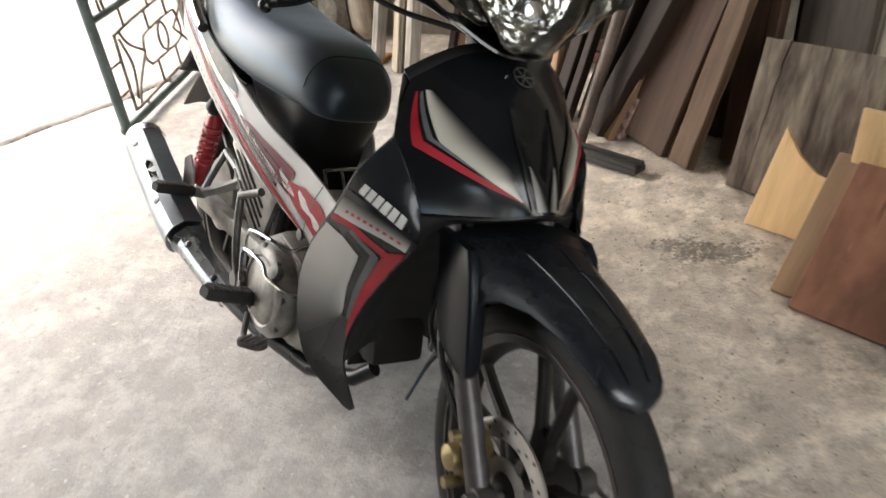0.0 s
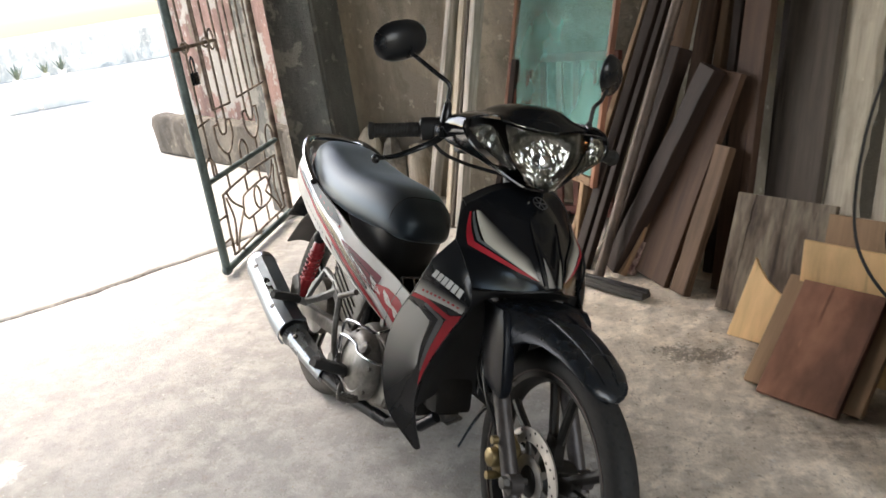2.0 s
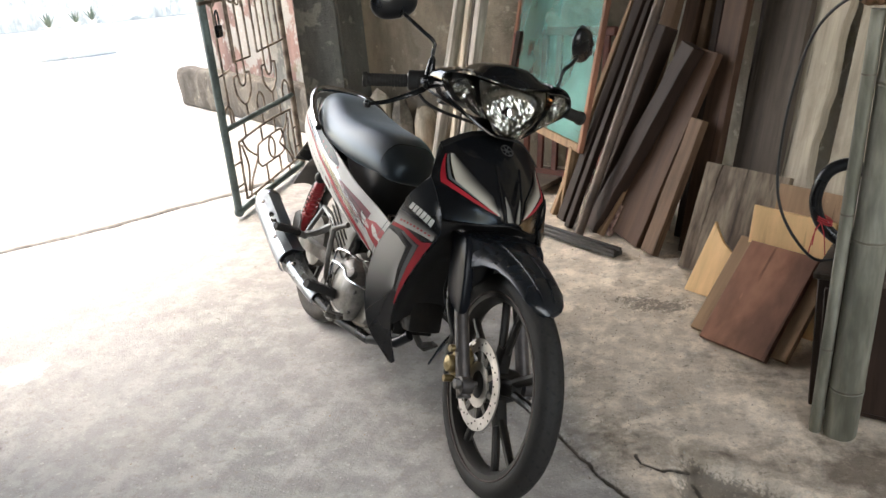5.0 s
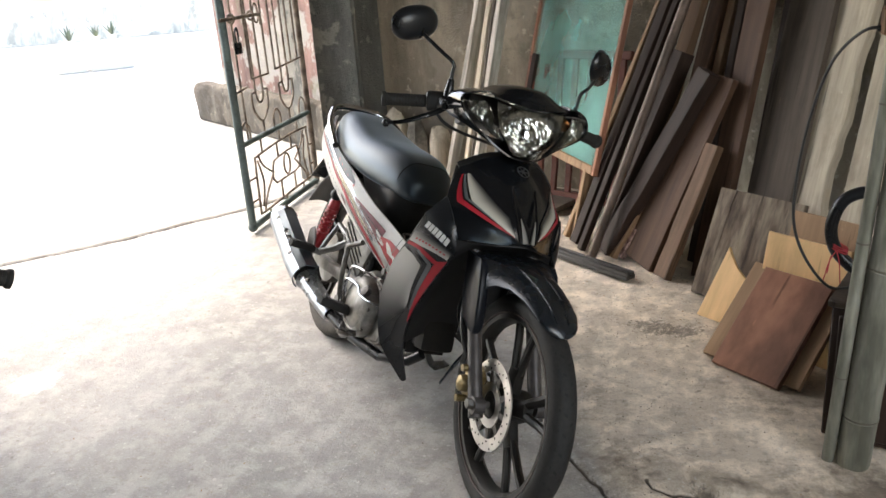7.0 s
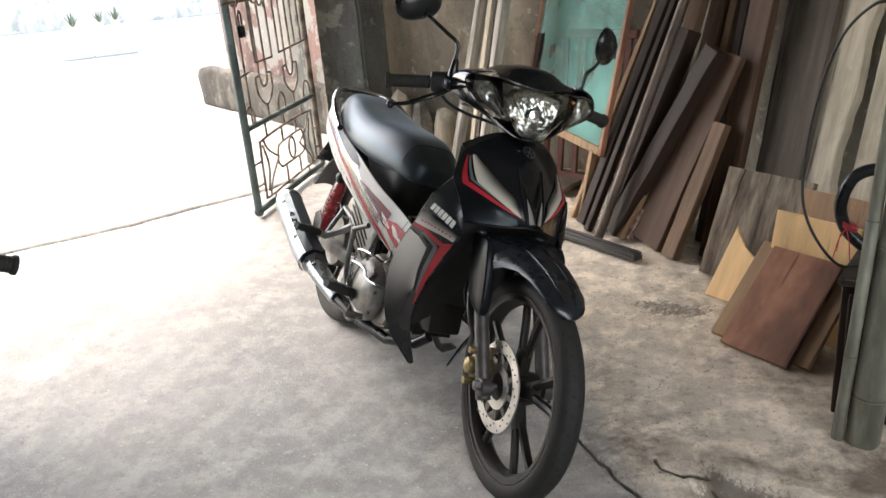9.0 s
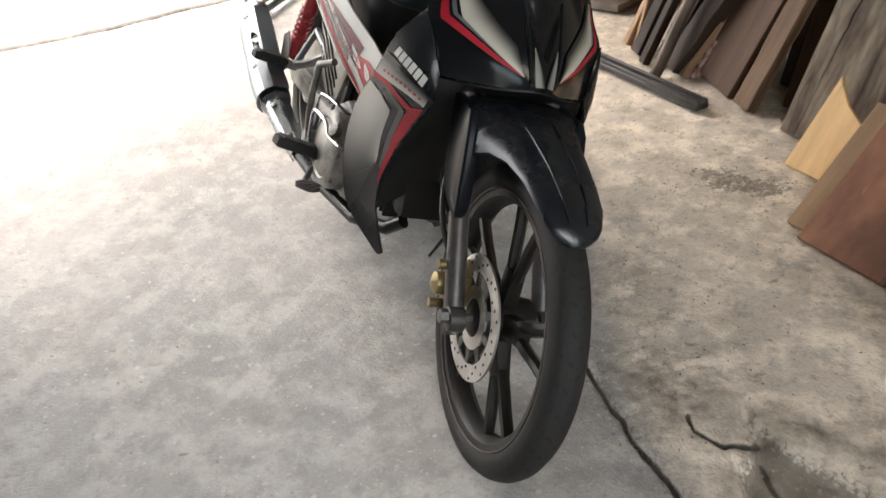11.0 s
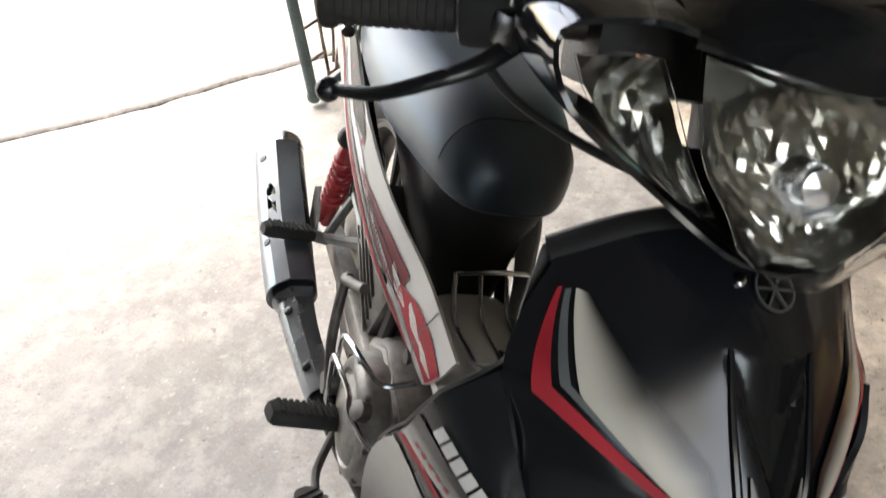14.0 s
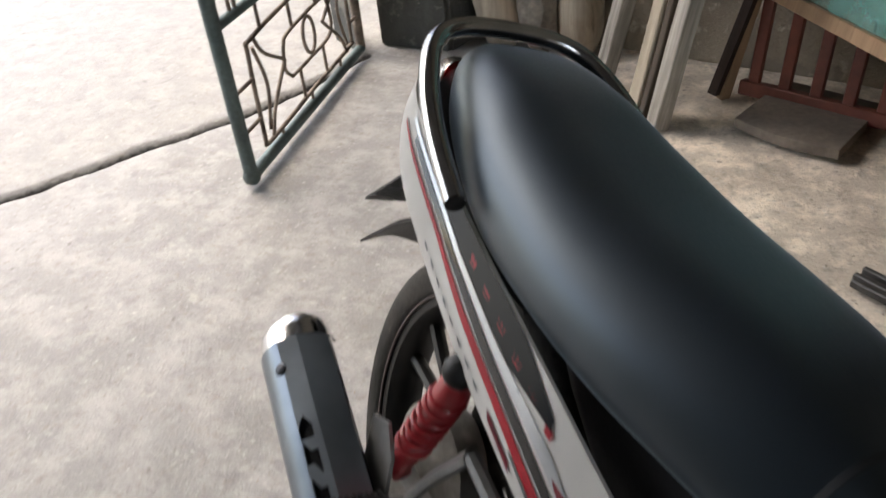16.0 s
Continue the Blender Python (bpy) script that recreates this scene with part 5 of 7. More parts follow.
sweep(bm, [(-0.05, -0.03, 0.29), (-0.16, -0.06, 0.36), (-0.22, -0.09, 0.45), (-0.20, -0.06, 0.58)], 0.004, 8)
bpart("speedometer_cable", bm, black_plastic, steer=True)

bm = bmesh.new()
rings = []
for (x, z, nx, hw, drop) in ((0.163, 0.518, 0.80, 0.014, 0.006), (0.161, 0.525, 0.76, 0.026, 0.010), (0.156, 0.534, 0.71, 0.038, 0.013), (0.145, 0.546, 0.60, 0.047, 0.015), (0.115, 0.567, 0.40, 0.056, 0.018), (0.06, 0.588, 0.25, 0.063, 0.022), (0.0, 0.603, 0.10, 0.073, 0.030), (-0.05, 0.611, 0.0, 0.086, 0.044), (-0.08, 0.615, -0.04, 0.096, 0.062), (-0.10, 0.617, -0.06, 0.103, 0.085), (-0.14, 0.619, -0.10, 0.107, 0.095), (-0.19, 0.618, -0.2, 0.106, 0.095), (-0.25, 0.585, -0.75, 0.085, 0.06), (-0.285, 0.52, -0.95, 0.06, 0.035), (-0.30, 0.44, -1.0, 0.055, 0.03), (-0.295, 0.36, -1.0, 0.05, 0.02)):
    n = Vector((nx, 0, math.sqrt(max(0, 1 - nx * nx))))
    c = Vector((x, 0, z))
    k = min(1.0, max(0.0, (-0.06 - x) / 0.07))
    prof = [(-1.0, 1.0), (-0.97 - 0.03 * k, 0.70 - 0.05 * k), (-0.86 - 0.125 * k, 0.36 - 0.06 * k), (-0.62 - 0.31 * k, 0.12 - 0.04 * k), (-0.3 - 0.3 * k, 0.015 - 0.015 * k), (-0.12, -0.03), (0, -0.05)]
    prof += [(-p, q) for p, q in reversed(prof[:-1])]
    outer = [c + Vector((0, hw * a, 0)) - n * drop * d for a, d in prof]
    inner = [c + Vector((0, (hw - 0.003) * a, 0)) - n * (drop * d * 0.98 + 0.004) for a, d in reversed(prof)]
    rings.append(outer + inner)
loft(bm, rings)
bmesh.ops.recalc_face_normals(bm, faces=bm.faces)
fender = bpart("front_fender", bm, fender_black, label="satin black front mudguard with a centre ridge", steer=True, smooth=50)


for s in (-1, 1):
    bm = bmesh.new()
    sweep(bm, [(0.145, 0.015 * s, 0.5465), (0.115, 0.019 * s, 0.567), (0.06, 0.023 * s, 0.5885), (0.0, 0.026 * s, 0.6035), (-0.07, 0.029 * s, 0.6145), (-0.15, 0.031 * s, 0.6185)], 0.0017, 8)
    bpart("fender_ridge", bm, fender_black, fender, steer=True)


def fork_cover(bm):
    """A broad guard plate before the fork leg, running down to a blunt point."""
    rings = []
    for z, xf, xb, y0, y1 in ((0.612, -0.118, -0.214, -0.092, -0.106), (0.595, -0.102, -0.206, -0.088, -0.109), (0.56, -0.088, -0.196, -0.086, -0.110), (0.526, -0.078, -0.188, -0.085, -0.110), (0.48, -0.070, -0.176, -0.084, -0.109), (0.455, -0.067, -0.162, -0.084, -0.108), (0.44, -0.070, -0.135, -0.085, -0.106), (0.431, -0.078, -0.112, -0.086, -0.103)):
        w, d = xf - xb, y0 - y1
        ring = []
        for px, py in rounded(w, d, min(0.006, w * 0.3), 3):
            bulge = -0.0025 * (1 - (2 * px / w - 0.25) ** 2) if py < 0 else 0.0
            ring.append(((xf + xb) / 2 + px, (y0 + y1) / 2 + py + bulge, z))
        rings.append(ring)
    loft(bm, rings)
    bmesh.ops.recalc_face_normals(bm, faces=bm.faces)


both(fork_cover, "fork_cover", panel_black, fender, "black fork guard", steer=True)

# front fairing
COWL = Surface(mirrored_rows([
    [(-0.275, 0, 0.858), (-0.286, -0.080, 0.846), (-0.307, -0.147, 0.802)],
    [(-0.225, 0, 0.815), (-0.240, -0.085, 0.790), (-0.293, -0.168, 0.757)],
    [(-0.185, 0, 0.762), (-0.203, -0.088, 0.738), (-0.268, -0.180, 0.722)],
    [(-0.145, 0, 0.708), (-0.170, -0.078, 0.688), (-0.243, -0.165, 0.675)],
    [(-0.118, 0, 0.662), (-0.155, -0.060, 0.645), (-0.222, -0.152, 0.628)],
]))
bm = bmesh.new()
COWL.skin(bm, 96, 80, 0.006, -1)
# a V-shaped hollow in the middle, under the badge
for v in bm.verts:
    half = 0.040 * max(0.0, (v.co.z - 0.700) / 0.085)
    if v.co.x > -0.27 and v.co.z < 0.79 and abs(v.co.y) < half:
        v.co -= Vector((0.008, 0, 0.004)) * min(1, (half - abs(v.co.y)) / 0.006) * min(1, (0.79 - v.co.z) / 0.035)
cowl = bpart("front_cowl", bm, black_paint, label="glossy black front fairing with white and red stripes")
bm = bmesh.new()
lathe(bm, [(0.0165, 0), (0.0165, 0.0015), (0.0182, 0.0015), (0.0182, 0)], Matrix.Translation(COWL.at(0.5, 0.172)) @ (-COWL.normal(0.5, 0.172)).to_track_quat("Z", "Y").to_matrix().to_4x4() @ pose(0, 0, 0.002), 28, cap=False)
em = Matrix.Translation(COWL.at(0.5, 0.172)) @ (-COWL.normal(0.5, 0.172)).to_track_quat("Z", "Y").to_matrix().to_4x4() @ pose(0, 0, 0.0025)
for k in range(3):
    box(bm, (0.033, 0.0018, 0.002), em @ pose(0, 0, 0, 0, 0, 60 * k))
bpart("round_badge", bm, badge_grey, cowl, "small round metal badge")
u = min((0.42, 0.58), key=lambda q: COWL.at(q, 0.145).y)
bm = bmesh.new()
lathe(bm, [(0.0045, 0), (0.0045, 0.002), (0.002, 0.003)], Matrix.Translation(COWL.at(u, 0.145)) @ (-COWL.normal(u, 0.145)).to_track_quat("Z", "Y").to_matrix().to_4x4() @ pose(0, 0, 0.001), 12)
bpart("cowl_screw", bm, chrome, cowl, "small bright screw")


def side_decals(s):
    f = (lambda u: u) if s < 0 else (lambda u: 1 - u)
    out = -1
    bm = bmesh.new()
    COWL.decal(bm, [(f(0.048), 0.13), (f(0.050), 0.54), (f(0.367), 0.90)], [(f(0.058), 0.13), (f(0.085), 0.50), (f(0.362), 0.865)], 0.0015, 24, 2, out)
    bpart("red_stripe", bm, red_paint, cowl, "red pinstripe sticker")
    bm = bmesh.new()
    COWL.decal(bm, [(f(0.066), 0.14), (f(0.098), 0.485), (f(0.338), 0.835)], [(f(0.078), 0.14), (f(0.116), 0.475), (f(0.342), 0.815)], 0.0015, 24, 2, out)
    bpart("grey_stripe", bm, grey_paint, cowl, "dark grey pinstripe sticker")
    bm = bmesh.new()
    COWL.decal(bm, [(f(0.088), 0.14), (f(0.133), 0.50), (f(0.25), 0.70), (f(0.367), 0.895)], [(f(0.12), 0.16), (f(0.27), 0.46), (f(0.36), 0.66), (f(0.374), 0.885)], 0.003, 40, 12, out)
    bpart("white_flash", bm, fade_decal, cowl, "white flash fading into black")
    bm = bmesh.new()
    COWL.decal(bm, [(f(0.430), 0.68), (f(0.430), 0.82), (f(0.430), 0.985)], [(f(0.436), 0.68), (f(0.470), 0.82), (f(0.499), 0.985)], 0.003, 20, 8, out)
    bpart("white_flash", bm, fade_short, cowl, "white flash fading into black")


side_decals(-1), side_decals(1)

# raised edge on the middle of the fairing
bm = bmesh.new()
for s in (-1, 1):
    sweep(bm, [COWL.at(0.5 + s * 0.105, 0.33), COWL.at(0.5 + s * 0.10, 0.5), COWL.at(0.5 + s * 0.096, 0.7), COWL.at(0.5 + s * 0.09, 0.96)], (0.0025, 0.0045), 8)
bpart("fairing_ridge", bm, black_paint, cowl, "moulded ridges")

WING = Surface([
    [(-0.215, -0.150, 0.632), (-0.235, -0.172, 0.685), (-0.266, -0.183, 0.723)],
    [(-0.200, -0.157, 0.585), (-0.250, -0.190, 0.628), (-0.300, -0.211, 0.667)],
    [(-0.255, -0.155, 0.518), (-0.302, -0.188, 0.550), (-0.358, -0.210, 0.580)],
    [(-0.327, -0.145, 0.432), (-0.378, -0.182, 0.462), (-0.430, -0.205, 0.496)],
    [(-0.378, -0.136, 0.352), (-0.425, -0.168, 0.378), (-0.474, -0.194, 0.405)],
    [(-0.412, -0.118, 0.285), (-0.448, -0.146, 0.296), (-0.486, -0.176, 0.312)],
    [(-0.436, -0.092, 0.225), (-0.462, -0.116, 0.225), (-0.482, -0.144, 0.232)],
    [(-0.440, -0.060, 0.150), (-0.448, -0.064, 0.144), (-0.456, -0.070, 0.146)],
])
for flip in (False, True):
    bm = bmesh.new()
    WING.skin(bm, 14, 34, 0.006)
    wing = bpart("leg_shield", bm, satin_black, label="black leg shield with white, grey and red stripes", flip=flip)

    def wing_decal(name, mat, A, B, label, n=16, m=4, off=0.0015):
        bm = bmesh.new()
        WING.decal(bm, A, B, off, n, m)
        bpart(name, bm, mat, wing, label, flip=flip)
    wing_decal("white_band", fade_wing, [(0.985, 0.285), (0.65, 0.255), (0.05, 0.19)], [(0.985, 0.205), (0.65, 0.18), (0.06, 0.125)], "white band fading into black", 20, 8)
    wing_decal("red_line", red_paint, [(0.985, 0.305), (0.72, 0.278), (0.183, 0.262), (0.03, 0.222)], [(0.985, 0.288), (0.72, 0.260), (0.183, 0.240), (0.03, 0.195)], "red line under the white band")
    wing_decal("fade_panel", fade_wing, [(0.985, 0.325), (0.70, 0.312), (0.40, 0.318), (0.19, 0.50)], [(0.985, 0.86), (0.70, 0.80), (0.42, 0.72), (0.20, 0.56)], "pale panel fading into black", 20, 12)
    wing_decal("black_chevron", black_paint, [(0.68, 0.305), (0.385, 0.302), (0.175, 0.52)], [(0.70, 0.288), (0.315, 0.288), (0.115, 0.52)], "black chevron", 18, 3)
    wing_decal("grey_chevron", grey_paint, [(0.69, 0.287), (0.31, 0.287), (0.11, 0.52)], [(0.66, 0.274), (0.22, 0.272), (0.055, 0.52)], "grey chevron", 18, 3)
    wing_decal("red_chevron", red_paint, [(0.067, 0.225), (0.20, 0.268), (0.035, 0.58)], [(0.02, 0.215), (0.015, 0.35), (0.0, 0.59)], "red chevron", 18, 4, 0.0018)
    for k in range(6):
        a, b, d = 0.835 - 0.108 * k, 0.835 - 0.108 * k - 0.086, 0.0068 * k
        wing_decal("maker_mark", pale_mark, [(a, 0.183 - d), (b, 0.177 - d)], [(a - 0.012, 0.150 - d * 1.4), (b - 0.012, 0.143 - d * 1.4)], "pale block of the maker's mark", 2, 2, 0.0022)
    for k in range(9):
        a = 0.86 - 0.085 * k
        wing_decal("small_mark", red_paint, [(a, 0.256 - 0.0085 * k), (a - 0.045, 0.251 - 0.0085 * k)], [(a, 0.247 - 0.0085 * k), (a - 0.045, 0.242 - 0.0085 * k)], "small red mark", 1, 1, 0.0024)

# inner fairing towards the rider, and the dark splash panel ahead of the engine
INNER = Surface(mirrored_rows([
    [(-0.300, 0, 0.855), (-0.310, -0.080, 0.843), (-0.327, -0.150, 0.803)],
    [(-0.305, 0, 0.80), (-0.31, -0.08, 0.79), (-0.303, -0.163, 0.757)],
    [(-0.31, 0, 0.73), (-0.31, -0.08, 0.72), (-0.279, -0.175, 0.721)],
    [(-0.34, 0, 0.66), (-0.335, -0.08, 0.655), (-0.308, -0.206, 0.664)],
    [(-0.385, 0, 0.58), (-0.38, -0.08, 0.578), (-0.363, -0.206, 0.580)],
    [(-0.44, 0, 0.48), (-0.44, -0.07, 0.48), (-0.434, -0.201, 0.495)],
    [(-0.47, 0, 0.38), (-0.47, -0.06, 0.38), (-0.472, -0.188, 0.39)],
    [(-0.475, 0, 0.30), (-0.48, -0.06, 0.30), (-0.480, -0.168, 0.308)],
]))
bm = bmesh.new()
INNER.skin(bm, 16, 14, 0.004, -1)
bpart("inner_fairing", bm, black_plastic)
bm = bmesh.new()
sweep(bm, [COWL.at(t, 0.0) + Vector((-0.012, 0, 0.0)) for t in (0, 0.15, 0.3, 0.5, 0.7, 0.85, 1)], 0.013, 8, flat=0.6)
bpart("fairing_rim", bm, black_plastic)
SPLASH = Surface(mirrored_rows([
    [(-0.135, 0, 0.655), (-0.165, -0.075, 0.64), (-0.225, -0.150, 0.625)],
    [(-0.24, 0, 0.60), (-0.24, -0.08, 0.60), (-0.235, -0.152, 0.58)],
    [(-0.36, 0, 0.52), (-0.35, -0.08, 0.50), (-0.30, -0.145, 0.49)],
    [(-0.42, 0, 0.42), (-0.41, -0.07, 0.40), (-0.37, -0.135, 0.38)],
    [(-0.43, 0, 0.33), (-0.43, -0.06, 0.30), (-0.425, -0.11, 0.27)],
]))
bm = bmesh.new()
SPLASH.skin(bm, 14, 14, 0.004)
bpart("splash_panel", bm, black_plastic)
bm = bmesh.new()
sweep(bm, [(-0.33, 0, 0.80), (-0.36, 0, 0.90), (-0.385, 0, 0.95)], 0.03, 14)
bpart("steering_stem", bm, black_plastic, steer=True)

# headlight, indicators and handlebar cover, turning with the fork
HEAD = BAR @ Matrix.Translation((0.022, -0.010, -0.005))


def ahead(rows):
    """The lamp unit's nose stands out ahead of the handlebar."""
    return [[(x + (0.075 + 0.032 * min(1, max(0, (z - 0.89) / 0.09))) * min(1, max(0, (x + 0.47) / 0.10)), y, z) for x, y, z in r] for r in rows]


LENS = Surface(ahead(mirrored_rows([
    [(-0.338, 0, 0.988), (-0.342, -0.048, 0.993), (-0.358, -0.100, 1.000)],
    [(-0.300, 0, 0.956), (-0.311, -0.052, 0.958), (-0.342, -0.096, 0.968)],
    [(-0.266, 0, 0.915), (-0.281, -0.050, 0.917), (-0.320, -0.084, 0.934)],
    [(-0.262, 0, 0.885), (-0.278, -0.036, 0.890), (-0.305, -0.060, 0.905)],
    [(-0.275, 0, 0.866), (-0.285, -0.024, 0.868), (-0.298, -0.044, 0.880)],
])))
bm = bmesh.new()
LENS.skin(bm, 20, 16, 0.002)
head = bpart("headlight", bm, clear_lens, label="clear headlight lens over a faceted reflector", steer=HEAD, smooth=60)
bm = bmesh.new()
nu, nv = 30, 22
g = []
for j in range(nv + 1):
    row = []
    for i in range(nu + 1):
        p, q = 2 * i / nu - 1, 2 * j / nv - 1
        bowl = max(0.0, 1 - (p * p + 0.8 * q * q)) ** 0.6
        step = rng.uniform(-0.0009, 0.0009) * min(1, 3 * bowl)
        row.append(bm.verts.new(LENS.at(0.03 + 0.94 * i / nu, 0.03 + 0.94 * j / nv) + Vector((-0.008 - 0.062 * bowl + step, 0, 0))))
    g.append(row)
for j in range(nv):
    for i in range(nu):
        bm.faces.new((g[j][i], g[j][i + 1], g[j + 1][i + 1], g[j + 1][i]))
bmesh.ops.recalc_face_normals(bm, faces=bm.faces)
bpart("reflector", bm, lamp_chrome, head, "faceted chrome reflector", steer=HEAD, smooth=0)
bm = bmesh.new()
lathe(bm, [(0.017, 0.0), (0.017, 0.02), (0.013, 0.028), (0.004, 0.03)], pose(-0.255, 0, 0.922, 0, 80, 0), 16)
bpart("bulb_cap", bm, chrome, head, steer=HEAD)
WINK = Surface(ahead([
    [(-0.356, -0.122, 0.990), (-0.360, -0.146, 0.990), (-0.374, -0.172, 0.980)],
    [(-0.338, -0.110, 0.966), (-0.335, -0.136, 0.966), (-0.352, -0.164, 0.960)],
    [(-0.317, -0.094, 0.935), (-0.312, -0.116, 0.935), (-0.325, -0.139, 0.936)],
    [(-0.300, -0.070, 0.902), (-0.298, -0.081, 0.902), (-0.305, -0.093, 0.906)],
]))
for flip in (False, True):
    bm = bmesh.new()
    WINK.skin(bm, 10, 12, 0.002)
    wk = bpart("indicator", bm, clear_lens, label="clear indicator lens", steer=HEAD, flip=flip, smooth=60)
    bm = bmesh.new()
    g = [[bm.verts.new(WINK.at(0.05 + 0.9 * i / 6, 0.05 + 0.9 * j / 8) + Vector((-0.010 - 0.03 * math.sin(math.pi * i / 6) * math.sin(math.pi * j / 8) + 0.003 * ((i + j) % 2), 0, 0))) for i in range(7)] for j in range(9)]
    for j in range(8):
        for i in range(6):
            bm.faces.new((g[j][i], g[j][i + 1], g[j + 1][i + 1], g[j + 1][i]))
    bpart("indicator_reflector", bm, lamp_chrome, wk, steer=HEAD, flip=flip, smooth=0)
    bm = bmesh.new()
    lathe(bm, [(0.004, -0.017), (0.014, -0.006), (0.015, 0.008), (0.004, 0.017)], pose(-0.285, -0.120, 0.965), 12)
    bpart("amber_bulb", bm, amber_glass, wk, "amber bulb", steer=HEAD, flip=flip)
# the black shell round and above the lens
bm = bmesh.new()
TOP = Surface(ahead(mirrored_rows([
    [(-0.333, 0, 0.991), (-0.337, -0.050, 0.997), (-0.352, -0.106, 1.004)],
    [(-0.345, 0, 1.018), (-0.352, -0.050, 1.018), (-0.374, -0.104, 1.012)],
    [(-0.368, 0, 1.040), (-0.380, -0.052, 1.036), (-0.400, -0.095, 1.016)],
    [(-0.425, 0, 1.042), (-0.430, -0.055, 1.034), (-0.440, -0.098, 1.010)],
    [(-0.475, 0, 1.015), (-0.470, -0.055, 1.005), (-0.465, -0.10, 0.990)],
])))
TOP.skin(bm, 18, 16, 0.004)
shell = bpart("handlebar_cover", bm, gloss_black, label="glossy black handlebar cover over the headlight", steer=HEAD)
SIDE = Surface(ahead([
    [(-0.354, -0.106, 1.006), (-0.376, -0.106, 1.012), (-0.440, -0.100, 1.010), (-0.470, -0.10, 0.985)],
    [(-0.362, -0.135, 1.008), (-0.395, -0.140, 1.008), (-0.435, -0.145, 1.000), (-0.455, -0.145, 0.975)],
    [(-0.378, -0.178, 0.990), (-0.400, -0.182, 0.990), (-0.425, -0.182, 0.980), (-0.440, -0.180, 0.962)],
    [(-0.352, -0.168, 0.950), (-0.385, -0.165, 0.945), (-0.410, -0.165, 0.940), (-0.430, -0.165, 0.940)],
    [(-0.335, -0.096, 0.900), (-0.355, -0.103, 0.903), (-0.385, -0.115, 0.912), (-0.420, -0.12, 0.92)],
    [(-0.310, -0.040, 0.868), (-0.335, -0.045, 0.872), (-0.365, -0.055, 0.885), (-0.410, -0.06, 0.90)],
    [(-0.300, 0.0, 0.862), (-0.330, 0.0, 0.866), (-0.36, 0.0, 0.88), (-0.405, 0.0, 0.895)],
]))
for flip in (False, True):
    bm = bmesh.new()
    SIDE.skin(bm, 12, 24, 0.004, -1)
    bpart("cover_side", bm, gloss_black, shell, "glossy black lower handlebar cover", steer=HEAD, flip=flip)
bm = bmesh.new()
box(bm, (0.10, 0.24, 0.08), pose(-0.430, 0, 0.955, 0, -12, 0), 0.015, 2)
bpart("meter_back", bm, black_plastic, shell, steer=HEAD)


def grip_shape(bm):
    a, b = Vector((-0.424, -0.218, 0.951)), Vector((-0.465, -0.331, 0.932))
    m = (b - a).to_track_quat("Z", "Y").to_matrix().to_4x4()
    m.translation = a
    ln = (b - a).length
    prof = [(0.010, -0.01), (0.022, -0.008), (0.022, 0.0), (0.0165, 0.003)]
    for k in range(14):
        t = 0.006 + (ln - 0.012) * k / 14
        prof += [(0.0172, t), (0.0172, t + 0.004), (0.0160, t + 0.0048)]
    prof += [(0.0205, ln - 0.004), (0.0205, ln + 0.004), (0.012, ln + 0.006)]
    lathe(bm, prof, m, 18)


both(grip_shape, "handlebar_grip", rubber, label="ribbed black rubber grip", steer=BAR)


def switch_shape(bm):
    a, b = Vector((-0.398, -0.165, 0.962)), Vector((-0.425, -0.224, 0.951))
    m = (b - a).to_track_quat("Z", "X").to_matrix().to_4x4()
    m.translation = (a + b) / 2
    rings = []
    for t, r in ((-0.034, 0.019), (-0.030, 0.025), (0.022, 0.027), (0.030, 0.026), (0.034, 0.020)):
        rings.append([m @ Vector((px, py, t)) for px, py in rounded(r * 2, r * 1.9, r * 0.6, 3)])
    loft(bm, rings)
    box(bm, (0.016, 0.012, 0.010), m @ pose(0.0, 0.026, 0.005), 0.002)
    box(bm, (0.010, 0.012, 0.014), m @ pose(0.022, 0.006, -0.012), 0.002)


both(switch_shape, "switch_housing", black_plastic, label="black switch housing", steer=BAR)
bm = bmesh.new()
sweep(bm, [(-0.432, -0.240, 0.948), (-0.39, -0.1, 0.96), (-0.385, 0, 0.955), (-0.39, 0.1, 0.96), (-0.432, 0.240, 0.948)], 0.011, 10)
bpart("handlebar", bm, dull_metal, steer=BAR)
bm = bmesh.new()
sweep(bm, [(-0.378, -0.185, 0.946), (-0.366, -0.212, 0.928), (-0.362, -0.245, 0.912), (-0.380, -0.288, 0.888), (-0.413, -0.322, 0.875)], (0.0095, 0.0055), 10, flat=0.7)
bmesh.ops.create_uvsphere(bm, u_segments=14, v_segments=10, radius=0.011, matrix=Matrix.Translation((-0.418, -0.326, 0.873)))
box(bm, (0.035, 0.045, 0.028), pose(-0.382, -0.182, 0.952, 0, 0, 20), 0.007, 2)
bpart("brake_lever", bm, satin_black, label="black brake lever with a ball end", steer=BAR)
bm = bmesh.new()
sweep(bm, [(-0.372, -0.212, 0.928), (-0.362, -0.185, 0.905), (-0.335, -0.145, 0.890), (-0.30, -0.10, 0.882), (-0.29, -0.05, 0.872), (-0.31, -0.01, 0.85)], 0.0042, 8)
bpart("brake_cable", bm, black_plastic, steer=BAR)


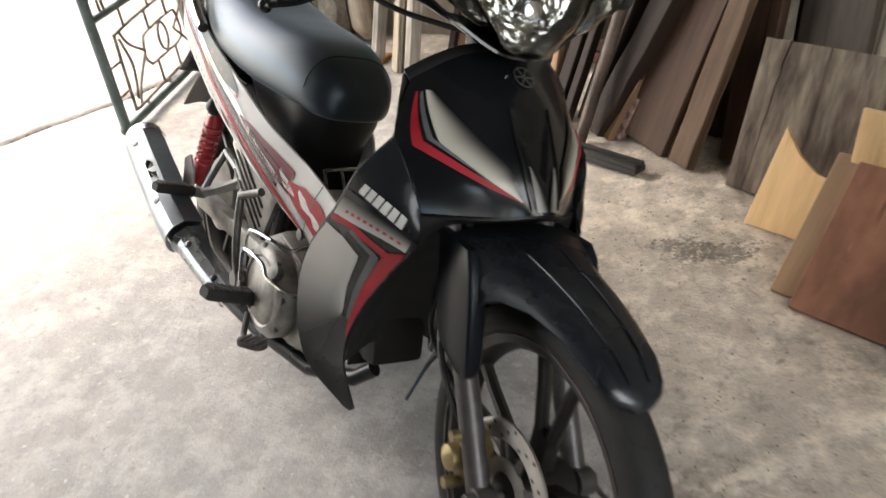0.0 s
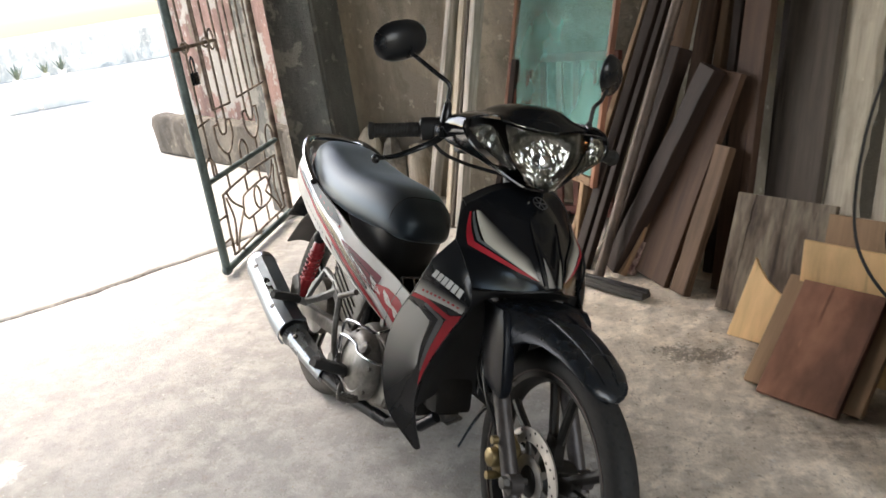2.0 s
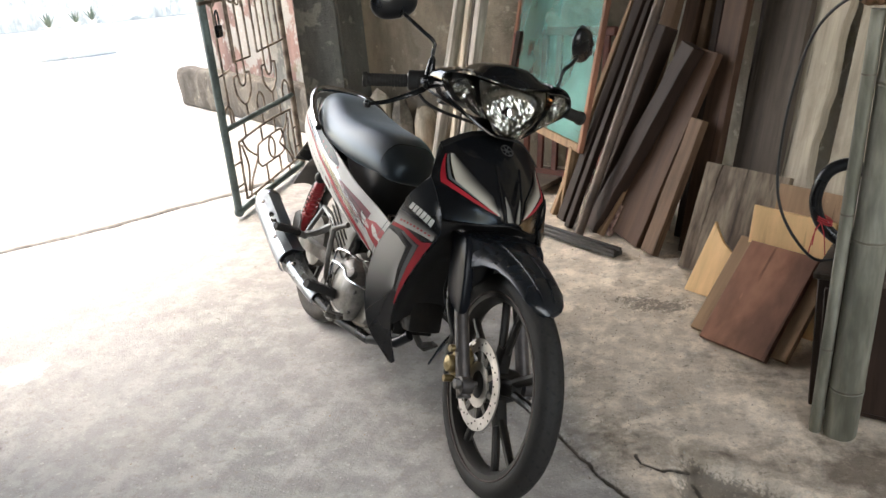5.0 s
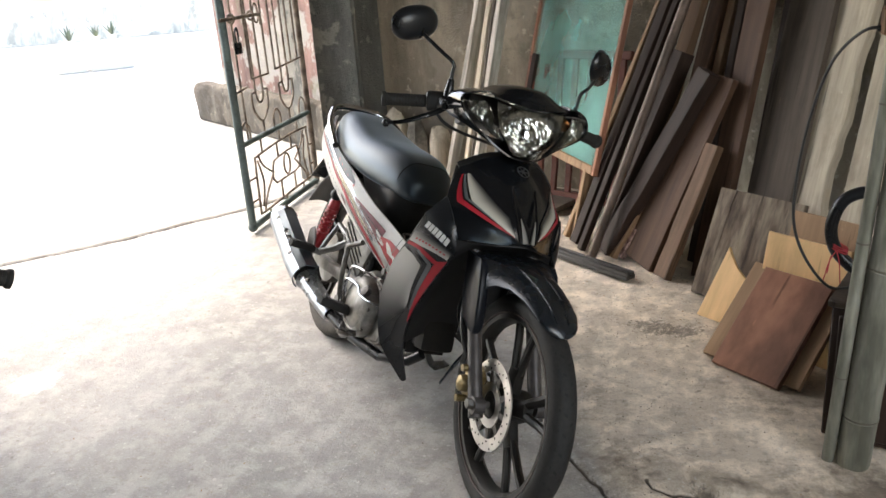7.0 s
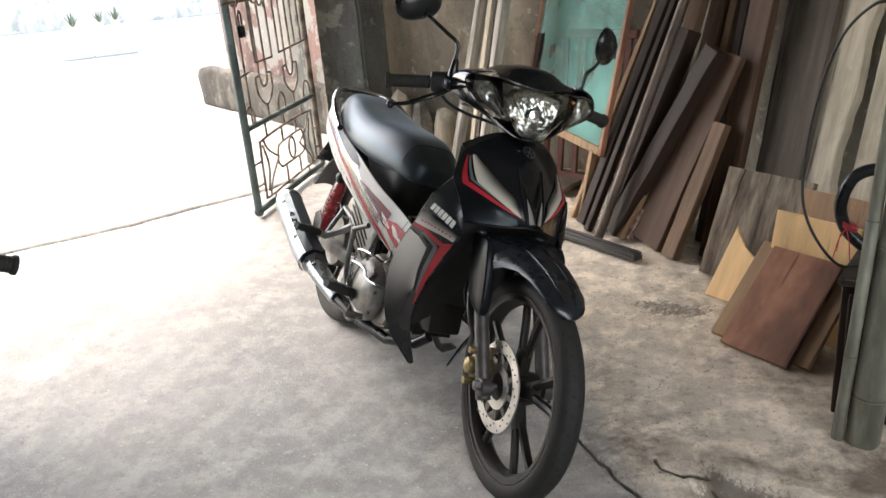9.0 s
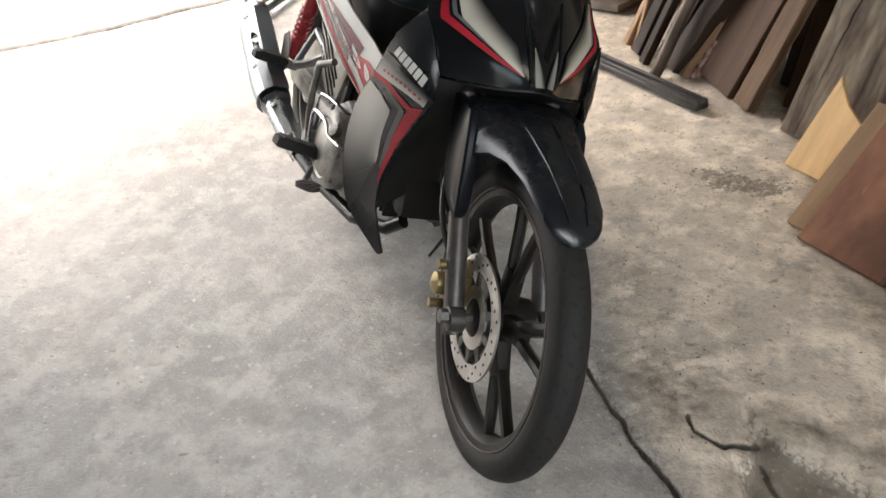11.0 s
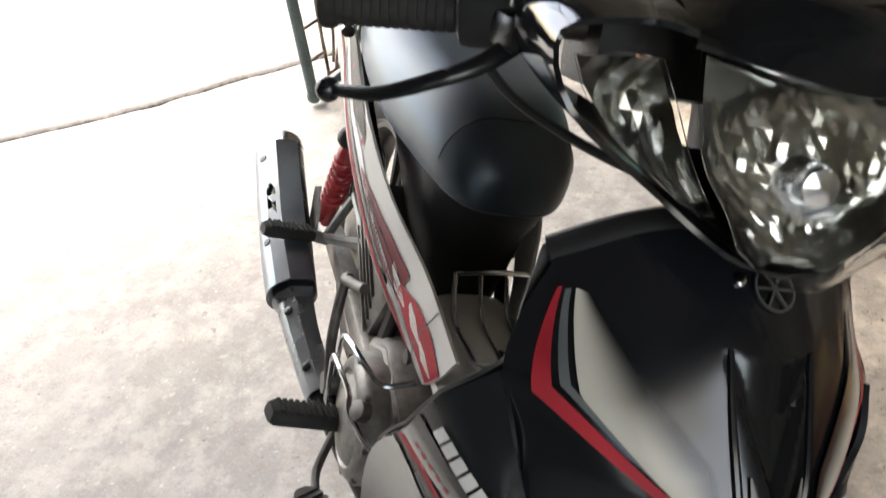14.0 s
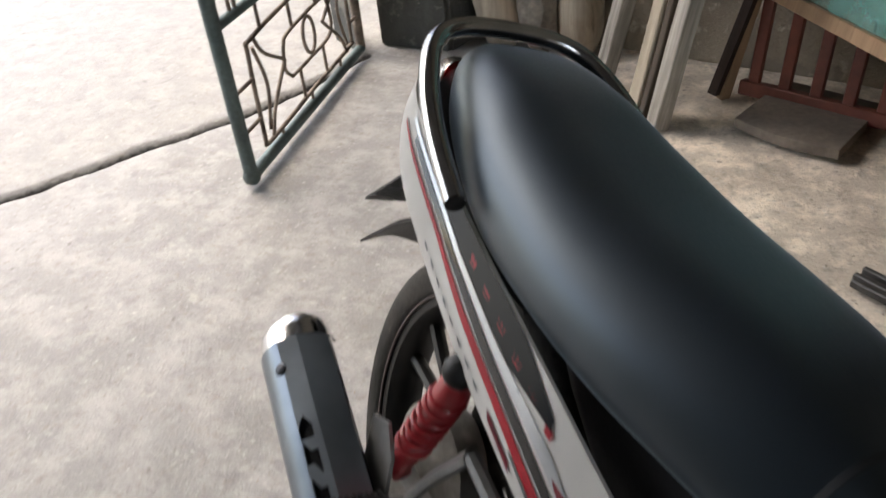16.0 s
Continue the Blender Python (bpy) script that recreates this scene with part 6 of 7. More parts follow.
def mirror(flip):
    stem = [(-0.372, -0.190, 0.985), (-0.370, -0.192, 1.035), (-0.370, -0.195, 1.062), (-0.385, -0.222, 1.082), ((-0.440, -0.268, 1.108) if flip else (-0.424, -0.280, 1.122))]
    bm = bmesh.new()
    sweep(bm, stem, 0.0052, 10)
    lathe(bm, [(0.006, 0), (0.013, 0.002), (0.012, 0.02), (0.0085, 0.045), (0.005, 0.05)], pose(-0.372, -0.190, 0.975), 16)
    st = bpart("mirror_stem", bm, satin_black, label="black mirror stem with a rubber boot", steer=True, flip=flip)
    m = pose(-0.470, -0.292, 1.150) @ pose(0, 0, 0, 0, 90 + 8, -38) @ pose(0, 0, 0, 0, 0, 24) if flip else pose(-0.432, -0.300, 1.142) @ pose(0, 0, 0, 0, 90 + 6, 12) @ pose(0, 0, 0, 0, 0, 18)
    bm = bmesh.new()
    rings = []
    for t, k in ((0.026, 0.30), (0.022, 0.62), (0.014, 0.86), (0.004, 0.98), (-0.004, 1.0), (-0.006, 0.97)):
        rings.append([m @ Vector((0.045 * k * math.copysign(abs(math.cos(a)) ** 0.85, math.cos(a)), 0.068 * k * math.copysign(abs(math.sin(a)) ** 0.85, math.sin(a)), t)) for a in [2 * math.pi * i / 28 for i in range(28)]])
    loft(bm, rings)
    bpart("mirror_head", bm, satin_black, st, "oval black mirror shell", steer=True, flip=flip)
    bm = bmesh.new()
    plate(bm, [(0.042 * math.cos(2 * math.pi * i / 28), 0.064 * math.sin(2 * math.pi * i / 28)) for i in range(28)], 0.002, m @ pose(0, 0, -0.0065))
    bpart("mirror_glass", bm, mirror_glass, st, "oval mirror glass", steer=True, flip=flip)


mirror(False), mirror(True)

# seat
SEAT = [(-1.445, 0.040, 0.806, 0.775), (-1.435, 0.070, 0.826, 0.762), (-1.37, 0.104, 0.838, 0.725), (-1.28, 0.126, 0.830, 0.688), (-1.18, 0.141, 0.808, 0.662), (-1.06, 0.147, 0.788, 0.648), (-0.96, 0.141, 0.781, 0.638), (-0.88, 0.128, 0.776, 0.634), (-0.82, 0.114, 0.768, 0.630), (-0.775, 0.101, 0.753, 0.628), (-0.745, 0.088, 0.735, 0.628), (-0.722, 0.072, 0.714, 0.630), (-0.708, 0.052, 0.695, 0.636), (-0.702, 0.03, 0.680, 0.645)]


def seat_ring(q, grow=0.0):
    """The saddle's outline at q (0 at its tail, 1 at its nose)."""
    p = along([Vector((v[0], v[1], v[2])) for v in SEAT], q)
    bot = along([Vector((v[0], v[3], 0)) for v in SEAT], q).y
    hw, zz = p.y + grow, p.z + grow - bot
    ring = []
    for i in range(48):
        a = 2 * math.pi * i / 48
        c, s_ = math.cos(a), math.sin(a)
        y = hw * math.copysign(abs(c) ** 0.5, c)
        if s_ >= 0:
            z = bot + zz * 0.45 + zz * 0.55 * abs(s_) ** 0.72
            y *= 1 - 0.20 * abs(s_)
        else:
            z = bot + zz * 0.45 - zz * 0.45 * abs(s_) ** 0.6
        ring.append((p.x, y, z))
    return ring


def saddle(bm, lo, hi, grow=0.0):
    """The saddle's loft between two places along it."""
    rings = [seat_ring(q / 60, grow) for q in range(61)]
    loft(bm, [r for r in rings if lo - 1e-4 <= r[0][0] <= hi + 1e-4])
    bmesh.ops.recalc_face_normals(bm, faces=bm.faces)


bm = bmesh.new()
saddle(bm, -1.5, -0.752)
seat = bpart("seat", bm, vinyl, label="black vinyl saddle with a soft sheen", smooth=70)
bm = bmesh.new()
saddle(bm, -0.768, -0.6, 0.0015)
bpart("seat_nose", bm, vinyl, seat, "smooth black nose panel with a stitched seam", smooth=70)
bm = bmesh.new()
edge = next(r for r in [seat_ring(q / 60, 0.001) for q in range(61)] if r[0][0] > -0.769)
sweep(bm, edge[:25], 0.0016, 6)
bpart("seam", bm, black_plastic, seat)
# storage box under the seat
bm = bmesh.new()
rings = []
for z, x0, x1, hw in ((0.65, -1.10, -0.74, 0.10), (0.61, -1.06, -0.745, 0.095), (0.56, -1.0, -0.765, 0.082), (0.49, -0.96, -0.775, 0.07), (0.42, -0.92, -0.78, 0.055)):
    rings.append([((x0 + x1) / 2 + px, py, z) for px, py in rounded(x1 - x0, hw * 2, hw * 0.7, 4)])
loft(bm, rings)
bpart("underseat_box", bm, black_plastic, smooth=50)

# side covers and tail
COVER = Surface([
    [(-1.475, -0.080, 0.800), (-1.383, -0.144, 0.765), (-1.214, -0.142, 0.700), (-0.992, -0.152, 0.652), (-0.829, -0.134, 0.592), (-0.690, -0.100, 0.545), (-0.560, -0.082, 0.502)],
    [(-1.505, -0.072, 0.765), (-1.385, -0.150, 0.722), (-1.214, -0.152, 0.655), (-1.000, -0.160, 0.606), (-0.836, -0.142, 0.546), (-0.708, -0.110, 0.495), (-0.590, -0.084, 0.452)],
    [(-1.505, -0.068, 0.728), (-1.375, -0.147, 0.680), (-1.216, -0.152, 0.615), (-1.015, -0.158, 0.566), (-0.842, -0.142, 0.506), (-0.722, -0.108, 0.455), (-0.625, -0.080, 0.415)],
    [(-1.480, -0.060, 0.695), (-1.36, -0.130, 0.643), (-1.219, -0.138, 0.580), (-1.030, -0.146, 0.530), (-0.848, -0.132, 0.470), (-0.738, -0.100, 0.420), (-0.665, -0.074, 0.382)],
])
COVER_RIGHT = COVER
for flip in (False, True):
    COVER = Surface([[(p.x, p.y * (0.62 if p.x > -0.80 else 0.85 if p.x > -0.9 else 1), p.z - (0.05 if p.x > -0.80 else 0.02 if p.x > -0.9 else 0)) for p in r] for r in COVER_RIGHT.rows]) if flip else COVER_RIGHT
    bm = bmesh.new()
    COVER.skin(bm, 80, 26, 0.005, -1)
    cov = bpart("side_cover", bm, white_paint, label="white and silver side cover with red and grey stripes", flip=flip)

    def cover_decal(name, mat, A, B, label, n=40, m=3):
        bm = bmesh.new()
        COVER.decal(bm, A, B, 0.0015, n * 2, m * 2, -1)
        bpart(name, bm, mat, cov, label, flip=flip)
    cover_decal("black_panel", panel_black, [(0.26, 0.0), (0.40, 0.0), (0.47, 0.0), (0.535, 0.10)], [(0.26, 0.10), (0.40, 0.22), (0.47, 0.24), (0.54, 0.16)], "black upper panel")
    cover_decal("silver_band", silver_paint, [(0.20, 0.05), (0.36, 0.20), (0.45, 0.25), (0.55, 0.24), (0.62, 0.33), (0.74, 0.44), (0.90, 0.72)], [(0.20, 0.09), (0.36, 0.25), (0.45, 0.32), (0.55, 0.35), (0.62, 0.42), (0.74, 0.52), (0.90, 0.80)], "silver band")
    cover_decal("black_line", black_paint, [(0.22, 0.12), (0.36, 0.265), (0.45, 0.34), (0.55, 0.40), (0.64, 0.48), (0.76, 0.60)], [(0.22, 0.17), (0.36, 0.335), (0.45, 0.435), (0.55, 0.50), (0.64, 0.57), (0.76, 0.68)], "black line beside the red stripe")
    cover_decal("red_stripe", red_paint, [(0.18, 0.18), (0.32, 0.325), (0.40, 0.42), (0.50, 0.50), (0.60, 0.58), (0.68, 0.65), (0.80, 0.78), (0.94, 0.965)], [(0.18, 0.21), (0.32, 0.38), (0.40, 0.51), (0.50, 0.61), (0.60, 0.72), (0.68, 0.80), (0.80, 0.93), (0.94, 0.99)], "red stripe", 56)
    cover_decal("grey_line", grey_paint, [(0.52, 0.64), (0.60, 0.745), (0.68, 0.83), (0.78, 0.95)], [(0.52, 0.68), (0.60, 0.80), (0.68, 0.89), (0.78, 0.99)], "dark grey line under the red stripe")
    cover_decal("wine_flame", wine_paint, [(0.565, 0.32), (0.64, 0.24), (0.72, 0.19), (0.81, 0.18)], [(0.57, 0.35), (0.64, 0.45), (0.72, 0.54), (0.81, 0.62)], "dark red flame graphic", 30, 4)
    for q in (0.3, 0.55, 0.8):
        a_, b_ = [(0.62, 0.26), (0.72, 0.20), (0.80, 0.19)], [(0.62, 0.42), (0.72, 0.52), (0.80, 0.60)]
        mid = [(u0, v0 + (v1 - v0) * q) for (u0, v0), (u1, v1) in zip(a_, b_)]
        bm = bmesh.new()
        COVER.decal(bm, mid, [(u0, v0 + 0.018) for u0, v0 in mid], 0.0024, 40, 1, -1)
        bpart("flame_line", bm, panel_black, cov, "thin black line in the flame", flip=flip)
    cover_decal("red_flame", red_paint, [(0.80, 0.34), (0.86, 0.22), (0.93, 0.20), (0.995, 0.30)], [(0.80, 0.50), (0.86, 0.62), (0.93, 0.70), (0.995, 0.80)], "red flame graphic", 30, 4)
    for a, v in ((0.76, 0.30), (0.845, 0.30), (0.915, 0.40)):
        cover_decal("white_flame", white_flame, [(a, v), (a + 0.03, v + 0.02), (a + 0.075, v + 0.14)], [(a, v + 0.05), (a + 0.03, v + 0.20), (a + 0.075, v + 0.18)], "white flame tongue", 14, 3)
    cover_decal("seam_line", grey_paint, [(0.905, 0.0), (0.90, 0.5), (0.915, 0.99)], [(0.909, 0.0), (0.904, 0.5), (0.919, 0.99)], "panel joint", 14, 1)
    for k in range(6):
        a, v = 0.375 + 0.031 * k, 0.085 + 0.012 * k
        cover_decal("small_mark", red_paint, [(a, v), (a + 0.013, v + 0.012)], [(a + 0.003, v + 0.065), (a + 0.013, v + 0.06)], "small red mark", 1, 1)
    for k in range(8):
        a = 0.30 + 0.021 * k
        v = 0.56 + 0.022 * k
        cover_decal("small_mark", grey_paint, [(a, v), (a + 0.011, v + 0.012)], [(a + 0.002, v + 0.04), (a + 0.010, v + 0.05)], "small grey mark", 1, 1)
    cover_decal("red_mark", wine_paint, [(0.478, 0.70), (0.525, 0.76)], [(0.482, 0.80), (0.53, 0.87)], "small dark red mark", 4, 2)
    bm = bmesh.new()
    lathe(bm, [(0.004, 0), (0.012, 0.001), (0.012, 0.006), (0.006, 0.007)], Matrix.Translation((-0.703, -0.088, 0.40)) @ pose(0, 0, 0, 90), 16)
    bpart("cover_bolt", bm, dull_metal, cov, flip=flip)
bm = bmesh.new()
rings = []
for x, hw, top, bot in ((-0.76, 0.075, 0.475, 0.39), (-0.66, 0.078, 0.468, 0.385), (-0.58, 0.080, 0.462, 0.38), (-0.46, 0.10, 0.462, 0.37)):
    rings.append([(x, py, (top + bot) / 2 + pz) for py, pz in rounded(hw * 2, top - bot, 0.05, 4)])
loft(bm, rings)
bpart("tunnel_cover", bm, white_paint, label="white centre tunnel cover")
bm = bmesh.new()
rings = []
for x, hw, top, bot in ((-1.22, 0.09, 0.69, 0.58), (-1.34, 0.10, 0.735, 0.62), (-1.42, 0.085, 0.775, 0.67), (-1.485, 0.065, 0.785, 0.70)):
    rings.append([(x, py, (top + bot) / 2 + pz) for py, pz in rounded(hw * 2, top - bot, 0.03, 4)])
loft(bm, rings)
bpart("tail_inner", bm, black_plastic)
bm = bmesh.new()
rings = []
for x, hw, top, bot in ((-1.47, 0.068, 0.79, 0.705), (-1.505, 0.062, 0.785, 0.71), (-1.53, 0.045, 0.77, 0.72)):
    rings.append([(x, py, (top + bot) / 2 + pz) for py, pz in rounded(hw * 2, top - bot, 0.02, 3)])
loft(bm, rings)
bpart("tail_light", bm, red_glass, label="red tail light lens")
rail = [(-1.202, -0.160, 0.710), (-1.28, -0.157, 0.748), (-1.35, -0.147, 0.788), (-1.415, -0.120, 0.822), (-1.445, -0.075, 0.838), (-1.452, 0, 0.842)]
bm = bmesh.new()
sweep(bm, rail + [(x, -y, z) for x, y, z in reversed(rail[:-1])], 0.0125, 12, k=5)
bpart("grab_rail", bm, rail_metal, label="polished passenger grab rail")
for flip in (False, True):
    bm = bmesh.new()
    lathe(bm, [(0.009, 0.0), (0.0115, 0.0005), (0.009, 0.002)], Matrix.Translation((-1.2005, -0.1601, 0.7095)) @ Vector((0.9, -0.1, -0.38)).to_track_quat("Z", "Y").to_matrix().to_4x4(), 12)
    bpart("rail_cap", bm, black_plastic, flip=flip)
# rear mudguard and plate holder
MUD = Surface([
    [(-1.16, -0.06, 0.60), (-1.16, 0, 0.605), (-1.16, 0.06, 0.60)],
    [(-1.32, -0.072, 0.61), (-1.32, 0, 0.62), (-1.32, 0.072, 0.61)],
    [(-1.46, -0.068, 0.56), (-1.465, 0, 0.575), (-1.46, 0.068, 0.56)],
    [(-1.557, -0.062, 0.49), (-1.565, 0, 0.50), (-1.557, 0.062, 0.49)],
    [(-1.632, -0.056, 0.43), (-1.64, 0, 0.44), (-1.632, 0.056, 0.43)],
])
bm = bmesh.new()
MUD.skin(bm, 10, 14, 0.004)
mg = bpart("rear_mudguard", bm, black_plastic, label="black plastic rear mudguard")
bm = bmesh.new()
loft(bm, [[(-1.38, -0.075, 0.690 + d), (-1.40, -0.100, 0.672 + d), (-1.557, -0.098, 0.540 + d), (-1.557, 0.098, 0.540 + d), (-1.40, 0.100, 0.672 + d), (-1.38, 0.075, 0.690 + d)] for d in (0, 0.004)])
box(bm, (0.12, 0.03, 0.02), pose(-1.46, 0, 0.60, 0, 40, 0), 0.004)
bmesh.ops.recalc_face_normals(bm, faces=bm.faces)
bpart("plate_holder", bm, satin_black, mg)
# luggage rack on the tunnel
bm = bmesh.new()
for ya, yb in ((-0.040, 0.082),):
    sweep(bm, [(-0.60, ya, 0.475), (-0.69, ya, 0.470), (-0.732, ya, 0.515), (-0.738, ya + 0.012, 0.525), (-0.745, yb - 0.012, 0.525), (-0.74, yb, 0.515), (-0.70, yb, 0.470), (-0.60, yb, 0.475), (-0.59, yb - 0.01, 0.475), (-0.59, ya + 0.01, 0.475), (-0.60, ya, 0.475)], 0.0042, 8, k=4)
for y in (0.0, 0.04):
    sweep(bm, [(-0.592, y, 0.475), (-0.69, y, 0.472), (-0.735, y, 0.515), (-0.742, y, 0.524)], 0.0032, 8, k=4)
bpart("luggage_rack", bm, chrome, label="small chrome wire rack ahead of the seat")

# engine
bm = bmesh.new()
rings = []
for y, k in ((-0.115, 0.93), (-0.10, 1.0), (0.10, 1.0), (0.12, 0.9)):
    rings.append([(-0.70 + k * px, y, 0.275 + k * pz) for px, pz in ((-0.15, -0.02), (-0.13, 0.07), (-0.05, 0.115), (0.05, 0.10), (0.13, 0.06), (0.16, 0.0), (0.13, -0.075), (0.04, -0.10), (-0.08, -0.09), (-0.14, -0.06))])
loft(bm, rings)
bmesh.ops.recalc_face_normals(bm, faces=bm.faces)
bmesh.ops.bevel(bm, geom=bm.edges[:], offset=0.006, segments=2, affect="EDGES")
engine = bpart("engine", bm, cast_metal, label="grey cast engine case with worn paint")
bm = bmesh.new()
lathe(bm, [(0.098, 0.0), (0.098, 0.03), (0.088, 0.042), (0.074, 0.046), (0.070, 0.042), (0.062, 0.048), (0.03, 0.052), (0.004, 0.052)], pose(-0.715, -0.110, 0.275, 90), 40)
cc = bpart("clutch_cover", bm, cast_metal, engine, "round cast clutch cover")
for k in range(8):
    a = 2 * math.pi * k / 8 + 0.2
    bm = bmesh.new()
    lathe(bm, [(0.007, 0), (0.007, 0.008), (0.003, 0.009)], pose(-0.715 + 0.091 * math.cos(a), -0.142, 0.275 + 0.091 * math.sin(a), 90), 6)
    bpart("cover_bolt", bm, dull_metal, cc)
bm = bmesh.new()
lathe(bm, [(0.012, 0.0), (0.016, 0.004), (0.015, 0.02), (0.004, 0.022)], pose(-0.655, -0.145, 0.335, 60, 20), 10)
bpart("oil_cap", bm, dull_metal, cc)
bm = bmesh.new()
box(bm, (0.17, 0.10, 0.095), pose(-0.53, 0, 0.285, 0, -8, 0), 0.01)
box(bm, (0.055, 0.11, 0.10), pose(-0.445, 0, 0.300, 0, -8, 0), 0.015, 2)
cyl = bpart("cylinder", bm, engine_black, engine, "dark finned cylinder and head")
for k in range(6):
    bm = bmesh.new()
    box(bm, (0.006, 0.13, 0.115), pose(-0.60 + 0.022 * k, 0, 0.28, 0, -8, 0), 0.002)
    bpart("fin", bm, engine_black, cyl)
bm = bmesh.new()
sweep(bm, [(-0.42, 0.05, 0.40), (-0.50, 0.05, 0.45), (-0.58, 0.03, 0.46), (-0.66, 0.0, 0.44)], 0.02, 10)
box(bm, (0.06, 0.06, 0.08), pose(-0.50, 0.02, 0.42), 0.012, 2)
bpart("carburettor", bm, engine_black, engine)
bm = bmesh.new()
for pts in ([(-0.78, -0.168, 0.30), (-0.775, -0.170, 0.375), (-0.74, -0.165, 0.392), (-0.68, -0.150, 0.392), (-0.655, -0.13, 0.385), (-0.645, -0.09, 0.40)],
            [(-0.785, -0.172, 0.27), (-0.78, -0.176, 0.335), (-0.75, -0.176, 0.348), (-0.69, -0.168, 0.345), (-0.665, -0.165, 0.325), (-0.60, -0.150, 0.322), (-0.56, -0.12, 0.32)],
            [(-0.785, -0.172, 0.27), (-0.80, -0.165, 0.23), (-0.80, -0.14, 0.21)]):
    sweep(bm, pts, 0.0042, 8, k=5)
bpart("engine_guard", bm, rail_metal, label="bent chrome engine guard bars")
# frame and centre
bm = bmesh.new()
sweep(bm, [(-0.36, 0, 0.78), (-0.47, 0, 0.56), (-0.60, 0, 0.42), (-0.80, 0, 0.40)], 0.03, 12)
for s in (-1, 1):
    sweep(bm, [(-0.80, 0.09 * s, 0.40), (-1.0, 0.10 * s, 0.52), (-1.25, 0.105 * s, 0.62), (-1.5, 0.06 * s, 0.70)], 0.013, 8)
    sweep(bm, [(-0.80, 0.09 * s, 0.42), (-0.83, 0.09 * s, 0.28), (-0.81, 0.08 * s, 0.20)], 0.014, 8)
box(bm, (0.10, 0.22, 0.05), pose(-0.80, 0, 0.19), 0.008)
bpart("frame", bm, satin_black)
bm = bmesh.new()
box(bm, (0.22, 0.06, 0.16), pose(-0.92, -0.085, 0.42, 0, 28, 0), 0.02, 2)
ab = bpart("air_box", bm, dull_metal, label="grey ribbed plastic side box")
for k in range(4):
    bm = bmesh.new()
    box(bm, (0.20, 0.006, 0.005), pose(-0.935, -0.117, 0.385 + 0.022 * k, 0, 28, 0), 0.001)
    bpart("rib", bm, dull_metal, ab)
for s, nm in ((-1, "swingarm"), (1, "chain_case")):
    bm = bmesh.new()
    if s < 0:
        rings = []
        for x, z, w, h in ((-0.80, 0.305, 0.020, 0.055), (-0.95, 0.302, 0.018, 0.045), (-1.10, 0.294, 0.018, 0.042), (-1.235, 0.287, 0.016, 0.050), (-1.27, 0.287, 0.012, 0.03)):
            rings.append([(x, -0.105 + py, z + pz) for py, pz in rounded(w * 2, h, 0.008, 2)])
        loft(bm, rings)
        bmesh.ops.recalc_face_normals(bm, faces=bm.faces)
    else:
        rings = []
        for x, z, h in ((-0.78, 0.29, 0.10), (-0.95, 0.29, 0.10), (-1.15, 0.29, 0.10), (-1.26, 0.29, 0.09), (-1.30, 0.29, 0.05)):
            rings.append([(x, 0.095 + py, z + pz) for py, pz in rounded(0.05, h, 0.02, 3)])
        loft(bm, rings)
        bmesh.ops.recalc_face_normals(bm, faces=bm.faces)
    bpart(nm, bm, cast_metal if s < 0 else satin_black, label="worn silver swingarm" if s < 0 else "")
bm = bmesh.new()
lathe(bm, [(0.09, -0.02), (0.095, 0.0), (0.092, 0.022), (0.06, 0.028), (0.02, 0.03)], pose(-1.236, -0.045, 0.297, 90), 32)
bpart("rear_drum", bm, cast_metal, rear_wheel, "cast rear brake drum")


def shock(bm):
    a, b = Vector((-1.200, -0.137, 0.350)), Vector((-1.135, -0.130, 0.535))
    m = (b - a).to_track_quat("Z", "Y").to_matrix().to_4x4()
    m.translation = a
    ln = (b - a).length
    lathe(bm, [(0.012, -0.012), (0.015, 0.0), (0.018, 0.03), (0.018, 0.05), (0.013, 0.055), (0.013, ln - 0.06), (0.02, ln - 0.055), (0.02, ln - 0.02), (0.012, ln)], m, 16)
    for z in (0, ln):
        lathe(bm, [(0.013, -0.015), (0.013, 0.015)], m @ pose(0, 0, z, 90), 12)


def coil(bm):
    a, b = Vector((-1.200, -0.137, 0.350)), Vector((-1.135, -0.130, 0.535))
    m = (b - a).to_track_quat("Z", "Y").to_matrix().to_4x4()
    m.translation = a
    n = 7
    pts = [m @ Vector((0.0205 * math.cos(t), 0.0205 * math.sin(t), 0.042 + 0.017 * t / (2 * math.pi))) for t in [2 * math.pi * n * i / (n * 14) for i in range(n * 14 + 1)]]
    sweep(bm, pts, 0.0036, 8, k=1)


sh = both(shock, "rear_shock", red_spring, label="red rear shock absorber")
for o, fl in zip(sh, (False, True)):
    bm = bmesh.new()
    coil(bm)
    bpart("coil_spring", bm, red_spring, o, "red coil spring", flip=fl)
    bm = bmesh.new()
    bmesh.ops.create_uvsphere(bm, u_segments=16, v_segments=10, radius=0.021, matrix=Matrix.Translation((-1.131, -0.138, 0.545)))
    bpart("top_bush", bm, black_plastic, o, "black rubber bush", flip=fl)

# exhaust
def tube_rings(pts, n=28):
    path = [(Vector(p), r) for p, r in pts]
    rings = []
    for i, (p, r) in enumerate(path):
        d = (path[min(i + 1, len(path) - 1)][0] - path[max(i - 1, 0)][0]).normalized()
        sd = Vector((0, 0, 1)).cross(d).normalized()
        up = d.cross(sd)
        rings.append([p + r * (math.cos(2 * math.pi * k / n) * sd + math.sin(2 * math.pi * k / n) * up) for k in range(n)])
    return rings


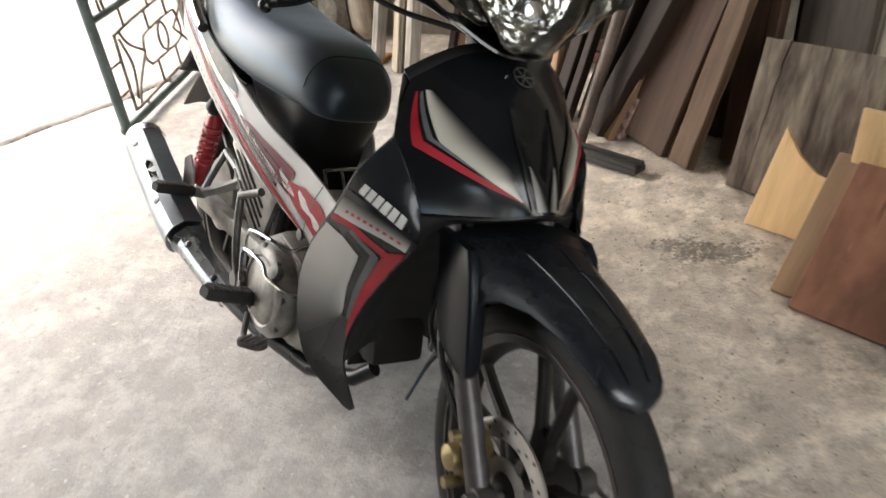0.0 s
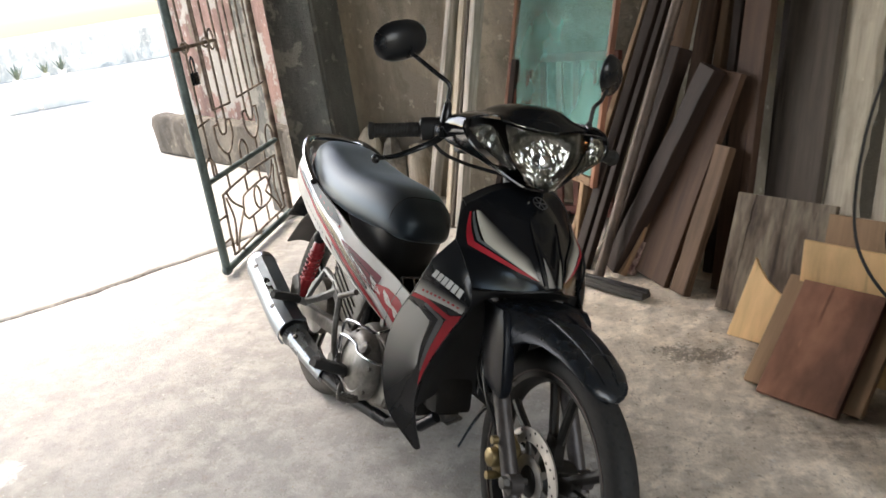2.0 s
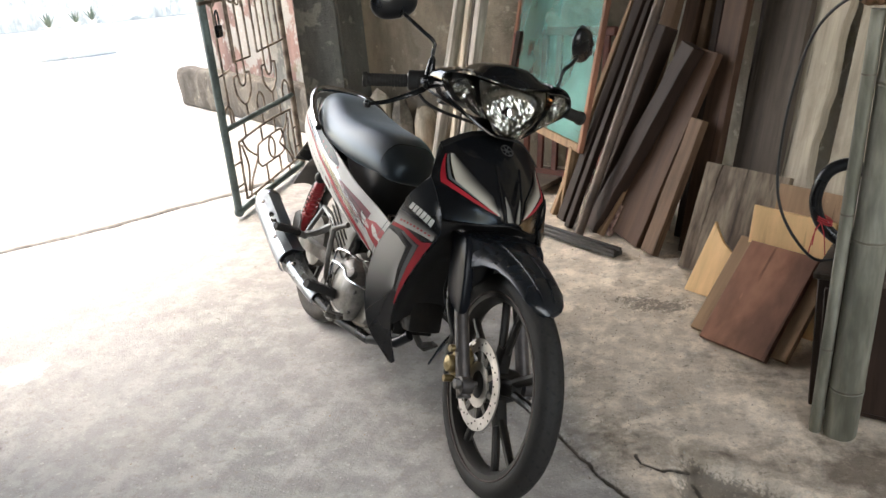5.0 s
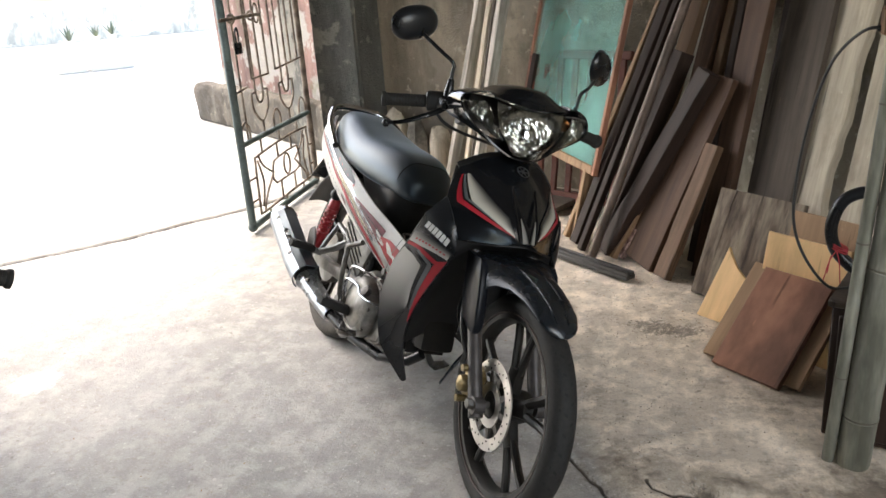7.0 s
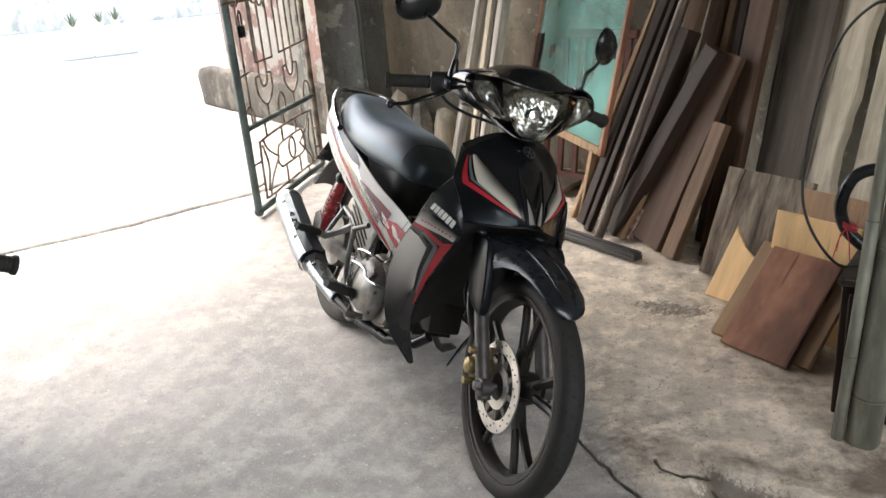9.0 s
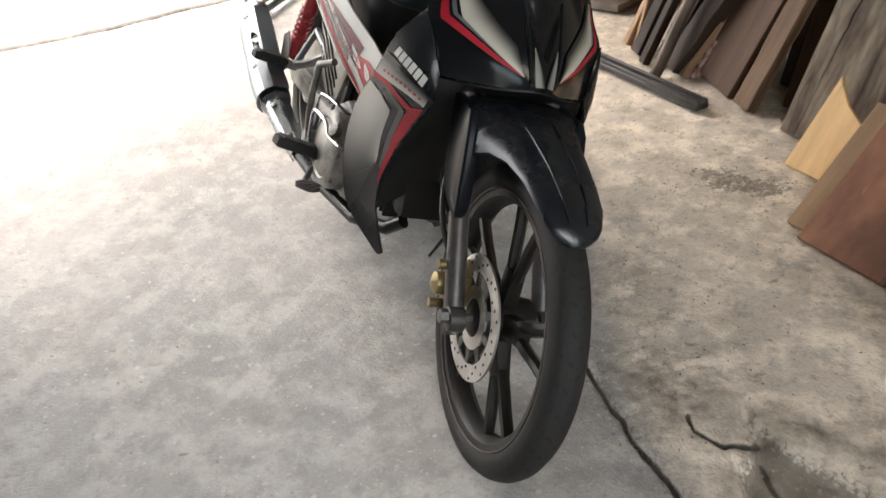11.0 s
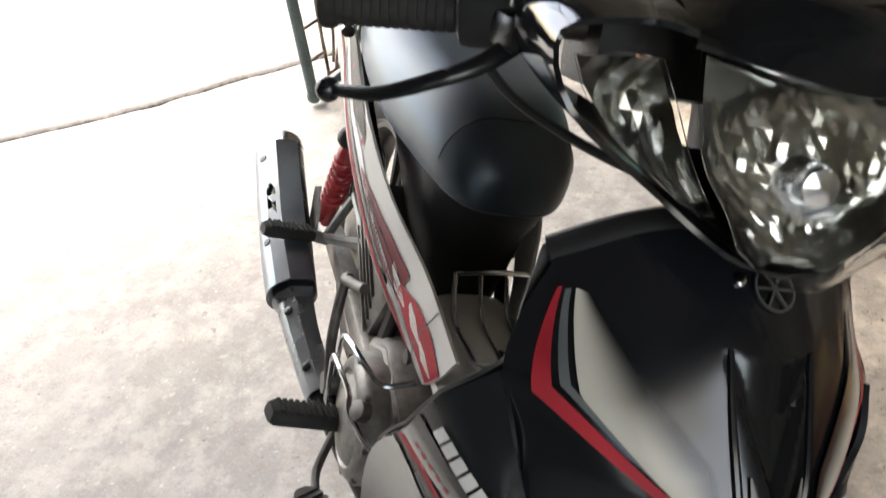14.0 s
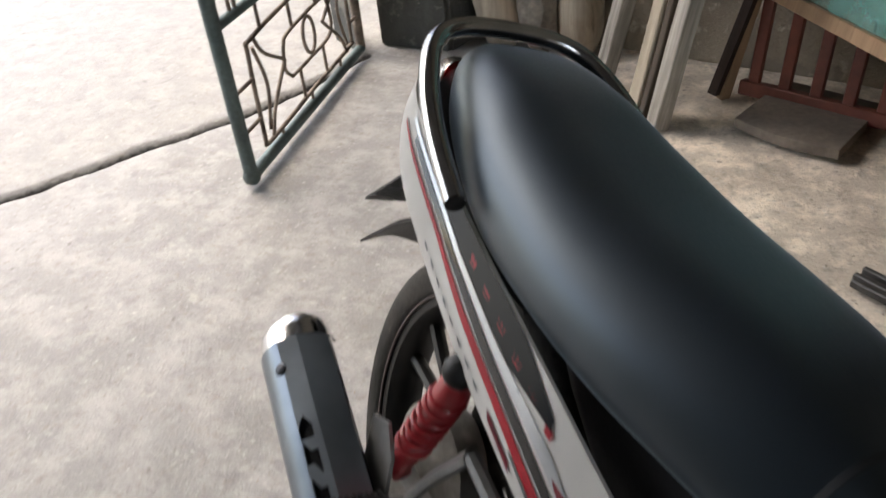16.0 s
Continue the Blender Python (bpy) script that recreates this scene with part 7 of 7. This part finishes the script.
EX = [((-0.44, -0.03, 0.235), 0.016), ((-0.47, -0.05, 0.20), 0.016), ((-0.58, -0.09, 0.165), 0.016), ((-0.75, -0.130, 0.168), 0.018), ((-0.88, -0.162, 0.195), 0.022), ((-0.98, -0.180, 0.222), 0.026), ((-1.05, -0.190, 0.243), 0.030), ((-1.065, -0.192, 0.248), 0.040), ((-1.15, -0.200, 0.276), 0.045), ((-1.28, -0.206, 0.326), 0.046), ((-1.405, -0.210, 0.372), 0.046), ((-1.435, -0.211, 0.383), 0.041), ((-1.450, -0.212, 0.389), 0.028)]
bm = bmesh.new()
loft(bm, tube_rings(EX))
bmesh.ops.recalc_face_normals(bm, faces=bm.faces)
exhaust = bpart("exhaust", bm, satin_black, label="black exhaust pipe and silencer")
bm = bmesh.new()
sweep(bm, [(-1.44, -0.205, 0.378), (-1.465, -0.206, 0.387)], 0.012, 14, k=1)
bpart("tail_pipe", bm, dull_metal, exhaust)


bm = bmesh.new()
loft(bm, [[(x, y, z) for x, z in ((-1.255, 0.385), (-1.215, 0.405), (-1.185, 0.375), (-1.175, 0.315), (-1.205, 0.290), (-1.250, 0.300))] for y in (-0.158, -0.153)])
bmesh.ops.recalc_face_normals(bm, faces=bm.faces)
bpart("silencer_bracket", bm, bracket_metal, exhaust, "grey steel silencer bracket")


def shell_strip(bm, path, a0, a1, grow, n=16, gap=(), t=0.003, ridges=()):
    """A curved metal shield round part of the pipe, with slots left open where gap says and flat faces between the ridges."""
    def flat(k):
        for u, v in zip(ridges, ridges[1:]):
            if u <= k <= v:
                half = radians((a1 - a0) * (v - u) / n) / 2
                return math.cos(half) / math.cos(radians((a1 - a0) * (k - (u + v) / 2) / n))
        return 1.0

    pts = []
    P = [Vector(p) for p, r in path]
    for i, (p, r) in enumerate(path):
        d = (P[min(i + 1, len(P) - 1)] - P[max(i - 1, 0)]).normalized()
        sd = Vector((0, 0, 1)).cross(d).normalized()
        up = d.cross(sd)
        pts.append([[P[i] + (r + grow + q) * flat(k) * (math.cos(a) * sd + math.sin(a) * up) for k, a in [(k, radians(a0 + (a1 - a0) * k / n)) for k in range(n + 1)]] for q in (0, -t)])
    vs = [[[bm.verts.new(p) for p in row] for row in two] for two in pts]
    for i in range(len(vs) - 1):
        for k in range(n):
            for q in (0, 1):
                quad = (vs[i][q][k], vs[i][q][k + 1], vs[i + 1][q][k + 1], vs[i + 1][q][k])
                keep = gap.get((i, k), (0, 1, 2, 3)) if gap else (0, 1, 2, 3)
                if keep:
                    bm.faces.new([quad[c] for c in keep])
    for i in range(len(vs) - 1):
        for k in (0, n):
            bm.faces.new((vs[i][0][k], vs[i + 1][0][k], vs[i + 1][1][k], vs[i][1][k]))
    for i in (0, len(vs) - 1):
        for k in range(n):
            bm.faces.new((vs[i][0][k], vs[i][0][k + 1], vs[i][1][k + 1], vs[i][1][k]))
    bmesh.ops.recalc_face_normals(bm, faces=bm.faces)


def along_pipe(x0, x1, n):
    out = []
    for i in range(n + 1):
        x = x0 + (x1 - x0) * i / n
        for (p, r), (q, s) in zip(EX, EX[1:]):
            if q[0] <= x <= p[0]:
                t = (p[0] - x) / (p[0] - q[0])
                out.append((tuple(a + (b - a) * t for a, b in zip(p, q)), 0.046 if -1.40 < x < -1.06 else r + (s - r) * t))
                break
    return out


bm = bmesh.new()
SLOTS = {(13, 10): (), (13, 11): (), (14, 10): (2, 3, 0), (14, 11): (1, 2, 3)}
for i in (11, 8):
    SLOTS.update({(i, 10): (), (i, 11): (), (i + 1, 10): (1, 2, 3), (i - 1, 11): (3, 0, 1)})
shell_strip(bm, along_pipe(-1.07, -1.405, 22), -62, 118, 0.0075, 18, SLOTS, ridges=(10, 13, 18))
bpart("heat_shield", bm, shield_metal, exhaust, "blue-grey slotted heat shield", smooth=14)
bm = bmesh.new()
shell_strip(bm, along_pipe(-1.405, -1.447, 6), -75, 150, 0.0062, 12)
bpart("shield_cap", bm, chrome, exhaust, "bright rounded end cap")
bm = bmesh.new()
shell_strip(bm, along_pipe(-0.86, -1.06, 12), -60, 120, 0.008, 14, ridges=(7, 10, 14))
bpart("heat_shield", bm, shield_dark, exhaust, "small bright heat shield", smooth=14)
for x, a in ((-1.366, 34), (-1.167, 30), (-1.02, 40), (-0.906, 45)):
    (p, r), (q, _) = along_pipe(x, x - 0.01, 1)
    d = (Vector(q) - Vector(p)).normalized()
    sd = Vector((0, 0, 1)).cross(d).normalized()
    n = math.cos(radians(a)) * sd + math.sin(radians(a)) * d.cross(sd)
    bm = bmesh.new()
    lathe(bm, [(0.0085, -0.004), (0.0085, 0.001), (0.004, 0.0018)], Matrix.Translation(Vector(p) + n * (r + (0.0075 if x < -1.06 else 0.008))) @ n.to_track_quat("Z", "Y").to_matrix().to_4x4(), 14)
    bpart("shield_bolt", bm, satin_black, exhaust)

# pegs, pedals and stands
def peg_ribs(ob, a, b, r, ribs, flip=False):
    """Rubber ribs across the top of a peg."""
    m = frame_of(Vector(a), Vector(b))
    ln = (Vector(b) - Vector(a)).length
    for k in range(ribs):
        bm = bmesh.new()
        box(bm, (ln / ribs * 0.5, r * 2.0, 0.005), m @ pose(0.008 + (ln - 0.016) * (k + 0.5) / ribs, 0, r * 0.85 + 0.001))
        bpart("rib", bm, rubber, ob, flip=flip)


def peg(a, b, r):
    bm = bmesh.new()
    a, b = Vector(a), Vector(b)
    m = frame_of(a, b)
    ln = (b - a).length
    rings = []
    for t, k in ((0, 0.8), (0.006, 1), (ln - 0.008, 1.05), (ln, 0.8)):
        rings.append([m @ Vector((t, py * k, pz * k)) for py, pz in rounded(r * 2.4, r * 1.7, r * 0.5, 3)])
    loft(bm, rings)
    return bm


fp = bpart("foot_peg", peg((-0.742, -0.155, 0.245), (-0.722, -0.268, 0.277), 0.015), rubber, label="ribbed black rubber foot peg")
peg_ribs(fp, (-0.742, -0.155, 0.245), (-0.722, -0.268, 0.277), 0.015, 10)
bpart("foot_peg", peg((-0.742, -0.155, 0.245), (-0.722, -0.268, 0.255), 0.015), rubber, label="ribbed black rubber foot peg", flip=True)
bm = bmesh.new()
sweep(bm, [(-0.75, -0.165, 0.24), (-0.755, -0.10, 0.19), (-0.755, 0.0, 0.17), (-0.755, 0.10, 0.19), (-0.75, 0.165, 0.24)], 0.012, 10)
bpart("peg_bar", bm, dull_metal)
for flip in (False, True):
    o = bpart("rear_peg", peg((-1.150, -0.165, 0.335), (-1.128, -0.262, 0.352), 0.013), rubber, label="folding rubber passenger peg", flip=flip)
    peg_ribs(o, (-1.150, -0.165, 0.335), (-1.128, -0.262, 0.352), 0.013, 9, flip)
    bm = bmesh.new()
    sweep(bm, [(-1.155, -0.135, 0.325), (-1.150, -0.172, 0.335)], 0.012, 10, k=1)
    sweep(bm, [(-1.155, -0.140, 0.328), (-1.08, -0.120, 0.365), (-0.98, -0.105, 0.42)], 0.014, 8, flat=0.6)
    sweep(bm, [(-1.155, -0.140, 0.328), (-1.14, -0.125, 0.38), (-1.10, -0.112, 0.45)], 0.014, 8, flat=0.6)
    sweep(bm, [(-1.10, -0.112, 0.45), (-0.98, -0.105, 0.42)], 0.010, 8, k=1)
    bpart("peg_bracket", bm, bracket_metal, label="dull grey peg bracket", flip=flip)
bm = bmesh.new()
sweep(bm, [(-0.818, -0.165, 0.255), (-0.828, -0.172, 0.34), (-0.848, -0.165, 0.425), (-0.842, -0.160, 0.437)], 0.0085, 10)
sweep(bm, [(-0.85, -0.165, 0.43), (-0.80, -0.160, 0.452), (-0.768, -0.155, 0.466)], 0.0085, 10, k=2)
lathe(bm, [(0.018, -0.015), (0.02, 0), (0.018, 0.015)], pose(-0.818, -0.160, 0.255, 90), 16)
bpart("kick_starter", bm, dull_metal, label="folded steel kick starter lever")
bm = bmesh.new()
sweep(bm, [(-0.76, -0.155, 0.20), (-0.70, -0.185, 0.185), (-0.645, -0.195, 0.195), (-0.61, -0.200, 0.215)], 0.008, 8, flat=0.7)
plate(bm, rounded(0.062, 0.036, 0.016, 4), 0.010, pose(-0.600, -0.208, 0.222, 0, -8, 30))
for k in range(4):
    box(bm, (0.006, 0.036, 0.003), pose(-0.615 + 0.010 * k, -0.217 + 0.006 * k, 0.2275 + 0.0014 * k, 0, -8, 30))
bpart("brake_pedal", bm, dull_metal, label="steel foot brake pedal")
bm = bmesh.new()
sweep(bm, [(-0.70, 0.10, 0.20), (-0.74, 0.19, 0.10), (-0.75, 0.235, 0.100)], 0.011, 10, k=1)
plate(bm, [(-0.02, -0.035), (0.02, -0.035), (0.02, 0.02), (-0.02, 0.02)], 0.006, pose(-0.75, 0.235, 0.0965, 21.6))
bpart("side_stand", bm, dull_metal, label="steel side stand, folded out")
bm = bmesh.new()
for s in (-1, 1):
    sweep(bm, [(-0.83, 0.08 * s, 0.19), (-0.95, 0.10 * s, 0.15), (-1.06, 0.11 * s, 0.135)], 0.011, 8)
sweep(bm, [(-0.93, -0.1, 0.155), (-0.93, 0.1, 0.155)], 0.009, 8, k=1)
bpart("centre_stand", bm, satin_black, label="black centre stand, folded up")

# ---- a second motorcycle, parked alongside with its mirrors taken off ----
other = copy_thing(bike, pose(-0.7544, -0.4110, 0) @ pose(0, 0, 0, 0, 0, -35.68) @ pose(0, 0, 0, -21.6, 0, 0))
tagged(other, "dark underbone motorcycle without mirrors, parked alongside", "motorcycle")
for o in list(other.children_recursive):
    if o.name.startswith("mirror"):
        bpy.data.objects.remove(o)


# ---- chips and shavings on the floor ----
def debris(name, count, mat, label, spots, size, seed):
    """Small flat bits lying about on the floor."""
    r = random.Random(seed)
    bm = bmesh.new()
    for _ in range(count):
        cx, cy, sx, sy = r.choice(spots)
        x, y = r.gauss(cx, sx), r.gauss(cy, sy)
        if not (-3.2 < x < 1.2 and 0.1 < y < 3.3):
            continue
        a, w = r.uniform(0, 6.28), r.uniform(*size)
        q = r.uniform(0.25, 0.8)
        z = floor_z(x, y)
        ring = []
        n = r.choice((4, 5, 6))
        for k in range(n):
            t = 2 * math.pi * k / n + r.uniform(-0.3, 0.3)
            u, v = w * math.cos(t), w * q * math.sin(t)
            ring.append((x + u * math.cos(a) - v * math.sin(a), y + u * math.sin(a) + v * math.cos(a)))
        h = min(0.006, w * r.uniform(0.3, 0.7))
        loft(bm, [[(px, py, z - 0.003) for px, py in ring], [(x + (px - x) * 0.75, y + (py - y) * 0.75, z + h) for px, py in ring]])
    bmesh.ops.recalc_face_normals(bm, faces=bm.faces)
    tagged(finish(name, bm, mat, smooth=0), label, "debris", kind="stuff")


debris("wood_chips", 420, wood_tan, "pale wood chips and shavings scattered on the floor", [(0.15, 2.25, 0.30, 0.30), (0.0, 2.5, 0.30, 0.18), (-0.35, 2.3, 0.5, 0.35), (-0.9, 1.4, 0.8, 0.6)], (0.0012, 0.004), 3)
debris("grit", 700, slab_brown, "grey grit and crumbs of broken concrete on the floor", [(0.17, 2.18, 0.10, 0.06), (0.28, 1.36, 0.16, 0.12), (0.1, 1.65, 0.16, 0.2), (0.3, 2.0, 0.35, 0.3), (-0.5, 2.6, 0.5, 0.3)], (0.001, 0.0038), 4)
debris("white_crumbs", 60, grey_stone, "white crumbs of plaster on the floor", [(-1.2, 1.5, 0.7, 0.6), (-1.9, 2.3, 0.4, 0.5), (0.0, 2.0, 0.5, 0.4)], (0.001, 0.0032), 5)
